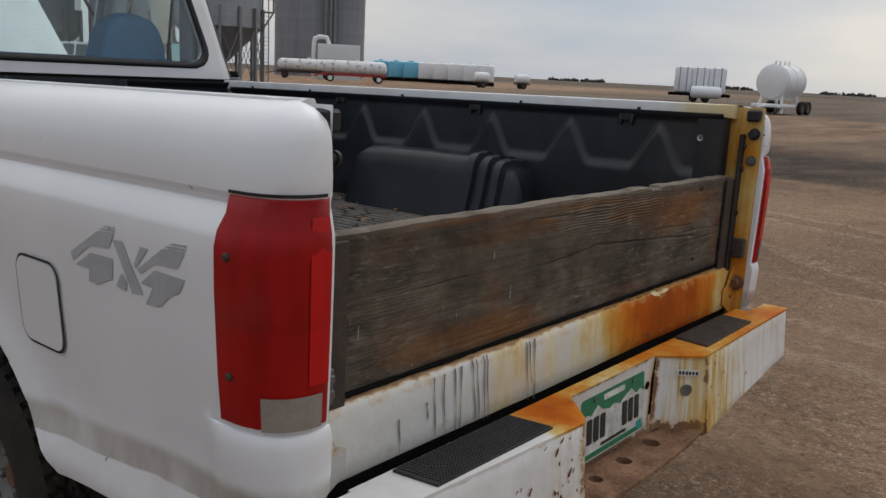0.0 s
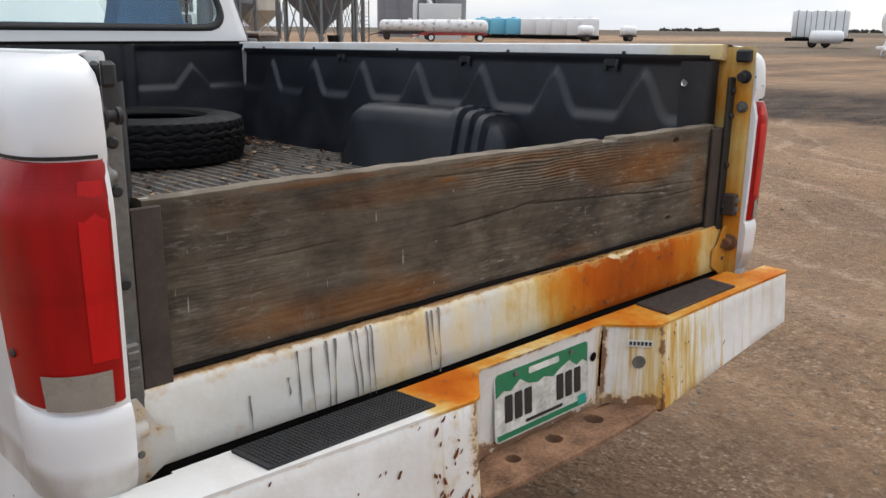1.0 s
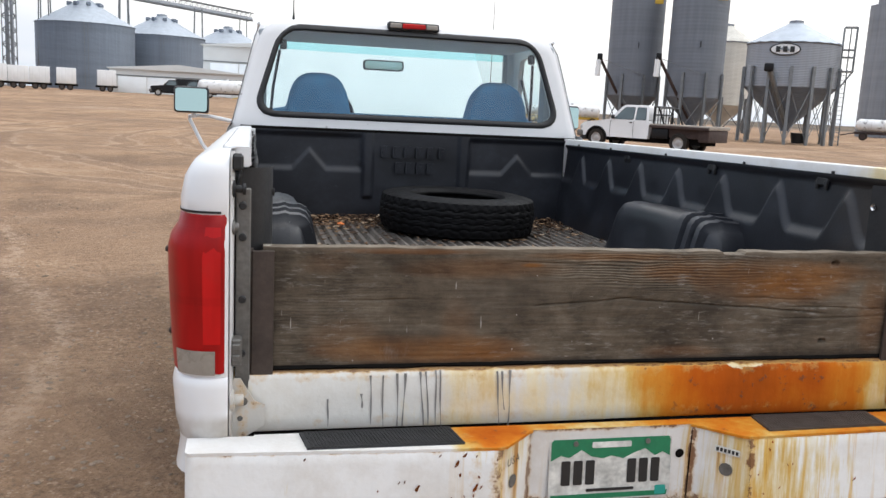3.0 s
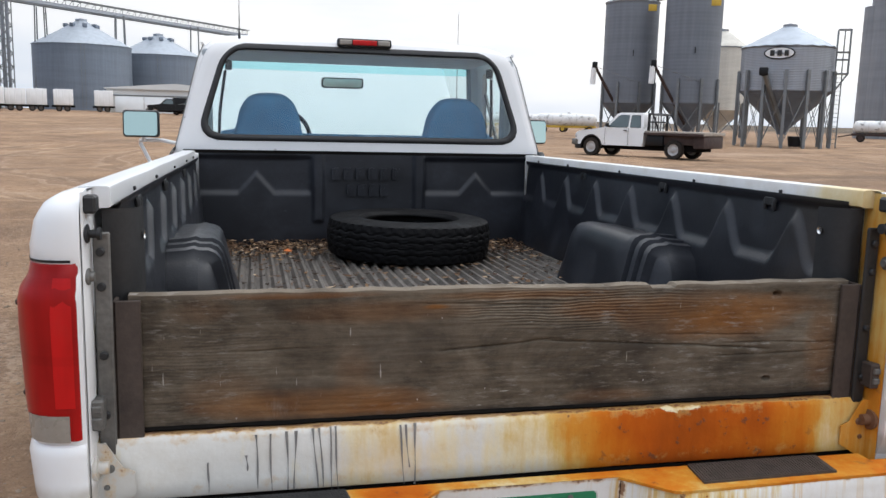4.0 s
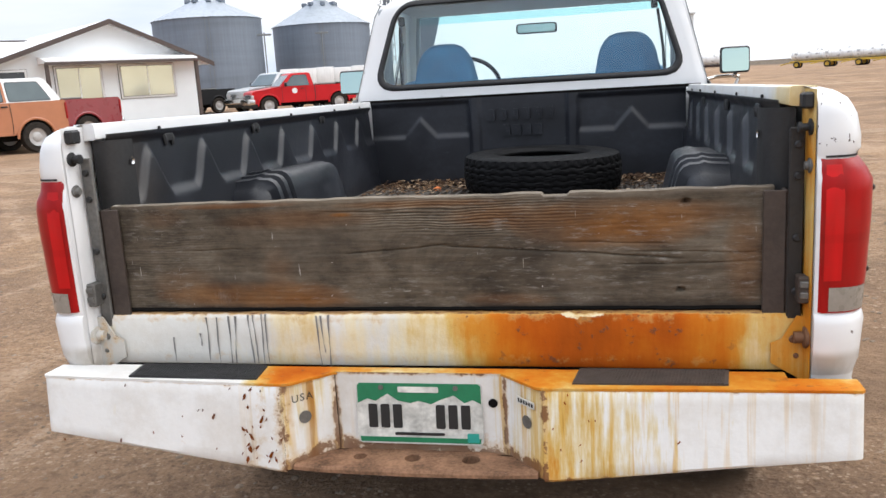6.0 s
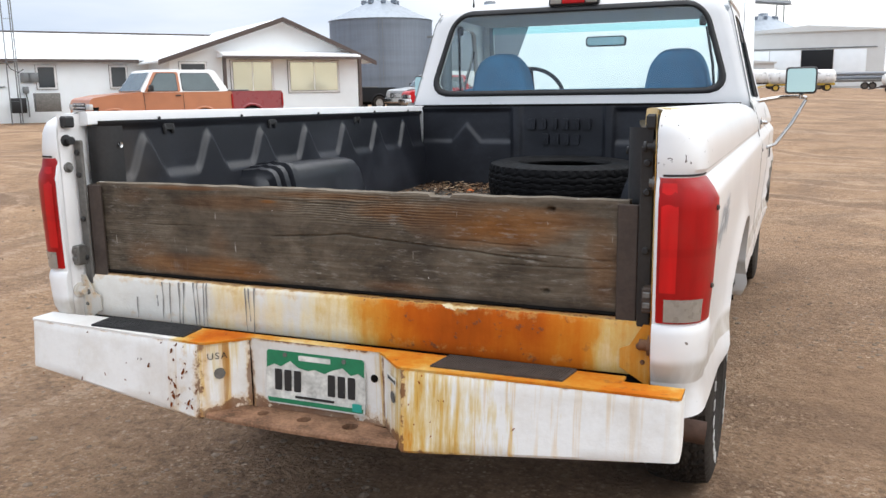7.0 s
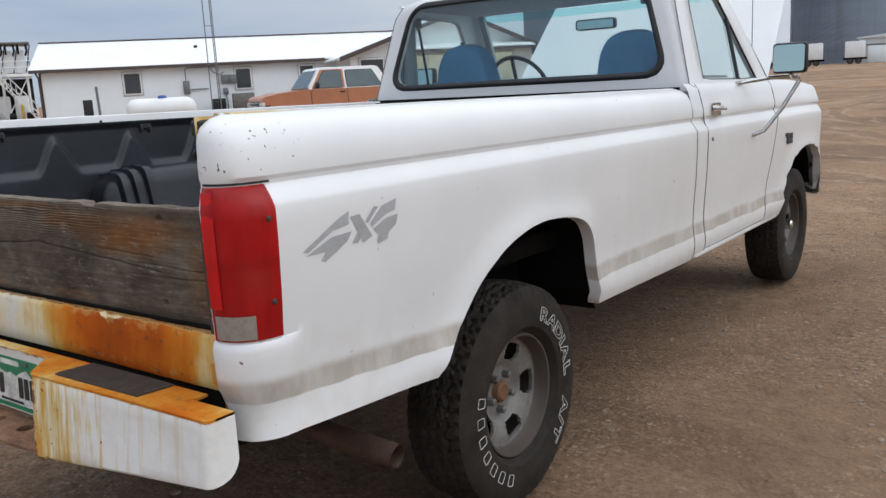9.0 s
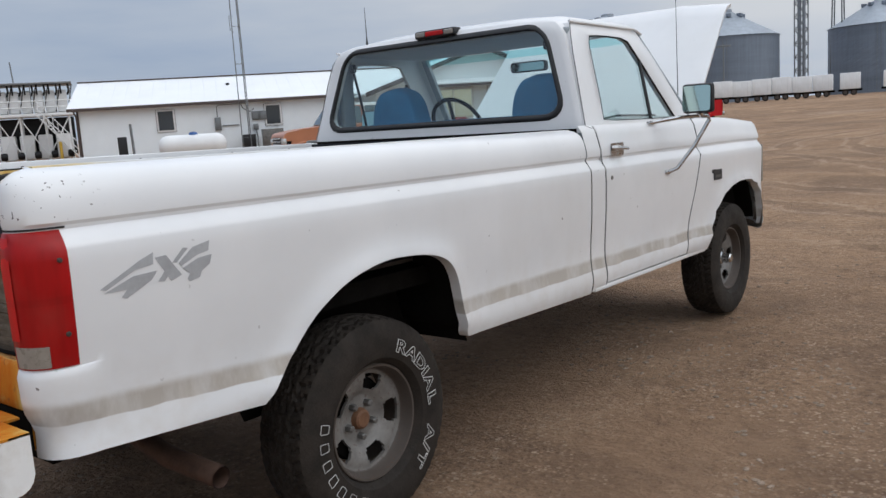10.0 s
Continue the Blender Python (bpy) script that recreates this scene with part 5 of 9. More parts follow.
HY = -0.150
xs = [-0.285, -0.23]
for hx, _ in HOLES:
    xs += [hx - cell, hx + cell]
xs += [0.23, 0.285]
for a, b in zip(xs, xs[1:]):
    has = [h for h in HOLES if abs((a + b) / 2 - h[0]) < 0.005]
    ya, yb = -0.104 - max(0, (abs(a) - 0.203)) * 0.9, -0.104 - max(0, (abs(b) - 0.203)) * 0.9
    if not has:
        g.add([(a, ya, TZ), (b, yb, TZ), (b, HY + cell, TZ), (a, HY + cell, TZ), (b, HY - cell, TZ), (a, HY - cell, TZ), (b, tongue_y(b), TZ), (a, tongue_y(a), TZ)], [(0, 1, 2, 3), (3, 2, 4, 5), (5, 4, 6, 7)])
    else:
        hx, hr = has[0]
        g.add([(a, ya, TZ), (b, yb, TZ), (b, HY + cell, TZ), (a, HY + cell, TZ)], [(0, 1, 2, 3)])
        g.add([(a, HY - cell, TZ), (b, HY - cell, TZ), (b, tongue_y(b), TZ), (a, tongue_y(a), TZ)], [(0, 1, 2, 3)])
        sq, ci, lo = [], [], []
        for k in range(24):
            t = k * math.tau / 24
            c, w = math.cos(t), math.sin(t)
            q = cell / max(abs(c), abs(w))
            sq.append((hx + c * q, HY + w * q, TZ))
            ci.append((hx + c * hr, HY + w * hr, TZ))
            lo.append((hx + c * hr, HY + w * hr, TZ - 0.025))
        g.grid([sq, ci, lo], close_u=True)
edge = [(x, tongue_y(x)) for x in [-0.285 + 0.57 * k / 16 for k in range(17)]]
g.grid([[(x, y, TZ) for x, y in edge], [(x, y - 0.004, TZ - 0.004) for x, y in edge], [(x, y - 0.005, TZ - 0.012) for x, y in edge], [(x, y + 0.01, TZ - 0.016) for x, y in edge]])
body("hitch_tongue", g, HITCH, bumper, "rusty hitch plate with three ball holes", 30)
# dark plate added under the ball holes so that they look shaded
body("hole_backing", Geo().box(-0.18, 0.17, -0.178, -0.110, TZ - 0.034, TZ - 0.026, 0.002), VOID, bumper)
# ribbed step pads let into the top
for s, mat_pad in ((-1, PAD), (1, PAD_BROWN)):
    g = Geo()
    x0, x1 = (0.375, 0.70) if s > 0 else (0.385, 0.72)
    sk = 0.012
    g.prism([(x0, -0.076), (x1, -0.076), (x1 - sk, -0.165), (x0 - sk, -0.170)], lambda u, v, w: (s * u, v, TOPZ + w), 0.005)
    k = 0
    for i in range(42):
        for j in range(13):
            u = x0 + 0.006 + (x1 - x0 - 0.018) * i / 41 - sk * j / 12
            v = -0.080 - 0.083 * j / 12
            g.add([(s * u + p * 0.0026, v + q * 0.0026, z) for z in (TOPZ + 0.004, TOPZ + 0.0068) for p, q in ((-1, -1), (1, -1), (1, 1), (-1, 1))], [(4, 5, 6, 7), (0, 1, 5, 4), (1, 2, 6, 5), (2, 3, 7, 6), (3, 0, 4, 7)])
    body("step_pad", g, mat_pad, bumper, "black ribbed rubber step pad" if s < 0 else "dust-browned ribbed step pad", 20)
# chips and scabs where paint has burst, thickest beside the recess
chip_rng = random.Random(21)
for _ in range(52):
    side = -1 if chip_rng.random() < 0.8 else 1
    x = side * min(0.90, 0.305 + abs(chip_rng.gauss(0, 0.085 if chip_rng.random() < 0.7 else 0.28)))
    z = chip_rng.uniform(0.545, 0.722)
    big = chip_rng.random() ** 3
    w, hh = 0.0016 + 0.005 * big, 0.003 + 0.011 * big
    g = Geo()
    y = interp(x, [(-0.95, -0.158), (-0.62, -0.178), (-0.30, -0.197), (0.30, -0.197), (0.62, -0.188), (0.95, -0.183)]) - 0.0200 * (TOPZ - z) / 0.2 - 0.0022
    lean = chip_rng.uniform(-0.5, 0.9)
    ol = []
    for k in range(9):
        q = 0.5 + 0.7 * chip_rng.random()
        u, v = w * math.cos(k * 0.7) * q, hh * math.sin(k * 0.7) * q
        ol.append((u + lean * v, v))
    g.prism(ol, lambda u, v, d: (x + u, y - d * 0.5, z + v), 0.0012)
    body("rust_scab", g, RUST, bumper)

# number plate: green sky over white peaks, its characters as plain bars
PY, PZ0, PZ1 = -0.106, 0.560, 0.712
g = Geo().prism(rounded(0.305, 0.152, 0.012, 4), lambda u, v, w: (u - 0.0005, PY - w - 0.010 * (0.5 - (v + 0.076) / 0.152), (PZ0 + PZ1) / 2 + v), 0.0015)
plate = body("number_plate", g, PLATE_WHITE, bumper, "scratched green and white number plate")


def on_plate(u, v, w=0.0):
    return (u - 0.0005, PY - 0.0018 - w - 0.010 * (0.5 - (v + 0.076) / 0.152), (PZ0 + PZ1) / 2 + v)


peaks = [(-0.149, 0.022), (-0.125, 0.034), (-0.105, 0.028), (-0.075, 0.046), (-0.05, 0.030), (-0.02, 0.024), (0.0, 0.030), (0.03, 0.022), (0.055, 0.034), (0.085, 0.044), (0.11, 0.026), (0.13, 0.034), (0.149, 0.024)]
g = Geo()
g.prism(peaks + [(0.149, 0.066), (0.143, 0.072), (-0.143, 0.072), (-0.149, 0.066)], on_plate, 0.0006)
g.prism([(-0.145, -0.072), (0.145, -0.072), (0.147, -0.060), (-0.147, -0.060)], on_plate, 0.0006)
body("plate_sky", g, GREEN, plate, "green sky and foot of the plate")
for k, u in enumerate((-0.112, -0.082, -0.052, 0.052, 0.082, 0.112)):
    g = Geo().prism(rounded(0.022, 0.058, 0.003, 2), lambda a, b, w, u=u: on_plate(u + a, -0.008 + b, 0.0008 + w), 0.0010)
    body("plate_bar", g, INK, plate)
g = Geo().prism(rounded(0.098, 0.014, 0.003, 2), lambda a, b, w: on_plate(a, 0.057 + b, 0.0008 + w), 0.0006)
body("plate_bar", g, PLATE_WHITE, plate)
g = Geo().prism(rounded(0.12, 0.007, 0.002, 2), lambda a, b, w: on_plate(0.0 + a, -0.051 + b, 0.0008 + w), 0.0006)
body("plate_bar", g, INK, plate)
g = Geo().prism(rounded(0.028, 0.022, 0.003, 2), lambda a, b, w: on_plate(0.128 + a, -0.058 + b, 0.0008 + w), 0.0006)
body("plate_sticker", g, plain("teal_sticker", (0.02, 0.30, 0.24), 0.5), plate, "teal renewal sticker")
for u in (-0.09, 0.09):
    g = Geo().prism(rounded(0.012, 0.012, 0.0055, 3), lambda a, b, w, u=u: on_plate(u + a, 0.062 + b, 0.0008 + w), 0.003)
    body("plate_screw", g, STEEL, plate)

# ---- cab ----
DOOR_FRONT = [(0.55, 3.625), (0.80, 3.70), (1.0, 3.78), (1.17, 3.842), (1.37, 3.86)]
Z_CAB = Z_UP[:13] + [1.262, 1.29, 1.31, 1.335, 1.35, 1.362]
for s in (1, -1):
    low = lambda y: 0.575
    g = Geo().grid(side_rows(s, stations(2.534, 2.664, 0.03), lambda y, z: y + 0.10 * max(0, z - 1.30) * 0, low, Z_CAB, CAB_X))
    body("cab_corner", g, WHITE, None, "white cab corner behind the door")
    g = Geo()
    us = [0, 0.004] + [k / 16 for k in range(1, 16)] + [0.996, 1]
    cols = side_rows(s, us, lambda u, z: 2.674 + (interp(z, DOOR_FRONT) - 0.004 - 2.674) * u, lambda u: 0.600, Z_CAB, CAB_X)
    cols[0] = [(p[0] - s * 0.02, p[1] - 0.002, p[2]) for p in cols[0]]
    cols[-1] = [(p[0] - s * 0.02, p[1] + 0.002, p[2]) for p in cols[-1]]
    g.grid(cols)
    door = body("door", g, WHITE, None, "plain white cab door")
    g = Geo().box(s * 0.93, s * 0.975, 2.56, 3.93, 0.568, 0.592, 0.008)
    body("rocker_panel", g, WHITE)
    g = Geo().box(s * 0.89, s * 0.93, 2.60, 3.90, 0.60, 1.33)
    body("door_inner", g, TRIM_GREY, door)
    # upper frame round the side window
    o = [(2.612, 1.36), (2.64, 1.50), (2.675, 1.70), (2.70, 1.80), (2.74, 1.862), (2.90, 1.868), (3.10, 1.868), (3.30, 1.866), (3.44, 1.855), (3.56, 1.72), (3.68, 1.58), (3.78, 1.46), (3.86, 1.36), (3.60, 1.36), (3.30, 1.36), (2.95, 1.36)]
    i_ = [(2.815, 1.386), (2.835, 1.50), (2.850, 1.66), (2.862, 1.76), (2.885, 1.800), (2.96, 1.806), (3.10, 1.808), (3.22, 1.806), (3.29, 1.790), (3.39, 1.68), (3.49, 1.56), (3.58, 1.455), (3.645, 1.380), (3.50, 1.377), (3.25, 1.377), (2.93, 1.378)]
    at = lambda p, d=0.0: (s * (interp(p[1], CAB_X) + d), p[0], p[1])
    mid = [((a[0] * 0.06 + b[0] * 0.94), (a[1] * 0.06 + b[1] * 0.94)) for a, b in zip(o, i_)]
    lip = [((p[0] * 0.96 + q[0] * 0.04), (p[1] * 0.96 + q[1] * 0.04)) for p, q in zip(o, i_)]
    g = Geo().grid([[at(p, -0.045) for p in o], [at(p, -0.004) for p in o], [at(p) for p in lip], [at(p) for p in mid], [at(p, -0.008) for p in i_], [at(p, -0.03) for p in i_]], close_u=True)
    upper = body("window_frame", g, WHITE, door, "white side window frame", 45)
    g = Geo().grid([[at(((a[0] * 0.03 + b[0] * 0.97), (a[1] * 0.03 + b[1] * 0.97)), 0.0015) for a, b in zip(o, i_)], [at(p, -0.004) for p in i_], [at(((b[0] * 0.985 + 3.2 * 0.015), (b[1] * 0.985 + 1.59 * 0.015)), -0.008) for b in i_]], close_u=True)
    body("window_seal", g, BLACK, upper)
    g = Geo()
    g.add([at(p, -0.012) for p in i_], [tuple(range(len(i_)))])
    pane = body("side_pane", g, GLASS, upper, "clear side window pane")
    pane.visible_shadow = False
    g = Geo().tube([at((3.345, 1.372), -0.006), at((3.36, 1.50), -0.006), at((3.385, 1.69), -0.006)], 0.010, 8)
    body("vent_bar", g, BLACK, upper)
    # shut line of the door
    g = Geo().grid([[(s * (interp(z, CAB_X) + 0.0008 - (0.004 if k == 1 else 0)), y, z) for k, y in enumerate((2.6655, 2.669, 2.6725))] for z in [0.585 + 0.037 * j for j in range(22)]])
    body("door_gap", g, SEAM, door)
    g = Geo().tube([(s * (interp(z, CAB_X) - 0.001), interp(z, DOOR_FRONT), z) for z in [0.60 + 0.0545 * j for j in range(15)]], 0.0022, 6)
    body("door_gap", g, SEAM, door)
    g = Geo().tube([at((y - 0.003, z), -0.001) for y, z in [(2.655, 1.345)] + o[:5]] + [at((2.90, 1.871), -0.002), at((3.30, 1.869), -0.002)], 0.0026, 6)
    body("door_gap", g, SEAM, door)
    # handle, lock, mirror
    hx = interp(1.24, CAB_X)
    g = Geo().prism(rounded(0.135, 0.062, 0.014), lambda u, v, w: (s * (hx + 0.001 + w), 2.83 + u, 1.238 + v), 0.004)
    handle = body("door_handle", g, CHROME, door, "dull chrome push-button door handle")
    g = Geo().tube([(s * (hx + 0.006), 2.775, 1.246), (s * (hx + 0.026), 2.785, 1.246), (s * (hx + 0.030), 2.84, 1.243), (s * (hx + 0.028), 2.90, 1.238)], [0.012, 0.012, 0.010, 0.007], 8)
    body("handle_grip", g, CHROME, handle)
    g = Geo().lathe([(0, s * 0.004), (0.008, s * 0.004), (0.011, 0.0)], (s * interp(1.105, CAB_X), 2.73, 1.105), "x", 12)
    body("door_lock", g, STEEL, door)
    mirror = body("door_mirror", Geo().box(s * 1.075, s * (1.245 if s > 0 else 1.275), 3.383, 3.425, 1.392, 1.545, 0.018), BLACK, door, "square black-rimmed mirror on bright tube arms")
    g = Geo().add([(s * (1.16 if s > 0 else 1.175) + u, 3.3725 + 0.10 * (v - 0.0705) + 0.007, 1.4685 + v) for u, v in rounded(0.150 if s > 0 else 0.178, 0.132, 0.016)], [tuple(range(28))])
    body("mirror_glass", g, MIRROR, mirror, "mirror glass")
    bx = interp(1.36, CAB_X)
    g = Geo().tube([(s * 0.93, 3.30, 1.352), (s * 0.98, 3.33, 1.362), (s * 1.06, 3.40, 1.375), (s * 1.14, 3.44, 1.378), (s * 1.19, 3.46, 1.372), (s * 1.19, 3.47, 1.355), (s * 1.12, 3.43, 1.22), (s * 1.04, 3.39, 1.105), (s * 0.995, 3.37, 1.085)], 0.011, 8)
    g.tube([(s * 1.165, 3.40, 1.395), (s * 1.165, 3.44, 1.375)], 0.012, 8)
    body("mirror_arm", g, CHROME if s > 0 else WHITE, mirror)
    for foot in (Geo().box(s * 0.985, s * 1.005, 3.335, 3.395, 1.075, 1.098, 0.006), Geo().box(s * 0.915, s * 0.95, 3.26, 3.34, 1.345, 1.362, 0.006)):
        body("arm_foot", foot, CHROME, mirror)

    # front fender with its wheel arch
    g = Geo()
    floor_f = [(3.6, 0.575), (3.965, 0.575), (4.94, 0.62), (5.1, 0.66)]
    low = lambda y: bottom_z(y, ARCH_F, floor_f)
    ys = stations(3.87, 5.02, 0.07, [a for a, _ in ARCH_F] + [3.967, 4.938])
    slant = lambda y, z: y if y > 3.97 else interp(z, DOOR_FRONT) + 0.006 + (3.97 - interp(z, DOOR_FRONT) - 0.006) * (y - 3.87) / 0.10
    cols = side_rows(s, ys, slant, low, Z_CAB, CAB_X, ARCH_F)
    drop = lambda y, z: z - max(0, z - 1.20) * 0.24 * smooth01((y - 4.2) / 0.8) - 0.006 * smooth01((y - 4.6) / 0.4)
    cols = [[(p[0] - s * 0.07 * max(0, (p[1] - 4.88) / 0.14) ** 2, p[1], drop(p[1], p[2])) for p in c] for c in cols]
    last = cols[-1]
    cols.append([(p[0] - s * 0.10, p[1] + 0.03, p[2]) for p in last])
    g.grid(cols)
    topc = [c[-1] for c in cols]
    g.grid([topc, [(s * 0.86, p[1], p[2] + 0.004) for p in topc], [(s * 0.80, p[1], p[2] - 0.02) for p in topc]])
    fender = body("front_fender", g, WHITE, None, "white front fender")
    fx = interp(1.015, CAB_X) + 0.001
    g = Geo().prism(rounded(0.125, 0.062, 0.004, 2), lambda u, v, w: (s * (fx + w), 4.10 + u, 1.018 + v), 0.004)
    g.prism(rounded(0.05, 0.022, 0.003, 2), lambda u, v, w: (s * (fx + w), 4.035 + u, 1.042 + v), 0.006)
    badge = body("fender_badge", g, BLACK, fender, "black badge with unreadable bright print")
    g = Geo()
    for k in range(4):
        g.prism(rounded(0.020, 0.016, 0.002, 1), lambda u, v, w, k=k: (s * (fx + 0.0045 + w), 4.068 + 0.026 * k + u, 1.01 + v), 0.001)
    body("print_bar", g, STEEL, badge)
    g = Geo().box(s * 0.82, s * 0.95, 5.045, 5.06, 0.90, 1.16, 0.01)
    body("front_lamp", g, CLEAR, fender, "clear corner lamp")

# rear wall of the cab with the window opening
WC = (0.0, 1.632)


def cab_outline(a):
    """Outer edge of the rear wall in direction a."""
    pts = [(0.945, 1.10), (0.95, 1.27), (0.935, 1.34), (0.905, 1.42), (0.84, 1.66), (0.800, 1.79), (0.775, 1.84), (0.735, 1.872), (0.66, 1.890), (0.40, 1.903), (0.0, 1.908)]
    pts = pts + [(-x, z) for x, z in reversed(pts[:-1])] + [(-0.5, 1.10), (0.5, 1.10)]
    return pts


def by_angle(pts, n):
    """Where n rays from the middle of the window meet a closed outline."""
    out = []
    for i in range(n):
        a = math.tau * i / n
        c, w = math.cos(a), math.sin(a)
        best = None
        for p, q in zip(pts, pts[1:] + pts[:1]):
            ex, ez = q[0] - p[0], q[1] - p[1]
            den = c * ez - w * ex
            if abs(den) < 1e-9:
                continue
            t = ((p[0] - WC[0]) * ez - (p[1] - WC[1]) * ex) / den
            u = ((p[0] - WC[0]) * w - (p[1] - WC[1]) * c) / den
            if t > 0 and -1e-6 <= u <= 1 + 1e-6 and (best is None or t > best):
                best = t
        out.append((WC[0] + c * best, WC[1] + w * best))
    return out


def back_y(z):
    return 2.602 + 0.155 * max(0.0, z - 1.36) + 0.25 * max(0.0, z - 1.84)


def pane_outline(grow=0.0):
    """The rear window: wider at its foot, round corners."""
    out = []
    base = rounded(1.47 + 2 * grow, 0.422 + 2 * grow, 0.085 + grow, 8)
    for u, v in base:
        out.append((u * (1 - 0.085 * v / 0.21), 1.632 + v + 0.006 * (1 - (u / 0.75) ** 2)))
    return out


NB = 180
outer = by_angle(cab_outline(0), NB)
ring = [by_angle(pane_outline(gv), NB) for gv in (0.026, 0.0)]
g = Geo()
g.grid([[(x * 1.0, back_y(z) + 0.10, z) for x, z in outer], [(x, back_y(z) + 0.035, z) for x, z in outer], [(x * 0.995, back_y(z) + 0.010, z - (0.003 if z > 1.7 else 0)) for x, z in outer], [(x * 0.97, back_y(z), z - (0.012 if z > 1.7 else 0)) for x, z in outer]]
       + [[((p[0] * (1 - t) * 0.97 + q[0] * t), back_y(p[1] * (1 - t) + q[1] * t), p[1] * (1 - t) + q[1] * t - (0.012 * (1 - t) if p[1] > 1.7 else 0)) for p, q in zip(outer, ring[0])] for t in (0.25, 0.5, 0.75, 1.0)] + [[(x, back_y(z) + 0.03, z) for x, z in ring[1]]], close_u=True)
cab_back = body("cab_back", g, WHITE, None, "white rear cab wall", 40)
g = Geo().grid([[(x, back_y(z) - 0.001, z) for x, z in by_angle(pane_outline(0.028), NB)], [(x, back_y(z) - 0.010, z) for x, z in by_angle(pane_outline(0.018), NB)], [(x, back_y(z) - 0.008, z) for x, z in by_angle(pane_outline(0.004), NB)], [(x, back_y(z) + 0.004, z) for x, z in by_angle(pane_outline(-0.004), NB)]], close_u=True)
body("window_gasket", g, BLACK, cab_back, "thick black rubber gasket", 60)
g = Geo()
ol = pane_outline(0.0)
g.add([(x, back_y(z) + 0.006, z) for x, z in ol], [tuple(range(len(ol)))])
pane = body("rear_pane", g, GLASS, cab_back, "clear rear window pane")
pane.visible_shadow = False
g = Geo().box(-0.93, 0.93, 2.605, 2.64, 0.60, 1.12)
body("cab_rear_lower", g, WHITE)
# box filling the gap, its near-black colour standing in for shade
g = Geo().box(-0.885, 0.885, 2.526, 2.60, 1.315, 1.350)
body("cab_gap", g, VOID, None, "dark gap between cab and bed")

# grey strips close the gap's ends, its shade put into their colour
for s in (1, -1):
    body("cab_gap_strip", Geo().box(s * 0.90, s * 0.945, 2.522, 2.538, 0.60, 1.30, 0.003), SEAM)

# roof with rounded edges and drip rails
g = Geo()
rows = []
for y in [2.728, 2.732, 2.745, 2.77, 2.80, 2.84, 2.95, 3.15, 3.30, 3.42, 3.48, 3.51, 3.525]:
    ease = smooth01((2.85 - y) / 0.12)
    f = 1 - 0.030 * ease
    dz = -0.028 * ease - (0.02 if y < 2.73 else 0) - 0.055 * smooth01((y - 3.40) / 0.125)
    rows.append([(x * f, y, z + dz) for x, z in [(-0.792, 1.852), (-0.785, 1.872), (-0.76, 1.893), (-0.68, 1.912), (-0.45, 1.928), (0.0, 1.935), (0.45, 1.928), (0.68, 1.912), (0.76, 1.893), (0.785, 1.872), (0.792, 1.852)]])
g.grid(rows)
roof = body("roof", g, WHITE, None, "white cab roof", 60)
g = Geo().box(-0.74, 0.74, 2.74, 3.44, 1.84, 1.855)
body("headliner", g, HEADLINER, roof)
for s in (1, -1):
    g = Geo().tube([(s * 0.798, y, 1.866 - 0.05 * smooth01((y - 3.40) / 0.2)) for y in (2.72, 2.9, 3.1, 3.3, 3.42, 3.50)], 0.008, 6)
    body("drip_rail", g, WHITE, roof)
    # windscreen pillar
    g = Geo()
    g.grid([[(s * (0.79 + (0.926 - 0.79) * t - d), 3.47 + 0.44 * t + e, 1.86 - 0.50 * t) for d, e in ((0.0, -0.02), (0.01, 0.02), (0.05, 0.035), (0.055, 0.0), (0.03, -0.03))] for t in (0, 0.25, 0.5, 0.75, 1)], close_u=True)
    body("windscreen_pillar", g, TRIM_GREY, roof)
    g = Geo().box(s * 0.755, s * 0.80, 2.70, 2.80, 1.30, 1.84, 0.015)
    body("rear_pillar_trim", g, TRIM_GREY, cab_back)
    # belt reel cover by the rear window
    body("belt_guide", Geo().box(s * 0.655, s * 0.690, 2.70, 2.73, 1.742, 1.792, 0.008), BLACK, cab_back)
    g = Geo().tube([(s * 0.69, 2.74, 1.74), (s * 0.72, 2.82, 1.55), (s * 0.73, 2.86, 1.40)], 0.008, 6)
    body("seat_belt", g, BLACK, cab_back)
# high brake lamp
lampz = 1.896
g = Geo().box(-0.138, 0.138, 2.668, 2.73, lampz - 0.022, lampz + 0.020, 0.010)
brake = body("high_brake_lamp", g, BLACK, roof, "high brake lamp with red centre and clear ends")
body("brake_lens", Geo().box(-0.062, 0.062, 2.664, 2.68, lampz - 0.013, lampz + 0.012, 0.004), RED_BRIGHT, brake)
for s in (1, -1):
    body("cargo_lens", Geo().box(s * 0.066, s * 0.128, 2.664, 2.68, lampz - 0.013, lampz + 0.012, 0.004), CLEAR, brake)
# windscreen
g = Geo()
g.grid([[(x * (0.745 + 0.12 * t), 3.475 + 0.45 * t + 0.05 * (1 - x * x), 1.845 - 0.48 * t) for x in (-1, -0.6, -0.2, 0.2, 0.6, 1)] for t in (0.09, 0.4, 0.7, 1.0)])
ws = body("windscreen", g, GLASS, None, "clear windscreen with a tinted top band")
g = Geo()
g.grid([[(x * (0.745 + 0.12 * t), 3.475 + 0.45 * t + 0.05 * (1 - x * x), 1.845 - 0.48 * t) for x in (-1, -0.6, -0.2, 0.2, 0.6, 1)] for t in (0.0, 0.05, 0.09)])
band = body("windscreen_band", g, SHADE, ws)
ws.visible_shadow = band.visible_shadow = False
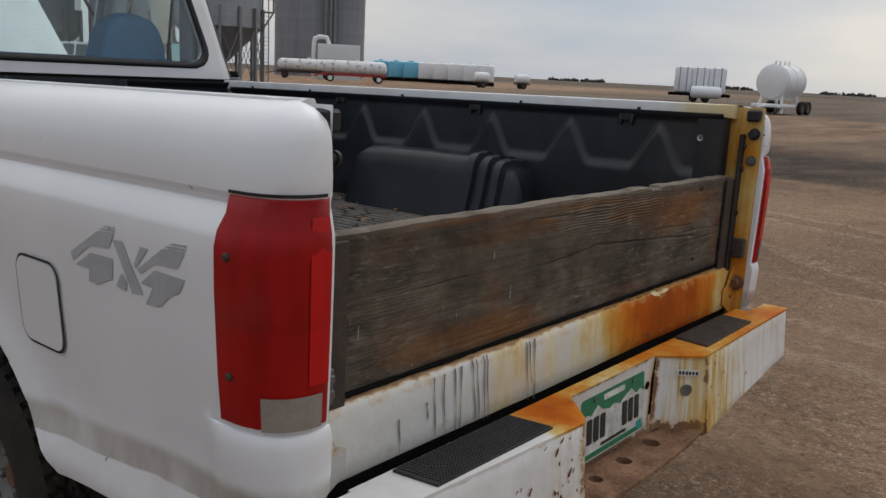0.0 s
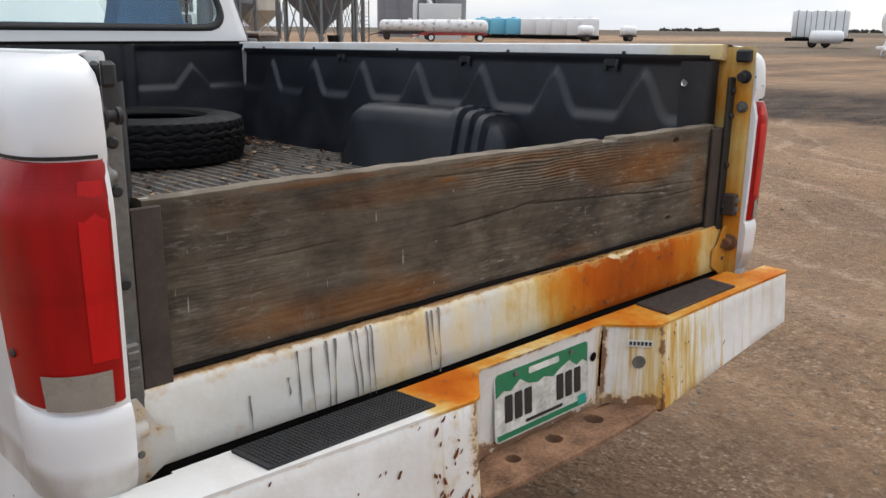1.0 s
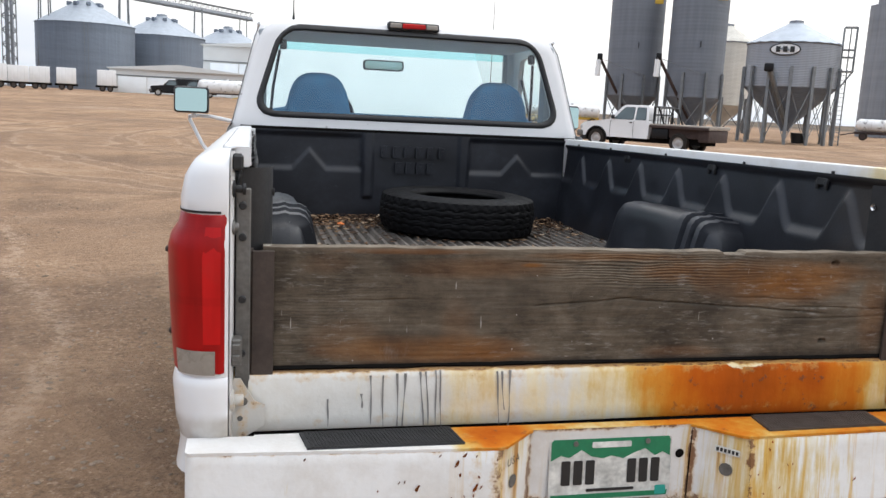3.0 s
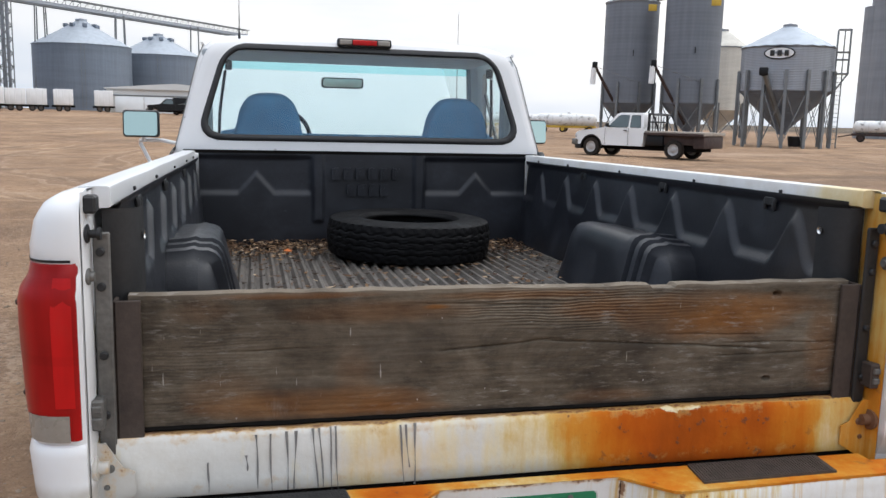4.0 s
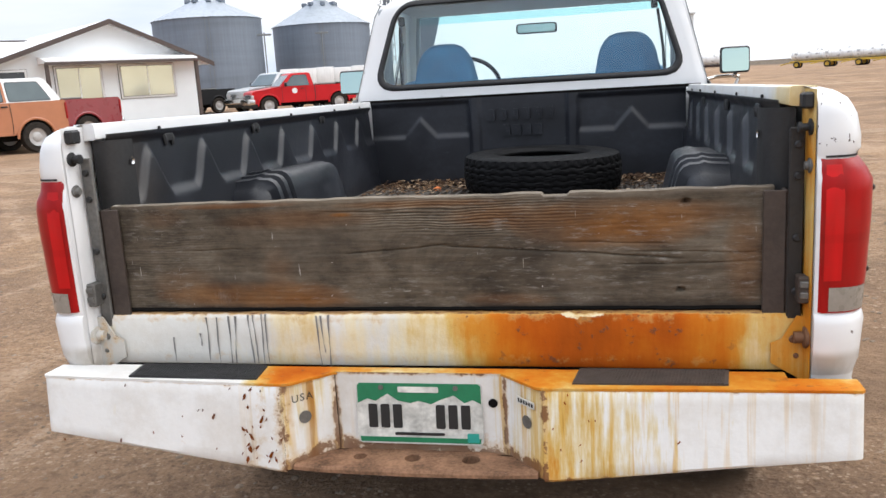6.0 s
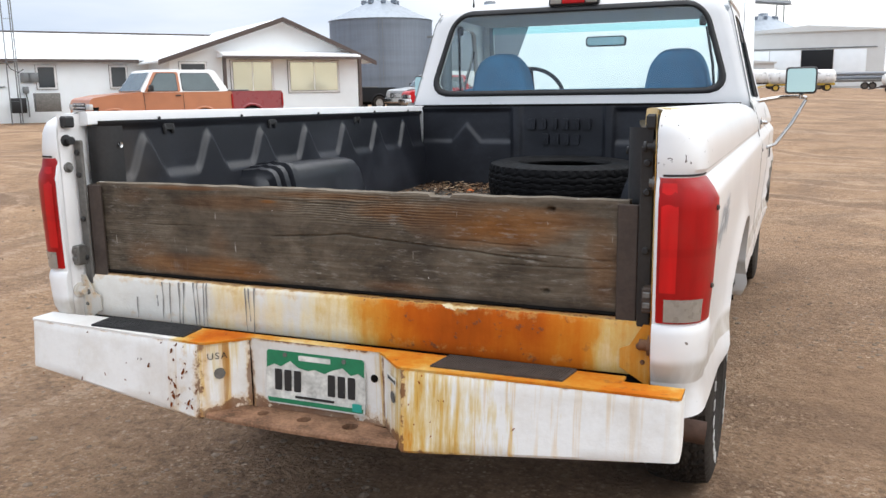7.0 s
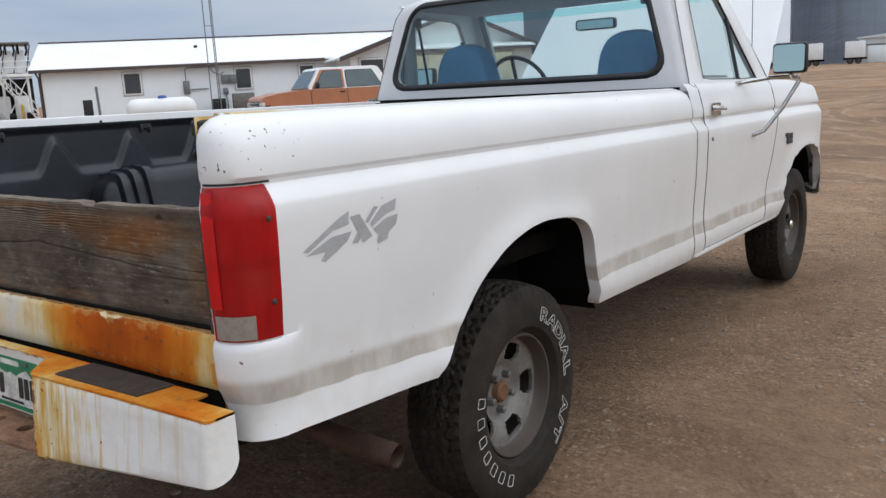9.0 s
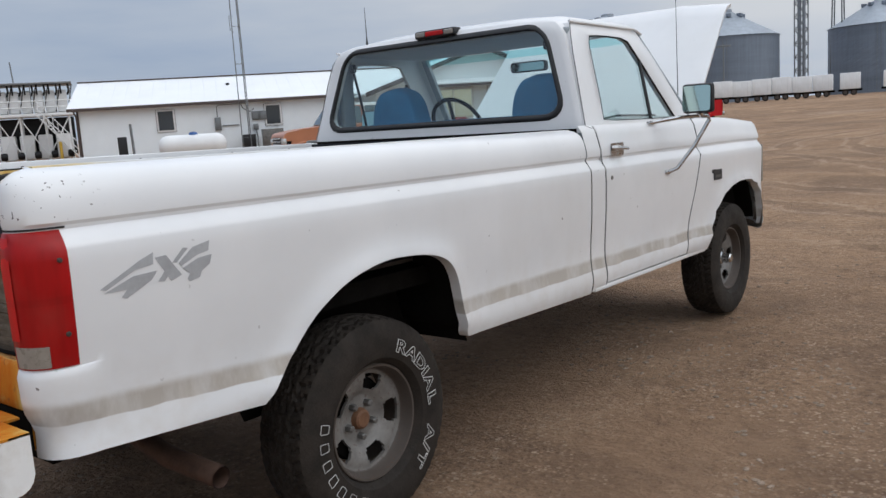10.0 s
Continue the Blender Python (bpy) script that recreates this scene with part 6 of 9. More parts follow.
for s, x in ((1, 0.25), (1, -0.35)):
    g = Geo().tube([(x, 3.94, 1.385), (x + 0.16, 3.945, 1.408), (x + 0.42, 3.94, 1.398)], 0.007, 6)
    body("wiper", g, BLACK, ws)

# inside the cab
# near-black floor: the shade inside the cab is put into its colour
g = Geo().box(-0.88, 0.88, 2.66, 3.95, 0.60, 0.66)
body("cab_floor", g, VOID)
seat = body("bench_seat", Geo().box(-0.70, 0.74, 2.82, 3.35, 0.85, 1.08, 0.05), BLUE, None, "blue cloth bench seat")
g = Geo()
NXS = 146
rows = []
for j in range(15):
    v = j / 14
    row = []
    for i in range(NXS + 1):
        x = -0.72 + 1.46 * i / NXS
        hump = 0.0
        for mid, out in ((-0.475, -1), (0.535, 1)):
            e = x - mid
            hump = max(hump, max(0.0, 1 - (abs(e) / 0.168) ** 3.2) ** 0.5, 0.26 * smooth01(1 - abs(e) / 0.30) * (1 if e * out > 0 else 0))
        top = 1.422 + 0.208 * min(1, hump)
        z = 1.02 + (top - 1.02) * math.sin(v * math.pi / 2)
        back = 2.86 - 0.10 * (z - 1.0)
        row.append((x, back - 0.0 + 0.05 * (v ** 6), z))
    rows.append(row)
g.grid(rows)
rows2 = [[(x, y + 0.16 - 0.06 * (j / 14), z) for x, y, z in r] for j, r in enumerate(rows)]
g.grid(rows2)
g.grid([rows[-1], [(x, (a[1] + y) / 2, z + 0.012) for (x, y, z), a in zip(rows2[-1], rows[-1])], rows2[-1]])
body("seat_back", g, BLUE, seat, "blue cloth seat back with two raised headrests", 60)
g = Geo().box(-0.86, 0.86, 3.66, 3.98, 1.05, 1.345, 0.04)
dash = body("dashboard", g, TRIM_GREY)
g = Geo()
R = Matrix.Translation((-0.42, 3.38, 1.40)) @ Matrix.Rotation(radians(-62), 4, "X")
bm = bmesh.new()
g.tube([R @ Vector((0.19 * math.cos(k * math.tau / 32), 0.19 * math.sin(k * math.tau / 32), 0)) for k in range(33)], 0.013, 8, False)
for a in (20, 160, 270):
    g.tube([R @ Vector((0, 0, -0.03)), R @ Vector((0.18 * math.cos(radians(a)), 0.18 * math.sin(radians(a)), 0))], 0.012, 6)
g.tube([R @ Vector((0, 0, -0.02)), R @ Vector((0, 0, -0.3))], 0.03, 8)
bm.free()
body("steering_wheel", g, BLACK, dash, "dark steering wheel")
g = Geo().prism(rounded(0.258, 0.064, 0.02, 4), lambda u, v, w: (-0.015 + u, 3.60 + w, 1.742 + v), 0.03)
mir = body("rear_view_mirror", g, BLACK, ws, "small rear view mirror")
g = Geo().add([(-0.015 + u, 3.598 - 0.02 * v, 1.742 + v) for u, v in rounded(0.238, 0.048, 0.014, 4)], [tuple(range(20))])
body("mirror_glass", g, MIRROR, mir)

# raised hood, cowl and engine bay
g = Geo()
rows = []
for k in range(13):
    t = k / 12
    y, z = 4.06 + 0.74 * t, 1.375 + 0.77 * t
    w = 0.87 - 0.05 * t
    nrm = (-0.72, 0.69)
    row = []
    for i in range(-10, 11):
        u = i / 10
        crown = 0.030 * (1 - u ** 4) + 0.012 * math.exp(-((abs(u) - 0.62) / 0.06) ** 2) - 0.05 * smooth01((t - 0.90) / 0.1)
        row.append((u * w, y + nrm[0] * crown, z + nrm[1] * crown))
    rows.append(row)
g.grid(rows)
low_rows = [[(x * 0.99, y + 0.02, z - 0.02) for x, y, z in r] for r in rows]
g.grid(low_rows)
for a, b in ((rows[0], low_rows[0]), (rows[-1], low_rows[-1]), ([r[0] for r in rows], [r[0] for r in low_rows]), ([r[-1] for r in rows], [r[-1] for r in low_rows])):
    g.grid([a, b])
hood = body("hood", g, WHITE, None, "raised white hood", 40)
for s in (1, -1):
    body("hood_hinge", Geo().tube([(s * 0.72, 3.99, 1.30), (s * 0.72, 4.12, 1.40), (s * 0.72, 4.30, 1.58)], 0.014, 6), BLACK, hood)
g = Geo().grid([[(x, y, z) for x in (-0.90, -0.5, 0, 0.5, 0.90)] for y, z in ((3.90, 1.355), (3.98, 1.362), (4.05, 1.345), (4.06, 1.10))])
body("cowl", g, WHITE)
# solid block for the bay, its shade given by the near-black colour
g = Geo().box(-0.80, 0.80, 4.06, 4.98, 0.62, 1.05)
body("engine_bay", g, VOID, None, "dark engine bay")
g = Geo().box(-0.86, 0.86, 4.99, 5.05, 0.72, 1.20, 0.02)
body("grille", g, BLACK)
g = Geo()
rows = []
for i in range(-14, 15):
    x = i / 14
    y = 5.16 - 0.25 * abs(x) ** 6
    rows.append([(x * 0.985, y - 0.05, 0.80), (x * 0.99, y, 0.79), (x * 0.99, y + 0.015, 0.72), (x * 0.985, y, 0.60), (x * 0.98, y - 0.05, 0.59)])
g.grid(rows)
body("front_bumper", g, BUMPER_CHROME, None, "dull bent chrome front bumper")
# whip aerials
for x, y, z0, z1 in ((0.80, 3.98, 1.34, 2.25), (-0.62, 2.80, 1.90, 2.12)):
    g = Geo().tube([(x, y, z0), (x, y, z0 + 0.05), (x, y, z1)], [0.008, 0.003, 0.0012], 6)
    body("aerial", g, BLACK)

# ---- running gear ----
g = Geo()
for s in (1, -1):
    g.box(s * 0.36, s * 0.45, -0.02, 4.9, 0.50, 0.64)
g.box(-0.45, 0.45, 0.2, 0.3, 0.5, 0.6).box(-0.45, 0.45, 2.2, 2.3, 0.5, 0.6)
body("chassis_rail", g, VOID)
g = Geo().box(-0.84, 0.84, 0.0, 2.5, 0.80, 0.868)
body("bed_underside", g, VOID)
# liners and fillers are near-black: the wheel wells' shade is in the colour
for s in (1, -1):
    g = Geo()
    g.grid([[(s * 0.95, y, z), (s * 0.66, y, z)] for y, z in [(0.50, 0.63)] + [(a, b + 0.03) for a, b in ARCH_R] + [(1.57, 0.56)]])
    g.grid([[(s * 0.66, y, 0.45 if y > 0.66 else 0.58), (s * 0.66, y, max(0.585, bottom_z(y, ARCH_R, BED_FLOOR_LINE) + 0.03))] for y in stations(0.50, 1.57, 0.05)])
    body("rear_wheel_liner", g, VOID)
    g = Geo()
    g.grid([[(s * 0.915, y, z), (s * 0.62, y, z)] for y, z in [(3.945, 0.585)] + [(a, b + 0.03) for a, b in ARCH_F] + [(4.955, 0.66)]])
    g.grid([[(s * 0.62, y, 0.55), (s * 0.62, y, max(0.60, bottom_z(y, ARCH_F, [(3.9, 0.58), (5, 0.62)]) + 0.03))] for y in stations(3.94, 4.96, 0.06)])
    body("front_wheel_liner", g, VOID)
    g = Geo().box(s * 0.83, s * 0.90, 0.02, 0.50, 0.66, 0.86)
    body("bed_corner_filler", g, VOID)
    g = Geo().tube([(s * 0.5, 0.55, 0.55), (s * 0.5, 1.06, 0.44), (s * 0.5, 1.75, 0.52)], 0.03, 6)
    body("leaf_spring", g, VOID)
    g = Geo().tube([(s * 0.62, 1.50, 0.40), (s * 0.58, 1.35, 0.85)], 0.032, 8)
    body("shock_absorber", g, STEEL)
g = Geo().tube([(-0.66, 1.06, 0.365), (-0.1, 1.06, 0.365), (0.0, 1.06, 0.37), (0.1, 1.06, 0.365), (0.66, 1.06, 0.365)], [0.045, 0.045, 0.15, 0.045, 0.045], 12)
part("rear_axle", g, VOID, truck)
g = Geo().tube([(-0.66, 4.50, 0.38), (0.66, 4.50, 0.38)], 0.045, 10)
part("front_axle", g, VOID, truck)
g = Geo()
g.tube([(0.30, 1.9, 0.42), (0.34, 0.62, 0.46), (0.48, 0.41, 0.465), (0.74, 0.37, 0.455), (0.96, 0.385, 0.435)], 0.033, 14, False)
g.tube([(0.30, 1.9, 0.42), (0.34, 0.62, 0.46), (0.48, 0.41, 0.465), (0.74, 0.37, 0.455), (0.96, 0.385, 0.435)], 0.030, 14, False)
part("exhaust_pipe", g, EXHAUST, truck, "rust-brown exhaust tailpipe")

TR = 0.366


def tyre_geo(n=216, worn=1.0):
    """A tyre round the x axis at the origin, its outer face at +x."""
    g = Geo()
    prof = [(-0.085, 0.205), (-0.112, 0.225), (-0.120, 0.262), (-0.118, 0.305), (-0.108, 0.338), (-0.100, 0.352)]
    tread = [-0.094 + 0.188 * k / 30 for k in range(31)]
    rows = []
    for k in range(n):
        a = k * math.tau / n
        row = []
        for x, r in prof:
            lug = 0.0028 if (r > 0.33 and (k % 4) < 2) else 0.0
            row.append((x, r + lug))
        for j, x in enumerate(tread):
            r = TR - 0.010 * (abs(x) / 0.094) ** 2.2
            zig = 0.010 * math.sin(k * math.tau / 6)
            groove = any(abs(x - gx - zig * 0.5) < 0.0045 for gx in (-0.054, -0.018, 0.018, 0.054))
            cross = abs(x) > 0.058 and (k + (j // 4)) % 4 == 0 or (abs(x) < 0.05 and (k * 2 + j) % 8 == 0)
            row.append((x, r - (0.009 * worn if groove or cross else 0)))
        for x, r in reversed(prof):
            lug = 0.0028 if (r > 0.33 and (k % 4) < 2) else 0.0
            row.append((-x, r + lug))
        rows.append([(x * 0.97, r * 1.016 * math.cos(a), r * 1.016 * math.sin(a)) for x, r in row])
    g.grid(rows, close_v=True)
    return g


def rim_geo():
    """Styled steel wheel with five window slots, dished, its face towards +x."""
    n = 120
    radial = [(0.207, 0.080), (0.203, 0.087), (0.196, 0.086), (0.192, 0.074), (0.188, 0.052), (0.181, 0.040), (0.172, 0.037), (0.166, 0.038), (0.150, 0.038), (0.134, 0.035), (0.118, 0.029), (0.108, 0.024), (0.098, 0.017), (0.090, 0.008), (0.080, 0.004), (0.060, 0.004), (0.040, 0.005)]
    bm = bmesh.new()
    grid = []
    for k in range(n):
        a = k * math.tau / n
        col = []
        for r, x in radial:
            col.append(bm.verts.new((x, r * math.cos(a), r * math.sin(a))))
        grid.append(col)
    for k in range(n):
        for j in range(len(radial) - 1):
            q = (grid[k][j], grid[k][j + 1], grid[(k + 1) % n][j + 1], grid[(k + 1) % n][j])
            r = radial[j][0]
            off = abs(((k + 0.5) % 24) - 12)
            if 0.112 < r < 0.168 and off < (6.1 if 0.130 < r < 0.160 else 5.1):
                continue
            bm.faces.new(q)
    edge = [e for e in bm.edges if len(e.link_faces) == 1 and all(0.104 < math.hypot(v.co.y, v.co.z) < 0.170 for v in e.verts)]
    ret = bmesh.ops.extrude_edge_only(bm, edges=edge)
    for v in ret["geom"]:
        if isinstance(v, bmesh.types.BMVert):
            v.co.x -= 0.012
    g = Geo().take(bm)
    g.lathe([(0.205, 0.078), (0.20, 0.0), (0.20, -0.085), (0.210, -0.095)], (0, 0, 0), "x", 60)
    return g


tyre_me = tyre_geo().mesh("tyre", 0, 30)
tyre_me.materials.append(TYRE)
rim_me = rim_geo().mesh("rim", 0, 35)
rim_me.materials.append(WHEEL)
drum_me = Geo().lathe([(0.0, -0.004), (0.14, -0.004), (0.15, -0.016), (0.15, -0.06), (0.0, -0.06)], (0, 0, 0), "x", 36).mesh("brake_drum")
drum_me.materials.append(VOID)
nut_me = Geo().lathe([(0.0, 0.032), (0.008, 0.032), (0.0125, 0.028), (0.014, 0.003)], (0, 0, 0), "x", 6).mesh("lug_nut", 0, 0)
nut_me.materials.append(STEEL)
hub_me = Geo().lathe([(0.0, 0.030), (0.026, 0.030), (0.034, 0.024), (0.041, 0.002)], (0, 0, 0), "x", 28).mesh("hub_cap")
hub_me.materials.append(HUB)
lock_me = Geo().lathe([(0.0, 0.098), (0.022, 0.098), (0.030, 0.090), (0.032, 0.040), (0.042, 0.034), (0.046, 0.003)], (0, 0, 0), "x", 28).mesh("locking_hub")
lock_me.materials.append(CHROME)


def arc_letter(me, angle, radius, x):
    """Lays a letter's mesh on the sidewall, its foot towards the hub."""
    a = radians(angle)
    for w in me.vertices:
        u, v = w.co.x, w.co.y
        r, t = radius + v, a + u / radius
        w.co = Vector((x + w.co.z, r * math.sin(t), r * math.cos(t)))
    return me


SLOT_TURN = 34
for s, y, z, front in ((1, 1.060, 0.368, False), (-1, 1.060, 0.368, False), (1, 4.505, 0.366, True), (-1, 4.505, 0.366, True)):
    m = Matrix.Translation((s * (0.823 if front else 0.835), y, z)) @ Matrix.Rotation(0 if s > 0 else math.pi, 4, "Z") @ Matrix.Rotation(radians(SLOT_TURN if not front else 40), 4, "X")
    tyre = part("wheel", tyre_me, None, truck, "dusty all-terrain tyre on a dull grey slotted wheel")
    tyre.matrix_local = m
    rim = part("rim", rim_me, None, tyre)
    part("brake_drum", drum_me, None, tyre)
    part("locking_hub" if front else "hub_cap", lock_me if front else hub_me, None, rim, "rusted hub cap" if not front else "chromed locking hub")
    for k in range(5):
        nut = part("lug_nut", nut_me, None, rim)
        nut.matrix_local = Matrix.Rotation(k * math.tau / 5 + 0.3, 4, "X") @ Matrix.Translation((0, 0.062, 0))
    if s > 0 and not front:
        # raised outline letters; the maker's word is left as plain bars
        spot = 21.0
        for ch in "RADIAL A/T":
            wch = {"I": 6.5, " ": 15.0, "/": 8.0}.get(ch, 13.2)
            if ch != " ":
                me = letters(ch, 0.060, 0.0, 0.0014, 0.002)
                me.transform(Matrix.Diagonal((1.45, 1.0, 1.0, 1.0)))
                me = arc_letter(me, 0, 0.272, 0.1170)
                me.materials.append(RAISED)
                lt = part("raised_letter", me, RAISED, tyre)
                lt.matrix_local = Matrix.Rotation(radians(-(spot + wch / 2) - SLOT_TURN), 4, "X")
            spot += wch
        for k in range(7):
            g = Geo()
            bar = rounded(0.030, 0.036, 0.004, 2)
            g.tube([(0.1170, (0.272 + v) * math.sin(u / 0.272), (0.272 + v) * math.cos(u / 0.272)) for u, v in bar + bar[:1]], 0.0012, 5, False)
            b = part("raised_bar", g, RAISED, tyre)
            b.matrix_local = Matrix.Rotation(radians(-(206 + 13.0 * k) - SLOT_TURN), 4, "X")

# spare tyre lying in the bed
spare = thing("spare_tyre", "worn black spare tyre lying flat in the truck bed", "tyre", "", Matrix.Translation((0.125, 2.03, FLOOR + 0.010 + 0.098 - RAKE * 2.03)) @ Matrix.Rotation(radians(90.9), 4, "Y"))
sp_me = tyre_geo(192, 0.6).mesh("spare_carcass", 0, 30)
sp_me.transform(Matrix.Diagonal((0.77, 0.985, 0.985, 1)))
sp_me.materials.append(TYRE_OLD)
part("carcass", sp_me, None, spare)
g = Geo().lathe([(0.205, -0.069), (0.235, -0.05), (0.25, 0.0), (0.235, 0.05), (0.205, 0.069)], (0, 0, 0), "x", 60)
part("inner_liner", g, TYRE_OLD, spare)

# ---- the yard round the truck ----
def spot(az, d, turn=0.0, lift=0.0):
    """A pose on the ground at a bearing (degrees right of the truck's heading) and distance; its -y side faces the truck, then turned."""
    x, y = d * math.sin(radians(az)), -1.6 + d * math.cos(radians(az))
    return pose(x, y, ground_z(x, y) + lift, 0, 0, -az + turn)


GALV = corrugated("weathered_galvanised_sheet", (0.30, 0.32, 0.35), 0.11, 0.5, 0.5)
GALV_DARK = corrugated("dark_galvanised_bin_sheet", (0.195, 0.23, 0.28), 0.12, 0.55, 0.4)
GALV_ROOF = plain("pale_galvanised_roof", (0.36, 0.40, 0.45), 0.5, 0.4, 0.15, 1.5, 0.05)
SILO_GREY = corrugated("dull_dark_silo_sheet", (0.185, 0.20, 0.225), 0.30, 0.6, 0.35, 0.09)
CREAM = corrugated("cream_painted_sheet", (0.62, 0.59, 0.52), 0.12, 0.6, 0.0)
CONCRETE = corrugated("dull_silo_sheet", (0.25, 0.26, 0.28), 0.2, 0.6, 0.3, 0.12)
FRAME = plain("galvanised_frame_steel", (0.20, 0.21, 0.215), 0.5, 0.6, 0.2, 3, 0.1)
WALL_WHITE = plain("white_sheet_wall", (0.80, 0.84, 0.86), 0.6, 0, 0.06, 0.8, 0.1)
SHED = plain("pale_grey_sheet_wall", (0.60, 0.61, 0.60), 0.6, 0, 0.06, 0.5, 0.1)
ROOF_WHITE = plain("white_metal_roof", (0.82, 0.83, 0.84), 0.55, 0, 0.05, 0.6, 0.05)
BROWN = plain("brown_fascia", (0.075, 0.055, 0.048), 0.6, 0, 0.15, 3, 0.1)
WINDOW_DARK = plain("dark_window_pane", (0.035, 0.042, 0.05), 0.08, 0, 0.2, 0.7, 0)
WINDOW_SKY = plain("sky_mirroring_window_pane", (0.62, 0.60, 0.46), 0.05, 0.55, 0.08, 0.5, 0)
WHITE_FAR = plain("white_enamel", (0.74, 0.745, 0.74), 0.45, 0, 0.08, 1.2, 0.05)
WHITE_POLY = plain("white_poly_tank", (0.76, 0.765, 0.76), 0.5, 0, 0.08, 1.0, 0.05)
BLUE_POLY = plain("sky_blue_poly_tank", (0.16, 0.47, 0.62), 0.5, 0, 0.1, 1.0, 0.05)
RED_CAR = plain("red_car_paint", (0.48, 0.008, 0.012), 0.4, 0, 0.1, 2, 0.02, None, 90, 0.25)
MAROON = plain("dark_red_car_paint", (0.22, 0.018, 0.025), 0.3, 0, 0.1, 2, 0.02, 0.5)
ORANGE_CAR = plain("faded_orange_car_paint", (0.40, 0.145, 0.06), 0.45, 0, 0.12, 2, 0.02, 0.3)
SILVER_CAR = plain("silver_car_paint", (0.42, 0.43, 0.44), 0.35, 0.4, 0.1, 2, 0.02, 0.4)
BLACK_FAR = plain("black_paint_and_dark_openings", (0.008, 0.008, 0.009), 0.45, 0, 0.1, 2, 0.02, None, 90, 0.25)
YELLOW = plain("yellow_implement_paint", (0.52, 0.34, 0.04), 0.6, 0, 0.2, 2, 0.1)
RED_IRON = plain("red_implement_paint", (0.36, 0.03, 0.025), 0.6, 0, 0.2, 2, 0.1)
BED_WOOD = plain("grey_deck_plank", (0.30, 0.26, 0.22), 0.85, 0, 0.25, 4, 0.2)
RUSTY_DARK = plain("dark_rusty_frame", (0.055, 0.035, 0.03), 0.8, 0.2, 0.35, 4, 0.2)
RIM_FAR = plain("bright_wheel_steel", (0.42, 0.41, 0.40), 0.45, 0.4, 0.2, 6, 0.1)
HEADLAMP = plain("clear_headlamp", (0.55, 0.56, 0.56), 0.2, 0.3, 0.1, 6, 0.05)
CAR_GLASS = plain("dark_car_glass", (0.085, 0.115, 0.125), 0.06, 0, 0.2, 1.5, 0)
LEAVES = plain("bare_far_trees", (0.055, 0.05, 0.042), 0.95, 0, 0.3, 0.3, 0)


def far_wheel(parent, x, y, r=0.40, w=0.25, rim_mat=None):
    g = Geo().lathe([(r * 0.6, -w / 2), (r * 0.94, -w / 2), (r, -w * 0.38), (r, w * 0.38), (r * 0.94, w / 2), (r * 0.6, w / 2)], (x, y, r), "y", 28, True)
    t = part("tyre", g, TYRE, parent)
    g = Geo().lathe([(0.0, -w * 0.36), (r * 0.22, -w * 0.40), (r * 0.34, -w * 0.30), (r * 0.56, -w * 0.36), (r * 0.62, -w * 0.5), (r * 0.62, w * 0.5), (r * 0.56, w * 0.36), (r * 0.34, w * 0.30), (r * 0.22, w * 0.40), (0.0, w * 0.36)], (x, y, r), "y", 24)
    part("rim", g, rim_mat or WHEEL, t)


def arch_line(x0, x1, z, centres, r):
    """The lower edge of a body side from x0 to x1 with round arches cut out."""
    out = [(x0, z)]
    for c in centres:
        for k in range(11):
            a = math.pi * (1 - k / 10)
            out.append((c + r * math.cos(a), max(z, 0.40 + r * math.sin(a))))
    out.append((x1, z))
    return out


def eased(pts, r, n=4):
    """A polygon with its corners rounded."""
    out = []
    for k, p in enumerate(pts):
        q0, q1, p = Vector(pts[k - 1]), Vector(pts[(k + 1) % len(pts)]), Vector(p)
        a0, a1 = p + (q0 - p).normalized() * r, p + (q1 - p).normalized() * r
        for j in range(n + 1):
            t = j / n
            out.append(tuple(a0 * (1 - t) ** 2 + p * 2 * t * (1 - t) + a1 * t * t))
    return out


# belt height, windscreen foot and top, cab back at top and foot, all from the front axle but the first
SHAPES = {"pickup": (0.67, 0.56, 1.20, 2.12, 2.24), "flatbed": (0.665, 0.58, 1.22, 2.43, 2.55), "wagon": (0.69, 0.78, 1.22, 3.12, 3.48)}


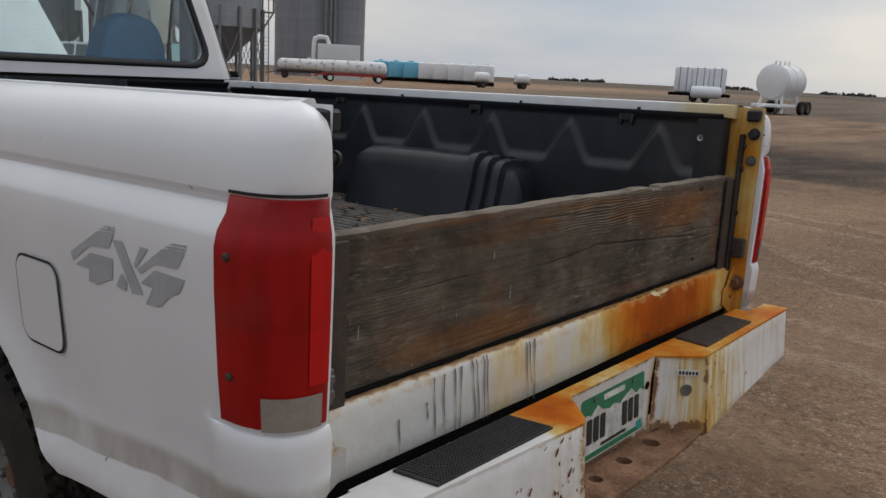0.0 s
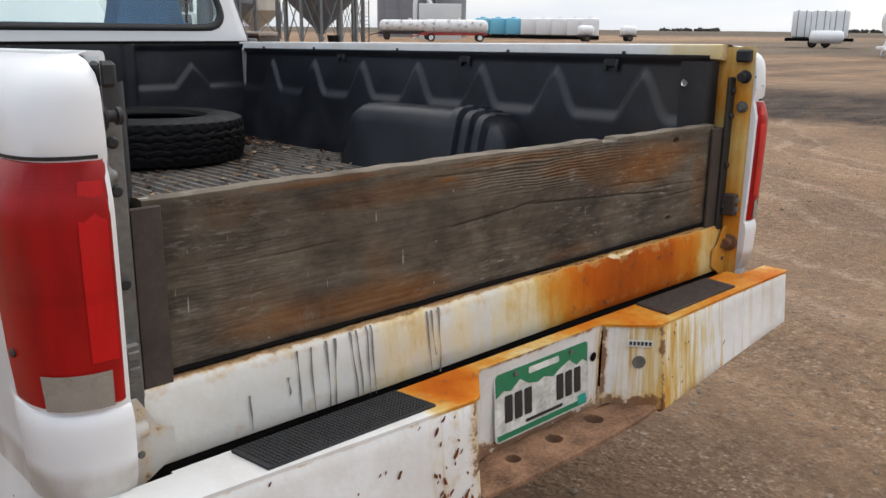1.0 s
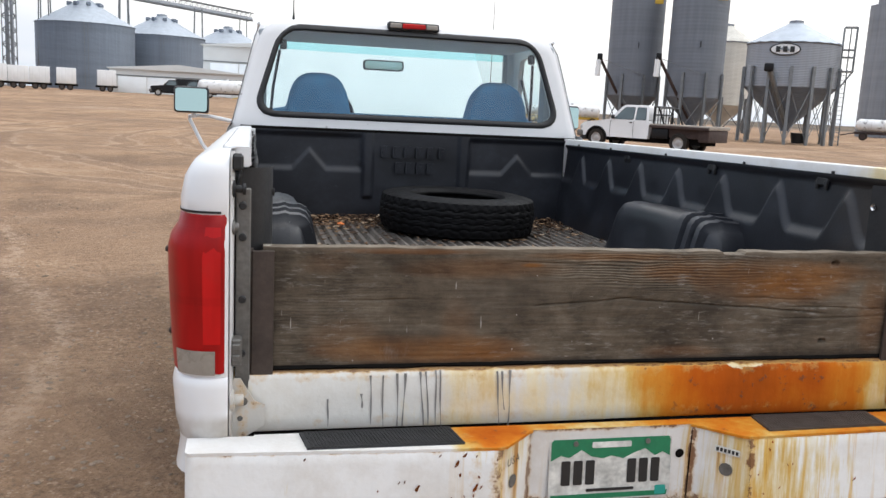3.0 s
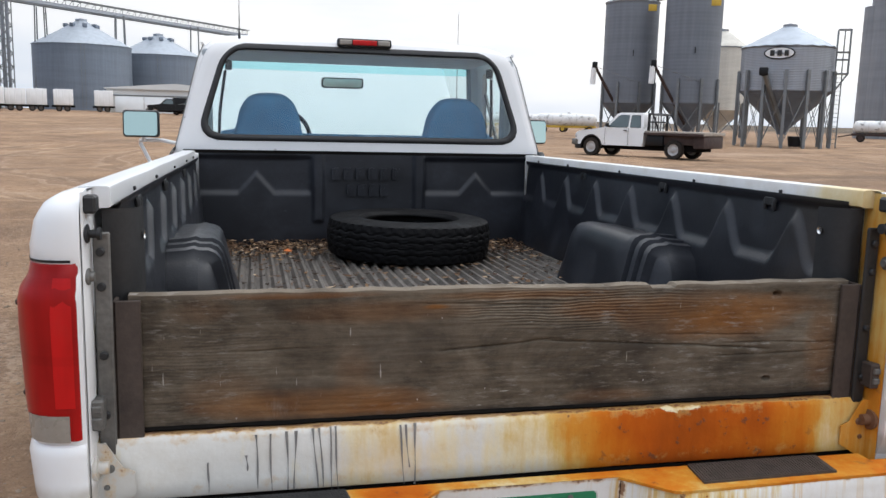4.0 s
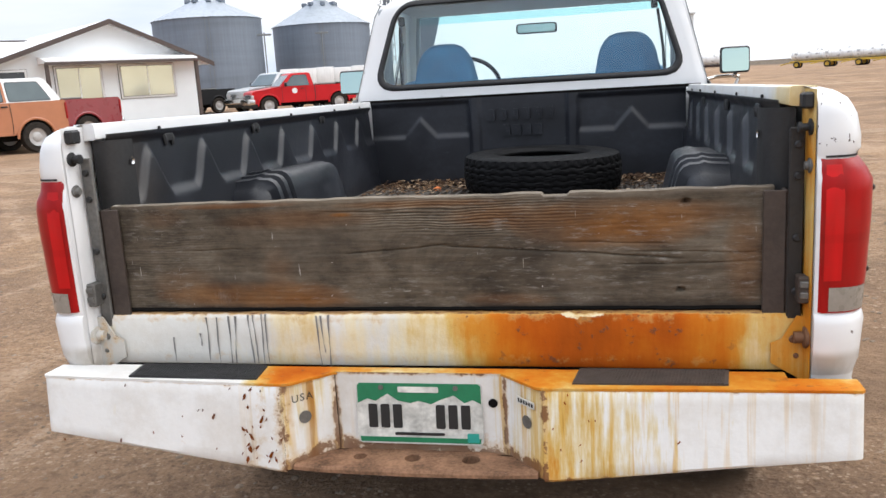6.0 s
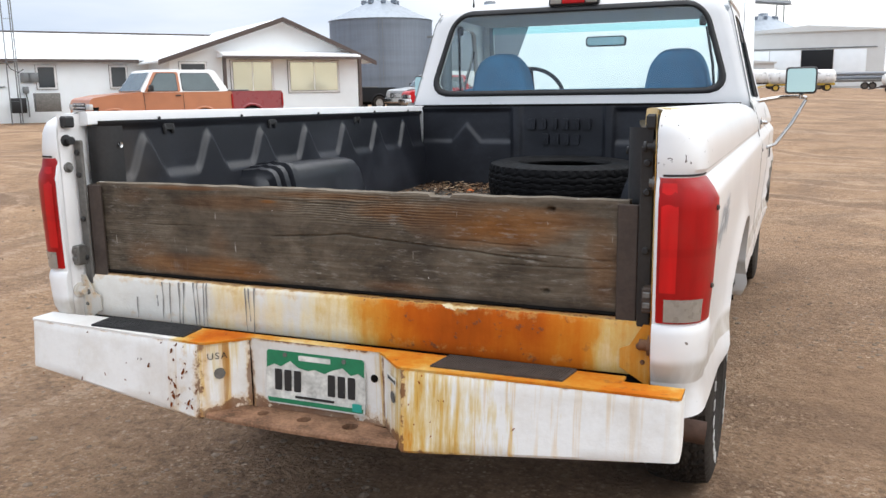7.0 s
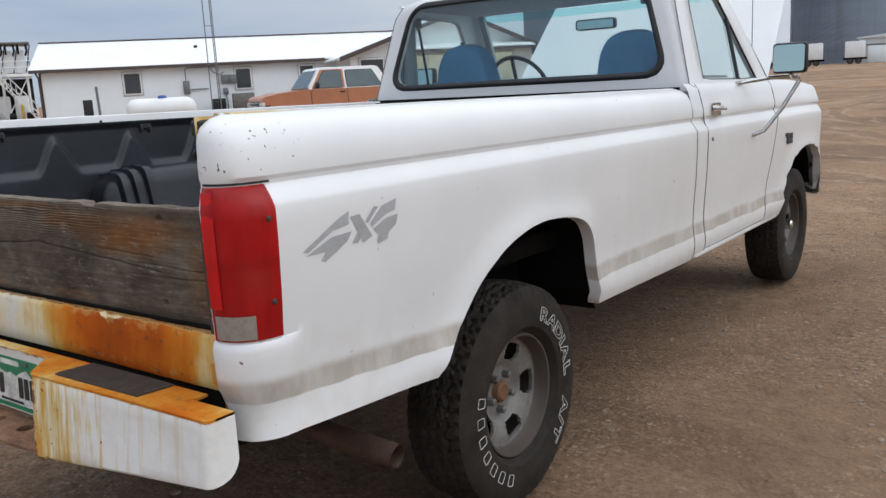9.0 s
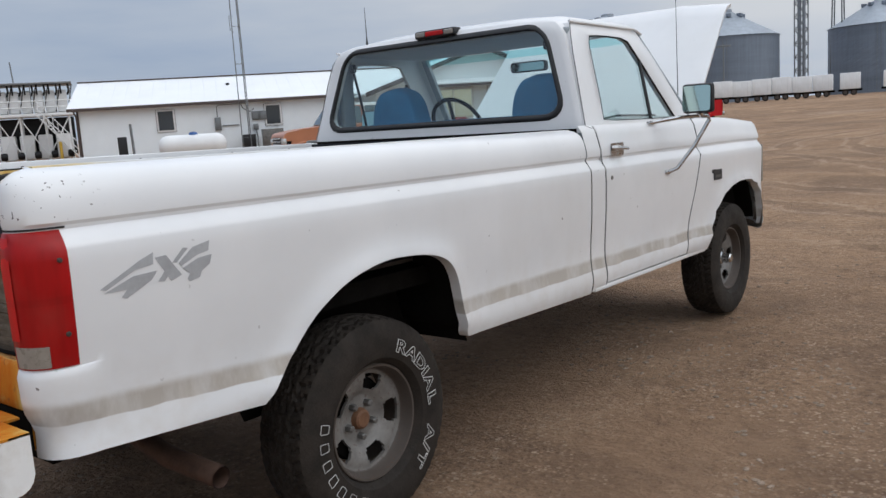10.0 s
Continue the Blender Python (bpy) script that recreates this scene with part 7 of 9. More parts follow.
def vehicle(name, label, at, paint, kind, L=5.6, W=1.95, H=1.85, wheelbase=3.55, roof_paint=None, group="parked trucks", emblem=False):
    """A parked pickup or wagon: front towards local -x, near side towards -y."""
    v = thing(name, label, "truck" if kind != "wagon" else "car", group, at)
    f, b = -L / 2, L / 2
    c1 = -wheelbase / 2 - 0.15
    c2 = c1 + wheelbase
    ratio, foot, head, back_top, back_foot = SHAPES[kind]
    belt, top = H * ratio, H
    foot, head, back_top, back_foot = c1 + foot, c1 + head, c1 + back_top, min(c1 + back_foot, b - 0.02)
    end = b if kind != "flatbed" else back_foot + 0.02
    fall = 1.5 if kind == "flatbed" else 1.1
    low = arch_line(f + 0.10, end - 0.04, 0.50, [c1, c2] if kind != "flatbed" else [c1], 0.50)
    prof = low + [(end, 0.66), (end, belt - 0.06), (end - 0.03, belt), (foot, belt), (foot - 0.3, belt - 0.025 * fall), (c1, belt - 0.06 * fall), (f + 0.36, belt - 0.10 * fall), (f + 0.14, belt - 0.13 * fall), (f + 0.05, belt - 0.18 * fall), (f + 0.01, belt - 0.28 * fall), (f, 0.62)]
    half = lambda z: W / 2 + 0.02 - 0.05 * smooth01((z - 0.95) / (belt - 0.95)) - 0.05 * smooth01((0.75 - z) / 0.3)
    g = Geo()
    rows = []
    for sd in (-1, 1):
        rows.append([(x, sd * (half(z) - 0.10 * smooth01((f + 0.5 - x) / 0.5)), z) for x, z in prof])
    g.grid(rows, close_u=True)
    for row in rows:
        g.add(row, [tuple(range(len(prof)))])
    part("body", g, paint, v, "", angle=28)
    for sd in (-1, 1):
        for x in (c1, c2):
            if kind == "flatbed" and x == c2:
                continue
            # flared lip, and a near-black box for the shaded inside of the wheel arch
            g = Geo().grid([[(x + r * math.cos(math.pi * k / 14), sd * (W / 2 + o), 0.40 + r * math.sin(math.pi * k / 14)) for k in range(15)] for r, o in ((0.56, 0.018), (0.53, 0.035), (0.49, 0.030), (0.485, -0.06))])
            part("arch_lip", g, paint if kind != "flatbed" else BLACK_FAR, v)
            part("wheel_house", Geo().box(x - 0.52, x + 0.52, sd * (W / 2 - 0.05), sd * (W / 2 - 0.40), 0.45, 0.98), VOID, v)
    # cab
    gh = eased([(foot, belt - 0.01), (head, top), (back_top, top), (back_foot, belt - 0.01)], 0.10)
    gh = [(x, z) for x, z in gh if z > belt - 0.02]
    g = Geo()
    wide = lambda z: W / 2 - 0.03 - 0.17 * (z - belt) / (top - belt)
    g.grid([[(x, sd * (wide(z) - o), z + lift) for x, z in gh] for sd, o, lift in ((-1, 0.0, 0.0), (-1, 0.07, 0.012), (1, 0.07, 0.012), (1, 0.0, 0.0))], close_u=True)
    for sd in (-1, 1):
        g.add([(x, sd * wide(z), z) for x, z in gh], [tuple(range(len(gh)))])
    cab = part("cab", g, roof_paint or paint, v, "", angle=25)
    wz0, wz1 = belt + 0.03, top - 0.10
    lean = (head - foot) / (top - belt)
    front = lambda z: foot + 0.20 + lean * (z - belt)
    rear = lambda z: back_foot - 0.16 + (back_top - back_foot) * (z - belt) / (top - belt)
    if kind == "pickup":
        splits = [(front, lambda z: rear(z) - 0.06)]
    elif kind == "flatbed":
        splits = [(front, lambda z: foot + 1.20), (lambda z: foot + 1.32, lambda z: rear(z) + 0.02)]
    else:
        splits = [(front, lambda z: foot + 1.10), (lambda z: foot + 1.26, lambda z: rear(z) - 0.12)]
    for sd in (-1, 1):
        for a0, b0 in splits:
            q = [(a0(wz0), wz0), (a0(wz1), wz1), (b0(wz1), wz1), (b0(wz0), wz0)]
            ol = eased(q, 0.06)
            part("window_seal", Geo().prism([(x + (0.018 if x > (q[0][0] + q[3][0]) / 2 else -0.018), z + (0.018 if z > (wz0 + wz1) / 2 else -0.018)) for x, z in ol], lambda u, w_, o, sd=sd: (u, sd * (wide(w_) + 0.003 + o), w_), 0.004), BLACK, cab)
            g = Geo().add([(x, sd * (wide(z) + 0.0105), z) for x, z in ol], [tuple(range(len(ol)))])
            part("window", g, CAR_GLASS, cab)
        part("door_mirror", Geo().box(foot + 0.22, foot + 0.32, sd * (W / 2 + 0.02), sd * (W / 2 + 0.22), belt + 0.02, belt + 0.20, 0.03), BLACK, v)
        part("door_handle", Geo().box(foot + 1.02, foot + 1.18, sd * (W / 2 - 0.02), sd * (W / 2 + 0.02), belt - 0.13, belt - 0.09, 0.005), BLACK, v)
        for x in (foot + 0.10, foot + 1.25, back_foot + 0.03):
            if x > back_foot and kind != "pickup":
                continue
            # seams of the door and of the box
            w = 0.008 if x < back_foot else 0.018
            part("door_seam", Geo().grid([[(x + e, sd * (half(z) + 0.003), z) for e in (-w, w)] for z in (0.52, 0.66, 0.80, 0.95, 1.05, 1.15, belt - 0.02)]), BLACK, v)
        part("headlamp", Geo().box(f - 0.012, f + 0.10, sd * (W / 2 - 0.42), sd * (W / 2 - 0.055), belt - 0.48, belt - 0.31, 0.03), HEADLAMP, v)
        if kind != "flatbed":
            part("tail_lamp", Geo().box(b - 0.04, b + 0.012, sd * (W / 2 - 0.16), sd * (W / 2 + 0.012), 0.85, belt - 0.08, 0.01), RED, v)
    g = Geo().add([(foot - 0.006 + lean * 0.03, -wide(belt) + 0.08, belt + 0.04), (foot - 0.006 + lean * 0.03, wide(belt) - 0.08, belt + 0.04), (head - 0.03 - lean * 0.06, wide(top) - 0.06, top - 0.07), (head - 0.03 - lean * 0.06, -wide(top) + 0.06, top - 0.07)], [(0, 1, 2, 3)])
    part("windscreen", g, CAR_GLASS, cab)
    part("front_bumper", Geo().box(f - 0.16, f + 0.14, -W / 2 + 0.005, W / 2 - 0.005, 0.46, 0.74, 0.06), CHROME if paint in (SILVER_CAR, ORANGE_CAR, RED_CAR) else STEEL, v)
    part("air_dam", Geo().box(f - 0.04, f + 0.30, -W / 2 + 0.10, W / 2 - 0.10, 0.30, 0.50, 0.03), BLACK, v)
    grille = part("grille", Geo().box(f - 0.015, f + 0.05, -W / 2 + 0.45, W / 2 - 0.45, belt - 0.56, belt - 0.28, 0.02), CHROME if paint is SILVER_CAR else BLACK, v)
    for k in range(3):
        part("grille_bar", Geo().box(f - 0.03, f - 0.012, -W / 2 + 0.45, W / 2 - 0.45, belt - 0.52 + 0.09 * k, belt - 0.48 + 0.09 * k, 0.005), CHROME, grille)
    part("underbody", Geo().box(f + 0.3, b - 0.3, -W / 2 + 0.25, W / 2 - 0.25, 0.34, 0.7), VOID, v)
    for x in (c1, c2):
        for sd in (-1, 1):
            far_wheel(v, x, sd * (W / 2 - 0.10), 0.41, 0.26, RIM_FAR)
    if emblem:
        bm = bmesh.new()
        bmesh.ops.create_circle(bm, cap_ends=True, segments=20, radius=0.13)
        part("door_emblem", Geo().take(bm, Matrix.Translation((foot + 0.72, -half(1.05) - 0.008, 1.03)) @ Matrix.Rotation(radians(90), 4, "X")), WHITE_FAR, v, "round white door emblem")
    if kind == "pickup":
        part("rear_bumper", Geo().box(b, b + 0.12, -W / 2 + 0.05, W / 2 - 0.05, 0.52, 0.68, 0.03), CHROME, v)
        # flat near-black sheet on top stands in for the bed's shaded inside
        part("load_bed", Geo().box(back_foot + 0.06, b - 0.06, -W / 2 + 0.10, W / 2 - 0.10, belt - 0.01, belt + 0.006), VOID, v)
        part("tool_box", Geo().box(back_foot + 0.35, back_foot + 1.15, -W / 2 + 0.14, W / 2 - 0.14, belt, belt + 0.06, 0.02), STEEL, v)
    if kind == "flatbed":
        x0 = back_foot + 0.10
        part("deck", Geo().box(x0, b + 0.15, -W / 2 - 0.08, W / 2 + 0.08, 1.02, 1.17, 0.02), BED_WOOD, v, "grey plank flat deck")
        part("deck_rail", Geo().box(x0, b + 0.15, -W / 2 - 0.11, -W / 2 - 0.085, 1.01, 1.11, 0.005), RUSTY_DARK, v)
        part("deck_frame", Geo().box(x0, b + 0.1, -W / 2 + 0.1, W / 2 - 0.1, 0.62, 1.02, 0.02), RUSTY_DARK, v)
        part("side_box", Geo().box(x0 + 0.1, c2 - 0.5, -W / 2 - 0.02, -W / 2 + 0.4, 0.56, 0.98, 0.02), BLACK_FAR, v)
        part("tow_box", Geo().box(b - 0.35, b + 0.12, -W / 2 + 0.05, W / 2 - 0.05, 0.50, 1.0, 0.03), RUSTY_DARK, v)
        # sloped head rack behind the cab
        for sd in (-1, 1):
            part("rack_post", Geo().tube([(x0 + 0.08, sd * 0.88, 1.16), (x0 + 0.08, sd * 0.86, H - 0.02), (x0 + 0.28, sd * 0.86, H - 0.06), (x0 + 0.58, sd * 0.88, 1.16)], 0.04, 6), BLACK_FAR, v)
        for k in range(7):
            part("rack_bar", Geo().tube([(x0 + 0.08, -0.75 + 0.25 * k, 1.16), (x0 + 0.08, -0.75 + 0.25 * k, H - 0.04)], 0.02, 5), BLACK_FAR, v)
        for x, z in ((x0 + 0.08, H - 0.02), (x0 + 0.28, H - 0.06), (x0 + 0.08, 1.55)):
            part("rack_rail", Geo().tube([(x, -0.88, z), (x, 0.88, z)], 0.035, 6), BLACK_FAR, v)
    if kind == "wagon":
        for sd in (-1, 1):
            # painted frame round the door glass under the white top
            q = eased([(front(wz0) - 0.10, belt - 0.005), (front(wz1) - 0.10, wz1 + 0.045), (foot + 1.19, wz1 + 0.045), (foot + 1.19, belt - 0.005)], 0.05)
            part("door_frame", Geo().prism(q, lambda u, w_, o, sd=sd: (u, sd * (wide(w_) - 0.006 + o), w_), 0.0075), paint, cab, "orange painted door frame")
    return v


def along(x0, y0, x1, y1, size):
    """The pose of a vehicle whose front axle end points from the second place to the first; its middle lies between them."""
    fx, fy = x0 - x1, y0 - y1
    mx, my = (x0 + x1) / 2, (y0 + y1) / 2
    return pose(mx, my, ground_z(mx, my) - 0.012, 0, 0, math.degrees(math.atan2(-fy, -fx)))


vehicle("flatbed_truck", "white extended-cab truck with a plank flat deck", along(15.25, 34.65, 17.6, 31.40, 4.0), WHITE_FAR, "flatbed", 6.1, 1.98, 1.92, 4.0)
vehicle("pickup", "red pickup parked on the dirt yard", along(-16.79, 36.11, -12.29, 39.45, 5.6), RED_CAR, "pickup", 5.3, 1.98, 1.84, 3.45, None, "parked trucks", True)
vehicle("pickup", "silver pickup parked beside a red one", along(-18.05, 38.15, -15.2, 43.0, 5.6), SILVER_CAR, "pickup", 5.7, 2.0, 1.94, 3.6)
vehicle("pickup", "black pickup with a rack parked by the office", along(-23.3, 37.6, -20.7, 42.2, 5.2), BLACK_FAR, "pickup", 5.4, 1.95, 1.9, 3.4)
vehicle("wagon", "faded orange wagon with a white roof beside the office", along(-17.655, 16.176, -15.455, 20.276, 4.7), ORANGE_CAR, "wagon", 4.20, 1.98, 2.0, 2.65, WHITE_FAR)
vehicle("pickup", "dark red pickup parked behind an orange wagon", along(-18.56, 18.58, -16.06, 23.68, 5.6), MAROON, "pickup", 5.5, 1.95, 2.02, 3.4)
vehicle("pickup", "white and maroon pickup parked by the office", along(-26.4, 36.6, -23.4, 40.6, 5.2), WHITE_FAR, "pickup", 5.2, 1.9, 1.85, 3.3)


# office: long low wing and a gabled end, sheet walls, white metal roof
U, N_ = Vector((0.588, 0.809, 0)), Vector((0.809, -0.588, 0))
W0 = Vector((-32.3, 24.1, 0))
GZ = 0.30
office = thing("office_building", "long low white office with a white metal roof and gabled entrance", "building", "", Matrix.Translation((W0.x, W0.y, 0)) @ Matrix(((U.x, -N_.x, 0, 0), (U.y, -N_.y, 0, 0), (0, 0, 1, 0), (0, 0, 0, 1))))
# local x runs along the wall, -y faces the yard
A, B, DEPTH = -5.45, 12.7, 9.0
EAVE, RIDGE = 3.16, 4.52
part("wall", Geo().box(A, B + 5, 0, 0.2, GZ - 0.6, EAVE), WALL_WHITE, office, "white sheet wall")
part("wall", Geo().box(A, A + 0.2, 0.2, DEPTH, GZ - 0.6, EAVE), WALL_WHITE, office)
g = Geo().prism([(0.0, EAVE), (DEPTH, EAVE), (DEPTH / 2, RIDGE - 0.05)], lambda u, v, w: (A + 0.02 + w, u, v), 0.2)
part("gable_wall", g, WALL_WHITE, office)
g = Geo()
for y0, z0, y1, z1 in ((-0.35, EAVE - 0.10, DEPTH / 2, RIDGE), (DEPTH + 0.35, EAVE - 0.10, DEPTH / 2, RIDGE)):
    g.add([(A - 0.4, y0, z0), (B + 6, y0, z0), (B + 6, y1, z1), (A - 0.4, y1, z1), (A - 0.4, y0, z0 - 0.07), (B + 6, y0, z0 - 0.07), (B + 6, y1, z1 - 0.07), (A - 0.4, y1, z1 - 0.07)], [(0, 1, 2, 3), (4, 5, 6, 7), (0, 1, 5, 4), (1, 2, 6, 5), (0, 3, 7, 4)])
part("roof", g, ROOF_WHITE, office, "white metal roof")
seams = Geo()
for k in range(31):
    x = A - 0.35 + k * 0.62
    seams.add([(x - 0.015, -0.35, EAVE - 0.09), (x + 0.015, -0.35, EAVE - 0.09), (x + 0.015, DEPTH / 2, RIDGE + 0.01), (x - 0.015, DEPTH / 2, RIDGE + 0.01), (x, -0.35, EAVE - 0.087), (x, DEPTH / 2, RIDGE + 0.013)], [(0, 4, 5, 3), (4, 1, 2, 5)])
tagged(part("roof_seam", seams, ROOF_WHITE, office), "", "", "", "stuff")
part("fascia", Geo().box(A - 0.4, 7.6, -0.40, -0.33, EAVE - 0.26, EAVE - 0.12), BROWN, office, "dark brown gutter")
part("ridge_cap", Geo().box(A - 0.42, 12.6, DEPTH / 2 - 0.10, DEPTH / 2 + 0.10, RIDGE - 0.01, RIDGE + 0.05), BROWN, office)
part("corner_trim", Geo().box(A - 0.04, A + 0.05, -0.03, 0.1, GZ - 0.5, EAVE - 0.1), BROWN, office)
part("downpipe", Geo().tube([(A - 0.15, -0.3, EAVE - 0.2), (A - 0.05, -0.08, EAVE - 0.5), (A - 0.05, -0.08, GZ)], 0.045, 6), BROWN, office)


def office_window(x0, x1, z0, z1, y, pane_mat):
    w = part("window", Geo().box(x0 - 0.122, x1 + 0.122, y - 0.04, y - 0.01, z0 - 0.122, z1 + 0.122, 0.005), BROWN, office)
    part("window_frame", Geo().box(x0 - 0.105, x1 + 0.105, y - 0.06, y - 0.03, z0 - 0.105, z1 + 0.105, 0.01), WHITE_FAR, w)
    part("window_edge", Geo().box(x0 - 0.02, x1 + 0.02, y - 0.066, y - 0.05, z0 - 0.02, z1 + 0.02), BLACK, w)
    part("pane", Geo().box(x0, x1, y - 0.074, y - 0.06, z0, z1), pane_mat, w)
    if pane_mat is WINDOW_SKY:
        part("sash_bar", Geo().box((x0 + x1) / 2 - 0.02, (x0 + x1) / 2 + 0.02, y - 0.080, y - 0.062, z0, z1), WHITE_FAR, w)


for x0, x1 in ((-1.89, -1.14), (3.23, 3.96), (6.35, 7.05)):
    office_window(x0 + 0.05, x1 - 0.05, 1.82, 2.68, 0.0, WINDOW_DARK)
# gabled end, its front four metres nearer
G0, G1, GP, GY = 8.1, 17.4, 13.25, -4.0
part("gable_front", Geo().prism([(G0, GZ - 0.6), (G1, GZ - 0.6), (G1, 3.05), (GP, 4.67), (G0, 3.05)], lambda u, v, w: (u, GY + w, v), 0.2), WALL_WHITE, office, "white gabled front")
part("gable_side", Geo().box(G0, G0 + 0.2, GY + 0.2, 0, GZ - 0.6, 3.0), WALL_WHITE, office)
part("gable_side", Geo().box(G1 - 0.2, G1, GY + 0.2, 6, GZ - 0.6, 3.0), WALL_WHITE, office)
g = Geo()
for x0 in (G0 - 0.55, G1 + 0.55):
    z0 = 2.86
    g.add([(x0, GY - 0.5, z0), (GP, GY - 0.5, 4.79), (GP, 6, 4.79), (x0, 6, z0), (x0, GY - 0.5, z0 - 0.08), (GP, GY - 0.5, 4.71), (GP, 6, 4.71), (x0, 6, z0 - 0.08)], [(0, 1, 2, 3), (4, 5, 6, 7), (0, 3, 7, 4)])
part("gable_roof", g, ROOF_WHITE, office, "white metal gable roof")
g = Geo()
for x0 in (G0 - 0.58, G1 + 0.58):
    g.add([(x0, GY - 0.53, 2.88), (GP, GY - 0.53, 4.82), (GP, GY - 0.53, 4.61), (x0, GY - 0.53, 2.67), (x0, GY - 0.47, 2.88), (GP, GY - 0.47, 4.82), (GP, GY - 0.47, 4.61), (x0, GY - 0.47, 2.67)], [(0, 1, 2, 3), (4, 5, 6, 7), (0, 1, 5, 4), (3, 2, 6, 7)])
part("barge_board", g, BROWN, office, "brown barge boards")
part("porch_roof", Geo().prism([(GY - 1.0, 3.0), (GY - 1.0, 3.10), (GY, 3.32), (GY, 3.0)], lambda u, v, w: (10.2 + w, u, v), 6.7), ROOF_WHITE, office)
part("porch_fascia", Geo().box(10.15, 16.95, GY - 1.04, GY - 0.99, 2.92, 3.04), BROWN, office)
for x in (10.25, 16.85):
    part("porch_post", Geo().box(x - 0.07, x + 0.07, GY - 0.98, GY - 0.84, GZ - 0.3, 2.95), BROWN, office)
for x0, x1 in ((10.9, 12.7), (13.65, 16.05)):
    office_window(x0, x1, 1.50, 2.80, GY, WINDOW_SKY)
office_window(8.6, 9.6, 1.9, 2.7, GY, WINDOW_DARK)
for x, w, h, z in ((0.9, 0.30, 0.62, 1.95), (2.75, 0.42, 0.42, 2.25), (3.05, 0.42, 0.42, 2.25), (2.7, 0.25, 0.30, 1.7)):
    part("meter_box", Geo().box(x - w / 2, x + w / 2, -0.14, -0.01, z - h / 2, z + h / 2, 0.02), FRAME, office)
part("roof_vent", Geo().tube([(1.6, 2.6, 3.7), (1.6, 2.6, 4.05)], 0.09, 8), BLACK, office)
part("wall_pipe", Geo().tube([(1.1, -0.06, 1.85), (1.9, -0.06, 1.85)], 0.03, 5), FRAME, office)
part("conduit", Geo().tube([(0.9, -0.06, 2.24), (0.9, -0.06, 2.80), (1.0, -0.06, 2.86), (2.3, -0.06, 2.88)], 0.022, 5), FRAME, office)
part("conduit", Geo().tube([(2.7, -0.06, 1.56), (2.75, -0.06, 1.2), (2.75, -0.06, 0.5)], 0.03, 5), FRAME, office)
part("service_cable", Geo().tube([(2.0, -0.25, 2.95), (2.15, -0.3, 2.62), (2.45, -0.3, 2.45), (2.68, -0.2, 2.60)], 0.018, 5), BLACK, office)
part("air_conditioner", Geo().box(2.0, 2.6, -0.9, -0.3, 0.7, 1.35, 0.03), BLACK, office)
part("pallet_cage", Geo().box(2.9, 3.9, -1.6, -0.8, 0.75, 1.55, 0.02), STEEL, office)
part("signboard", Geo().box(-3.6, -3.2, -2.2, -2.14, 0.5, 1.6, 0.02), BLACK, office)
part("post", Geo().tube([(-2.9, -2.6, 0.2), (-2.95, -2.6, 2.15)], 0.06, 6), FRAME, office)

mast = thing("radio_mast", "thin three-legged radio mast beside the office wall", "mast", "", Matrix.Translation(W0 + U * 2.2 + N_ * 1.0))
for k in range(3):
    a = k * math.tau / 3
    part("mast_leg", Geo().tube([(0.26 * math.cos(a), 0.26 * math.sin(a), 0.2), (0.18 * math.cos(a), 0.18 * math.sin(a), 15.0)], 0.026, 5), FRAME, mast)
g = Geo()
for k in range(8):
    z = 1.2 + 1.75 * k
    for a in (0, math.tau / 3, 2 * math.tau / 3):
        g.tube([(0.24 * math.cos(a), 0.24 * math.sin(a), z), (0.24 * math.cos(a + math.tau / 3), 0.24 * math.sin(a + math.tau / 3), z)], 0.007, 4, False)
tagged(part("mast_ties", g, FRAME, mast), "", "", "", "stuff")
part("mast_antenna", Geo().tube([(-0.9, 0, 8.6), (0.2, 0, 8.6)], 0.018, 4), FRAME, mast)
part("mast_antenna", Geo().tube([(-0.25, 0, 6.2), (-0.5, 0, 6.3), (-0.5, 0, 7.0), (-0.25, 0, 6.95)], 0.015, 4), FRAME, mast)

# white propane tank before the office
tank = thing("propane_tank", "white horizontal propane tank with a blue dome lid", "gas tank", "", spot(-51.7, 37.3))
prof = [(0.0, -1.46), (0.24, -1.41), (0.40, -1.29), (0.475, -1.10), (0.485, -0.95), (0.485, 0.95), (0.475, 1.10), (0.40, 1.29), (0.24, 1.41), (0.0, 1.46)]
part("vessel", Geo().lathe(prof, (0, 0, 0.80), "x", 28), WHITE_FAR, tank)
part("dome_lid", Geo().lathe([(0.0, 0.14), (0.14, 0.12), (0.19, 0.06), (0.20, 0.0)], (0.05, 0, 1.26), "z", 16), plain("blue_dome_paint", (0.03, 0.10, 0.30), 0.5), tank, "blue dome lid")
for x in (-0.6, 0.6):
    part("leg", Geo().box(x - 0.06, x + 0.06, -0.3, 0.3, -0.02, 0.5, 0.01), FRAME, tank)

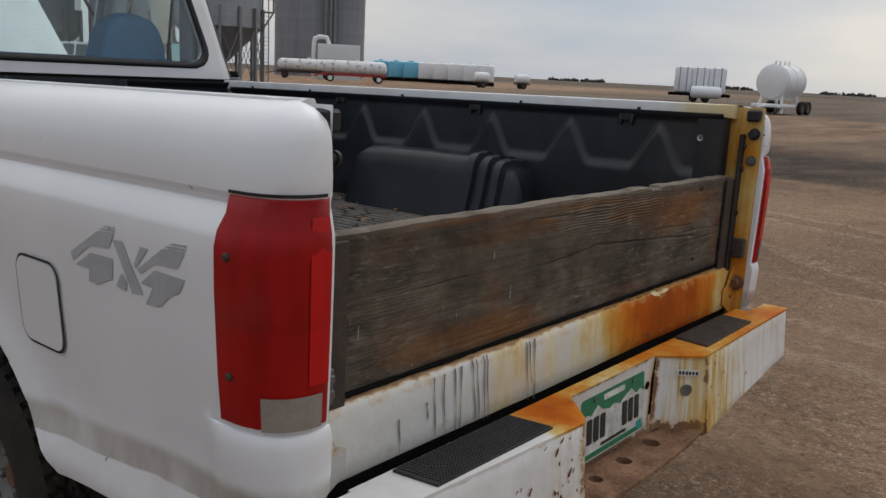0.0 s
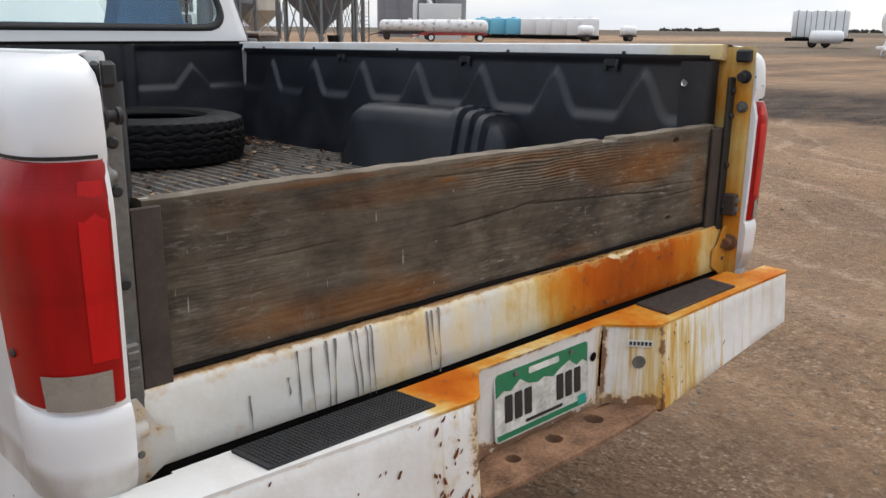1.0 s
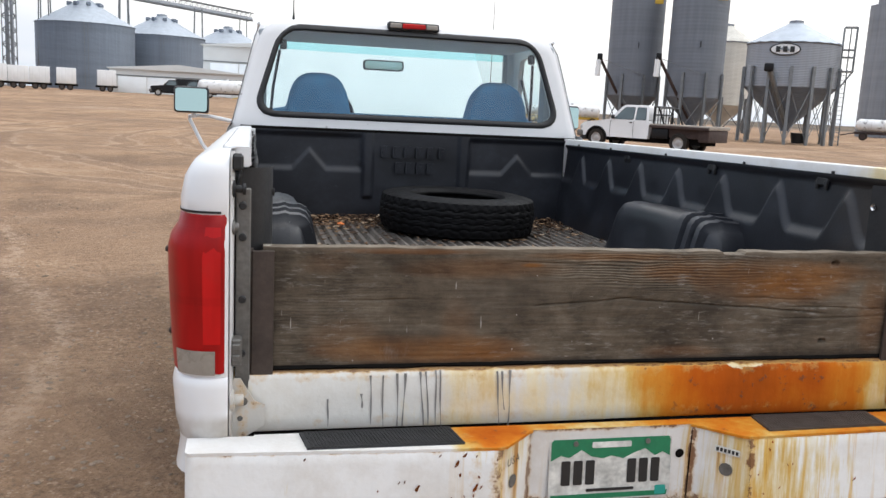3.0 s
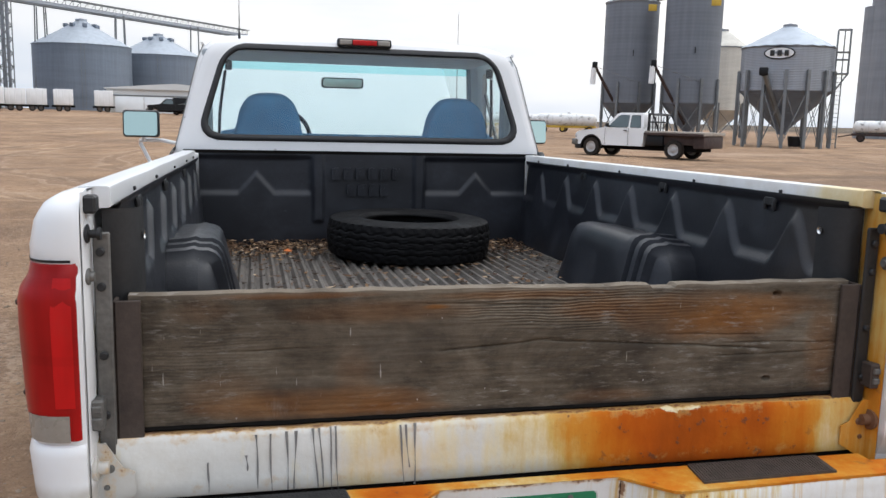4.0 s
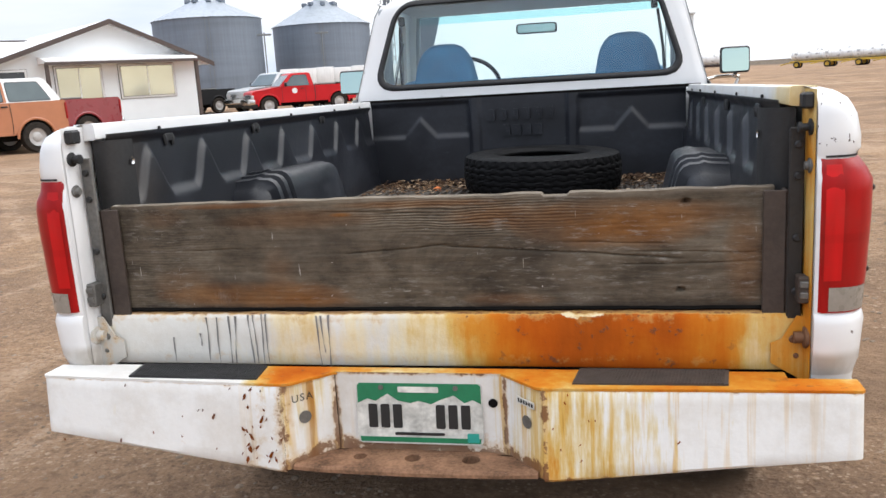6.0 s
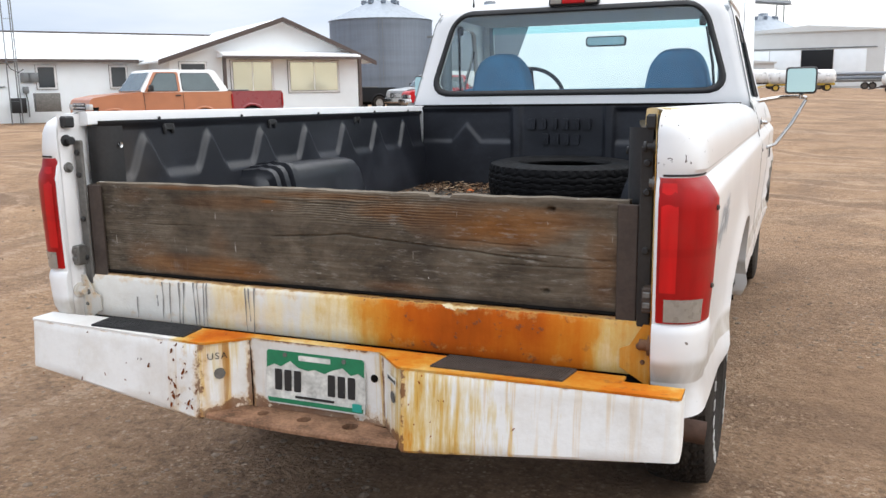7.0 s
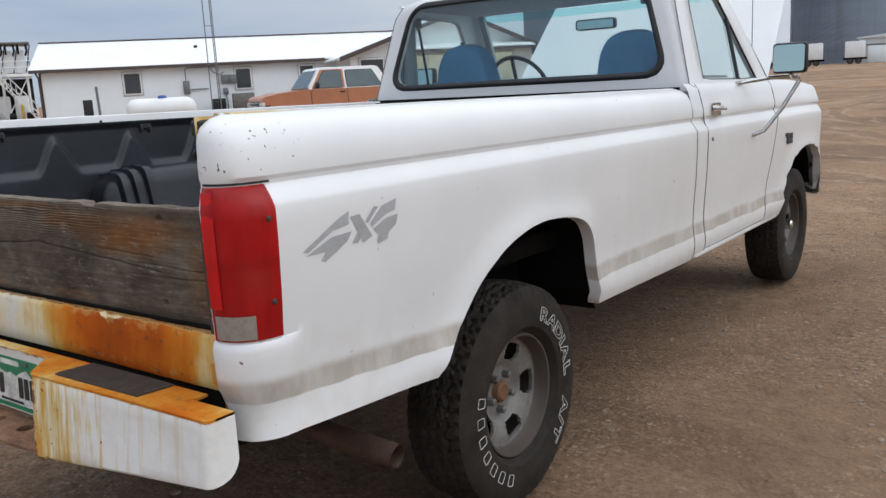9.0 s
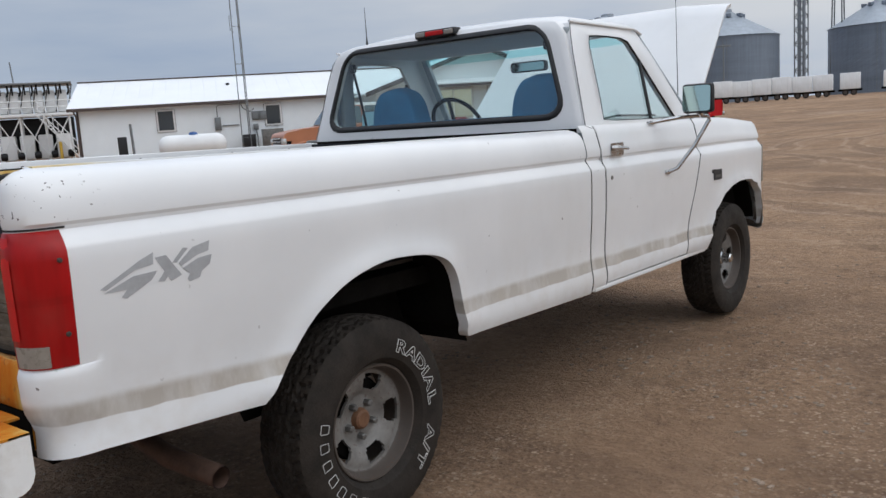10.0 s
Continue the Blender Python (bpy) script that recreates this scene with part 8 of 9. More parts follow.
# loading stage with white hoppers and stairs beyond the office
stage = thing("loading_stage", "white steel loading stage with tanks and a stair", "platform", "", spot(-62.45, 62.0) @ Matrix.Diagonal((0.75, 1.0, 1.0, 1.0)))
for x in (-3.0, -1.1, 0.9, 2.9):
    for y in (-1.2, 1.2):
        part("stage_post", Geo().tube([(x, y, -0.2), (x, y, 3.0)], 0.10, 6), WHITE_FAR, stage)
part("stage_deck", Geo().box(-3.3, 3.3, -1.5, 1.5, 2.9, 3.1, 0.02), WHITE_FAR, stage)
for k in range(6):
    part("hopper", Geo().box(-2.85 + 0.98 * k, -1.98 + 0.98 * k, -0.9, 0.7, 3.15, 4.62, 0.10), WHITE_POLY, stage)
    part("hanger", Geo().tube([(-2.42 + 0.98 * k, -1.0, 4.35), (-2.42 + 0.98 * k, -1.0, 5.05)], 0.07, 5), BLACK_FAR, stage)
    part("baluster", Geo().tube([(-2.9 + 0.98 * k, -1.5, 3.1), (-2.9 + 0.98 * k, -1.5, 4.0)], 0.035, 5), WHITE_FAR, stage)
for k in range(4):
    part("floor_tank", Geo().box(-2.9 + 1.5 * k, -1.7 + 1.5 * k, -0.6, 0.8, 0.05, 1.7, 0.15), WHITE_POLY, stage)
part("canopy", Geo().box(-3.4, 3.4, -1.5, 1.5, 5.0, 5.12, 0.02), FRAME, stage)
for x in (-3.2, 0.0, 3.2):
    part("canopy_post", Geo().tube([(x, -1.4, 3.1), (x, -1.4, 5.0)], 0.05, 5), FRAME, stage)
for z in (3.5, 3.9):
    part("guard_rail", Geo().tube([(-3.3, -1.5, z), (3.3, -1.5, z)], 0.04, 5), WHITE_FAR, stage)
for k in range(13):
    part("stair_tread", Geo().box(0.3 + 0.24 * k, 0.56 + 0.24 * k, -2.4, -1.6, 2.85 - 0.22 * k, 2.91 - 0.22 * k), WHITE_FAR, stage)
for z in (0.0, 0.5, 1.0):
    part("stair_rail", Geo().tube([(0.3, -2.4, 2.9 + z), (3.4, -2.4, 0.0 + z)], 0.035, 5), WHITE_FAR, stage)
# black sheet added for the darkness under the deck
part("back_dark_sheet", Geo().box(-3.3, 3.3, 1.25, 1.35, 0.3, 2.85), BLACK_FAR, stage, "black sheet for the dark space behind the stage")
for k in range(7):
    x = -3.0 + 0.98 * k
    part("stage_brace", Geo().tube([(x, -1.05, 3.15), (x + 0.55, -1.05, 4.95)], 0.045, 5), BLACK_FAR, stage)
    part("drop_hose", Geo().tube([(x + 0.2, -1.15, 4.95), (x + 0.25, -1.2, 4.55), (x + 0.1, -1.25, 4.25)], 0.09, 6), BLACK_FAR, stage)
for x0, x1 in ((-3.0, -1.1), (-1.1, 0.9), (0.9, 2.9)):
    part("cross_brace", Geo().tube([(x0, -1.3, 0.2), (x1, -1.3, 2.8)], 0.05, 5), WHITE_FAR, stage)
    part("cross_brace", Geo().tube([(x1, -1.3, 0.2), (x0, -1.3, 2.8)], 0.05, 5), WHITE_FAR, stage)
for k in range(5):
    part("pump", Geo().lathe([(0.0, -0.3), (0.22, -0.26), (0.26, 0.0), (0.22, 0.26), (0.0, 0.3)], (-2.7 + 1.35 * k, -1.7, 0.35), "x", 12), BLACK_FAR, stage)
for k in range(9):
    part("stair_baluster", Geo().tube([(0.45 + 0.36 * k, -2.4, 2.75 - 0.33 * k), (0.45 + 0.36 * k, -2.4, 3.75 - 0.33 * k)], 0.03, 5), WHITE_FAR, stage)
for z in (0.0, 0.5, 1.0):
    part("stair_rail", Geo().tube([(0.3, -1.6, 2.9 + z), (3.4, -1.6, 0.0 + z)], 0.035, 5), WHITE_FAR, stage)
part("roof_aerial", Geo().tube([(-1.3, 0, 5.1), (-1.4, 0, 6.6)], 0.06, 5), FRAME, stage)
stage_box = thing("storage_tank", "row of low white poly tanks beyond the stage", "tank", "", spot(-66.0, 70.0))
for k in range(5):
    part("vessel", Geo().box(-5 + 2.2 * k, -3 + 2.2 * k, -1, 1, 0, 1.9, 0.25), WHITE_POLY, stage_box)
shedb = thing("open_shed", "dark open-fronted shed beyond the loading stage", "shed", "", spot(-71.5, 92.0))
# closed box, its black colour standing in for the shaded open inside
part("shed_body", Geo().box(-9, 9, 0, 8, 0, 4.6, 0.1), BLACK_FAR, shedb)
bollard = thing("bollard", "yellow painted steel bollard beside the office", "bollard", "", spot(-60.3, 42.0))
part("post", Geo().tube([(0, 0, -0.1), (0, 0, 1.25), (0, 0, 1.3)], [0.07, 0.07, 0.02], 8), YELLOW, bollard)


# round grain bins with cone roofs, linked by an overhead conveyor
def grain_bin(az, d, dia, eave, peak, label):
    b = thing("grain_bin", label, "grain bin", "grain bins", spot(az, d))
    r, gz = dia / 2, -0.3
    base = b.matrix_world.translation.z
    ez, pz = eave - base, peak - base
    part("bin_wall", Geo().lathe([(r, gz), (r, ez)], (0, 0, 0), "z", 72), GALV_DARK, b, "ribbed grey bin wall", angle=60)
    g = Geo()
    n = 48
    rows = []
    for k in range(n * 2):
        a = k * math.pi / n
        rib = 0.05 if k % 2 else 0.0
        rows.append([((r + 0.15) * math.cos(a), (r + 0.15) * math.sin(a), ez - 0.05 + rib), (0.5 * r * math.cos(a), 0.5 * r * math.sin(a), ez + (pz - ez) * 0.5 + rib), (0.11 * r * math.cos(a), 0.11 * r * math.sin(a), pz - 0.3)])
    g.grid(rows, close_v=True)
    part("bin_roof", g, GALV_ROOF, b, "pale cone roof", angle=20)
    part("roof_cap", Geo().lathe([(0.12 * r, pz - 0.32), (0.12 * r, pz), (0.0, pz + 0.15)], (0, 0, 0), "z", 16), GALV_ROOF, b)
    for k in range(8):
        a = k * math.tau / 8 + 0.2
        part("roof_vent", Geo().box(-0.35, 0.35, -0.3, 0.3, 0, 0.55, 0.05, Matrix.Translation((0.32 * r * math.cos(a), 0.32 * r * math.sin(a), ez + (pz - ez) * 0.68)) @ Matrix.Rotation(a, 4, "Z")), GALV_DARK, b)
    g = Geo()
    for sx in (-0.25, 0.25):
        g.tube([(sx, -r - 0.12, 0), (sx, -r - 0.12, ez)], 0.04, 4)
    part("ladder", g, FRAME, b)
    return b


grain_bin(-26.1, 121, 14.3, 11.0, 14.3, "large ribbed steel grain bin with a cone roof")
grain_bin(-18.9, 131, 14.4, 10.3, 14.4, "large ribbed steel grain bin beside a lattice tower")
grain_bin(-10.35, 146, 14.4, 11.2, 15.3, "large ribbed steel grain bin under a conveyor")
grain_bin(-5.9, 158, 14.4, 10.9, 14.7, "large ribbed steel grain bin behind a low shed")
grain_bin(-1.85, 172, 14.4, 10.9, 14.5, "pale ribbed steel grain bin partly hidden by sheds")
conv = thing("conveyor_bridge", "long lattice grain conveyor bridge over the bins", "conveyor")
P0, P1 = spot(-26.1, 121).translation, spot(-0.4, 178).translation
P0.z, P1.z = 16.6, 16.4
way_ = (P1 - P0).normalized()
for dz in (0.0, 1.5):
    for dy in (-0.5, 0.5):
        off = Vector((-way_.y, way_.x, 0)) * dy
        part("conveyor_chord", Geo().tube([P0 + off + Vector((0, 0, dz)), P1 + off + Vector((0, 0, dz))], 0.13, 4), FRAME, conv)
g = Geo()
nb = 60
for k in range(nb):
    a, b2 = P0.lerp(P1, k / nb), P0.lerp(P1, (k + 1) / nb)
    g.tube([a, b2 + Vector((0, 0, 1.5))], 0.06, 4, False)
    g.tube([b2 + Vector((0, 0, 1.5)), b2], 0.06, 4, False)
tagged(part("conveyor_lacing", g, FRAME, conv), "", "", "", "stuff")
part("conveyor_trough", Geo().tube([P0 + Vector((0, 0, 0.35)), P1 + Vector((0, 0, 0.35))], 0.42, 6), GALV, conv)
for az, d in ((-12.6, 144), (-8.15, 150), (-3.7, 162), (-0.9, 176)):
    q = spot(az, d).translation
    for sx in (-0.9, 0.9):
        for sy in (-0.9, 0.9):
            part("trestle_leg", Geo().tube([(q.x + sx, q.y + sy, q.z), (q.x + sx * 0.7, q.y + sy * 0.7, 16.6)], 0.12, 4), FRAME, conv)
tower = thing("elevator_tower", "tall galvanised lattice elevator tower", "tower", "", spot(-14.55, 134))
for sx in (-0.9, 0.9):
    for sy in (-0.9, 0.9):
        part("tower_leg", Geo().tube([(sx, sy, -0.5), (sx, sy, 30)], 0.10, 4), FRAME, tower)
g = Geo()
for k in range(16):
    z = k * 1.9
    for a, b2 in (((-0.9, -0.9), (0.9, -0.9)), ((0.9, -0.9), (0.9, 0.9)), ((0.9, 0.9), (-0.9, 0.9)), ((-0.9, 0.9), (-0.9, -0.9))):
        g.tube([(*a, z), (*b2, z + 1.9)], 0.05, 4, False)
        g.tube([(*b2, z), (*a, z + 1.9)], 0.05, 4, False)
        g.tube([(*a, z), (*b2, z)], 0.05, 4, False)
tagged(part("tower_lacing", g, FRAME, tower), "", "", "", "stuff")
part("elevator_leg", Geo().tube([(-0.25, 0, 0), (-0.25, 0, 30)], 0.28, 6), GALV, tower)
part("elevator_leg", Geo().tube([(0.35, 0, 0), (0.35, 0, 30)], 0.24, 6), GALV, tower)
pole = thing("floodlight_pole", "pole with a cross arm of floodlights", "light pole", "yard poles", spot(-18.9, 118))
part("shaft", Geo().tube([(0, 0, 0), (0, 0, 7.6)], 0.08, 6), FRAME, pole)
part("cross_arm", Geo().box(-0.9, 0.9, -0.1, 0.1, 7.2, 7.45, 0.02), FRAME, pole)
copy_thing(pole, spot(-22.6, 116))

# pale sheds between the bins
for az, d, w, h, lab in ((-5.0, 118, 17.0, 4.35, "low pale sheet shed with wide doors"), (0.85, 131, 19.8, 8.75, "tall pale sheet shed with sliding doors")):
    sh = thing("shed", lab, "shed", "sheds", spot(az, d))
    z = sh.matrix_world.translation.z
    h -= z
    part("shed_wall", Geo().box(-w / 2, w / 2, 0, 14, -0.5, h), SHED, sh)
    part("shed_roof", Geo().prism([(-w / 2 - 0.3, h), (0, h + 0.75), (w / 2 + 0.3, h), (w / 2 + 0.3, h - 0.12), (-w / 2 - 0.3, h - 0.12)], lambda u, v, t: (u, -0.3 + t, v), 14.6), SHED, sh)
    part("door_track", Geo().box(-w / 2, w / 2 - 1, -0.12, 0.0, h * 0.68, h * 0.68 + 0.15), FRAME, sh)
    # the third bay is black, standing in for a shaded open doorway
    for k in range(4):
        part("door_bay", Geo().box(-w / 2 + 1 + k * w * 0.21, -w / 2 + 0.9 + (k + 1) * w * 0.21, -0.10, -0.02, 0, h * 0.66, 0.02), WALL_WHITE if k != 2 else BLACK_FAR, sh)


def box_trailer(az, d, w=2.19, h=1.9):
    t = thing("seed_tender", "white tarped box trailer in a row", "trailer", "white trailers", spot(az, d))
    part("tarp", Geo().box(-w / 2, w / 2, -1.2, 1.2, 0.75, 0.75 + h, 0.07), WHITE_POLY, t)
    for x in (-0.68, 0.0, 0.68):
        part("tarp_bow", Geo().box(x - 0.05, x + 0.05, -1.23, 1.23, 0.80, 0.79 + h, 0.02), WHITE_FAR, t)
    part("chassis", Geo().box(-w / 2 - 0.2, w / 2 + 0.2, -1.0, 1.0, 0.50, 0.75, 0.02), VOID, t)
    for x in (-0.5, 0.4):
        far_wheel(t, x, -0.95, 0.36)
    return t


tr = box_trailer(-21.2, 108)
for k in range(1, 8):
    copy_thing(tr, spot(-21.2 + 1.16 * k, 108 + 0.6 * k) @ Matrix.Diagonal((1.0, 1.0, (0.99, 1.01, 0.96, 1.0, 1.02, 0.98, 0.99)[k - 1], 1.0)))
copy_thing(tr, spot(-11.6, 114))
copy_thing(tr, spot(-9.3, 116))


def stained_tank():
    """White tank enamel with dark scabs of flaked paint and grime."""
    k = Nodes("stained_white_tank_enamel")
    c = k.ramp(k.noise(1.4, 4), [(0.3, (0.66, 0.66, 0.65)), (0.7, (0.76, 0.76, 0.75))])
    c = k.mix(k.ramp(k.noise(2.2, 5, 0.65), [(0.56, 0.0), (0.64, 0.75)]), c, (0.13, 0.12, 0.11))
    c = k.mix(k.ramp(k.noise(1.0, 4, 0.6, k.mapped((3.0, 3.0, 0.5))), [(0.52, 0.0), (0.75, 0.45)]), c, (0.38, 0.35, 0.31))
    return k.set(c, 0.5)


TANK_WHITE = stained_tank()


def tank_trailer(name, az, d, turn, iron, length=5.2, rad=0.62, label="long white pressure tank on a running gear"):
    t = thing(name, label, "tank trailer", "tank trailers", spot(az, d, turn))
    L = length / 2
    part("vessel", Geo().lathe([(0.0, -L - 0.35), (rad * 0.5, -L - 0.28), (rad * 0.85, -L - 0.12), (rad, -L + 0.1), (rad, L - 0.1), (rad * 0.85, L + 0.12), (rad * 0.5, L + 0.28), (0.0, L + 0.35)], (0, 0, 1.35), "x", 24), TANK_WHITE, t)
    part("frame", Geo().box(-L - 0.4, L + 0.2, -0.45, 0.45, 0.55, 0.78, 0.02), iron, t)
    part("manway", Geo().tube([(0.2, 0, 1.35 + rad - 0.02), (0.2, 0, 1.35 + rad + 0.16)], 0.18, 8), WHITE_FAR, t)
    part("tow_bar", Geo().tube([(-L - 0.3, 0, 0.65), (-L - 1.5, 0, 0.4)], 0.06, 5), iron, t)
    for x in (-L + 0.4, L - 0.5):
        for sd in (-1, 1):
            far_wheel(t, x, sd * 0.75, 0.36, 0.24, iron if iron is not RED_IRON else WHITE_FAR)
    return t


for k in range(5):
    tank_trailer("tank_trailer", 12.4 + 1.75 * k, 106 - 2.0 * k, -10, YELLOW, 4.6, 0.55, "white pressure tank on a yellow running gear")
tank_trailer("tank_trailer", 20.6, 90, 4, YELLOW, 5.6, 0.66)
tank_trailer("tank_trailer", 40.0, 86, 0, RUSTY_DARK, 5.0, 0.58, "white pressure tank trailer by the tall silos")
tank_trailer("tank_trailer", 43.1, 80, 3, RED_IRON, 5.4, 0.62, "white pressure tank on a red running gear")
tank_trailer("tank_trailer", 0.9, 92, 5, YELLOW, 5.6, 0.75, "white pressure tank near the sheds")
tank_trailer("tank_trailer", -2.2, 100, 8, RUSTY_DARK, 5.4, 0.8, "dark-ended pressure tank near the sheds")
tank_trailer("tank_trailer", 6.9, 96, 4, RUSTY_DARK, 4.8, 0.62, "white pressure tank on a rusty running gear")
pipes = thing("pipe_trailer", "long trailer stacked with bright steel tubes", "trailer", "", spot(3.1, 108, 5))
for k in range(5):
    part("tube", Geo().tube([(-4.6, 0.4 * (k % 3) - 0.4, 1.35 + 0.42 * (k // 3)), (4.4, 0.4 * (k % 3) - 0.4, 1.35 + 0.42 * (k // 3))], 0.2, 8), GALV, pipes)
part("bed", Geo().box(-4.8, 4.8, -1.0, 1.0, 0.85, 1.12, 0.03), STEEL, pipes)
for x in (-2.6, -1.8, 2.2, 3.0):
    far_wheel(pipes, x, -0.9, 0.42)
for az, d in ((-5.3, 104), (-4.0, 106)):
    vehicle("pickup", "dark truck parked along a low shed", spot(az, d), BLACK_FAR, "pickup", 5.4, 1.95, 1.85, 3.4)

# blue and white poly tanks in a row on low trailers
for k in range(8):
    az = 45.1 + 1.0 * k
    t = thing("poly_tank", "sky-blue square poly tank in a row" if k < 3 else "white square poly tank in a row", "poly tank", "poly tanks", spot(az, 104 - 1.0 * k))
    part("vessel", Geo().box(-0.92, 0.92, -0.9, 0.9, 0.45, 2.35, 0.22), BLUE_POLY if k < 3 else WHITE_POLY, t)
    part("lid", Geo().tube([(0, 0, 2.33), (0, 0, 2.48)], 0.28, 10), BLUE_POLY if k < 3 else WHITE_POLY, t)
    part("skid", Geo().box(-0.95, 0.95, -0.9, 0.9, 0.05, 0.45, 0.02), VOID, t)
for az, d in ((51.7, 86), (54.5, 92)):
    t = thing("nurse_cart", "small white tank on a two-wheeled cart", "tank cart", "tank carts", spot(az, d, 20))
    part("vessel", Geo().lathe([(0.0, -0.85), (0.35, -0.78), (0.50, -0.6), (0.52, 0.0), (0.50, 0.6), (0.35, 0.78), (0.0, 0.85)], (0, 0, 1.05), "x", 18), WHITE_FAR, t)
    part("frame", Geo().box(-0.8, 0.8, -0.4, 0.4, 0.45, 0.6, 0.02), RUSTY_DARK, t)
    for sd in (-1, 1):
        far_wheel(t, 0.0, sd * 0.55, 0.33)
t = thing("tote_trailer", "trailer with three tall white poly tanks and a low one", "tank trailer", "", spot(65.9, 76))
for x in (-1.45, -0.05, 1.35):
    vt = part("vessel", Geo().box(x - 0.72, x + 0.72, -0.9, 0.9, 0.75, 2.95, 0.22), WHITE_POLY, t)
    for dx in (-0.3, 0.3):
        part("strap", Geo().box(x + dx - 0.03, x + dx + 0.03, -0.925, 0.925, 0.75, 2.97, 0.01), FRAME, vt)
part("low_tank", Geo().lathe([(0.0, -1.3), (0.42, -1.2), (0.5, -1.0), (0.5, 1.0), (0.42, 1.2), (0.0, 1.3)], (0.5, -1.45, 0.85), "x", 20), WHITE_POLY, t)
part("deck", Geo().box(-2.6, 2.5, -1.0, 1.0, 0.5, 0.75, 0.03), VOID, t)
for x in (-0.5, 0.5):
    far_wheel(t, x, -0.95, 0.36)
t = thing("nurse_tank", "round-ended white nurse tank on a wheeled frame", "tank trailer", "", spot(70.5, 56, 65))
part("vessel", Geo().lathe([(0.0, -1.55), (0.7, -1.5), (0.98, -1.38), (1.02, -1.2), (1.02, 1.2), (0.98, 1.38), (0.7, 1.5), (0.0, 1.55)], (0, 0, 1.95), "x", 32), WHITE_FAR, t)
for x in (-1.2, 0.0, 1.2):
    part("band", Geo().lathe([(1.02, x - 0.05), (1.05, x - 0.05), (1.05, x + 0.05), (1.02, x + 0.05)], (0, 0, 1.95), "x", 32), WHITE_POLY, t)
for x in (-0.9, -0.3, 0.4, 1.0):
    part("vent_pipe", Geo().tube([(x, 0.1, 2.9), (x, 0.1, 3.22)], 0.07, 8), WHITE_FAR, t)
for x in (-1.3, 1.3):
    for sd in (-1, 1):
        part("leg", Geo().tube([(x, sd * 0.8, 0.05), (x * 0.8, sd * 0.55, 1.5)], 0.08, 6), WHITE_FAR, t)
part("frame", Geo().box(-2.0, 1.6, -0.85, 0.85, 0.42, 0.60, 0.03), WHITE_FAR, t)
part("draw_bar", Geo().tube([(-1.9, 0, 0.5), (-2.9, 0, 0.42)], 0.09, 6), WHITE_FAR, t)
for sd in (-1, 1):
    far_wheel(t, 1.0, sd * 1.0, 0.42)
    far_wheel(t, 1.9, sd * 1.0, 0.42)


# hopper-bottom silos on legs
def hopper_silo(label, az, d, dia, eave, peak, wall_foot, tip, mat_wall, legs=8, leg_top=None, mat_roof=None):
    s_ = thing("hopper_silo", label, "silo", "silos", spot(az, d))
    r = dia / 2
    z = s_.matrix_world.translation.z
    ez, pz, wz, tz = eave - z, peak - z, wall_foot - z, tip - z
    part("silo_wall", Geo().lathe([(r, wz), (r, ez)], (0, 0, 0), "z", 56), mat_wall, s_, angle=60)
    part("hopper", Geo().lathe([(r, wz), (0.35, tz), (0.30, tz - 0.25)], (0, 0, 0), "z", 40), mat_wall if mat_wall is CREAM else GALV_DARK, s_, angle=60)
    g = Geo()
    n = 20
    rows = []
    for k in range(n * 2):
        a = k * math.pi / n
        rows.append([((r + 0.08) * math.cos(a), (r + 0.08) * math.sin(a), ez - 0.03 + (0.05 if k % 2 else 0)), (0.45 * math.cos(a), 0.45 * math.sin(a), pz - 0.12 + (0.02 if k % 2 else 0))])
    g.grid(rows, close_v=True)
    part("silo_roof", g, mat_roof or GALV_ROOF, s_, angle=20)
    part("roof_cap", Geo().lathe([(0.48, pz - 0.16), (0.48, pz + 0.05), (0.0, pz + 0.15)], (0, 0, 0), "z", 16), GALV, s_)
    part("eave_ring", Geo().lathe([(r + 0.02, ez - 0.12), (r + 0.07, ez - 0.06), (r + 0.02, ez)], (0, 0, 0), "z", 40), GALV, s_)
    lt = (leg_top - z) if leg_top else wz + (ez - wz) * 0.35
    for k in range(legs):
        a = (k + 0.5) * math.tau / legs
        q = (r + 0.12)
        part("leg", Geo().box(-0.09, 0.09, -0.10, 0.10, -0.2, lt, 0.0, Matrix.Translation((q * math.cos(a), q * math.sin(a), 0)) @ Matrix.Rotation(a, 4, "Z")), FRAME, s_)
        b2 = a + math.tau / legs
        g = Geo().tube([(q * math.cos(a), q * math.sin(a), 0.1), (q * math.cos(b2), q * math.sin(b2), wz)], 0.035, 4, False)
        g.tube([(q * math.cos(b2), q * math.sin(b2), 0.1), (q * math.cos(a), q * math.sin(a), wz)], 0.035, 4, False)
        part("brace", g, FRAME, s_)
    return s_


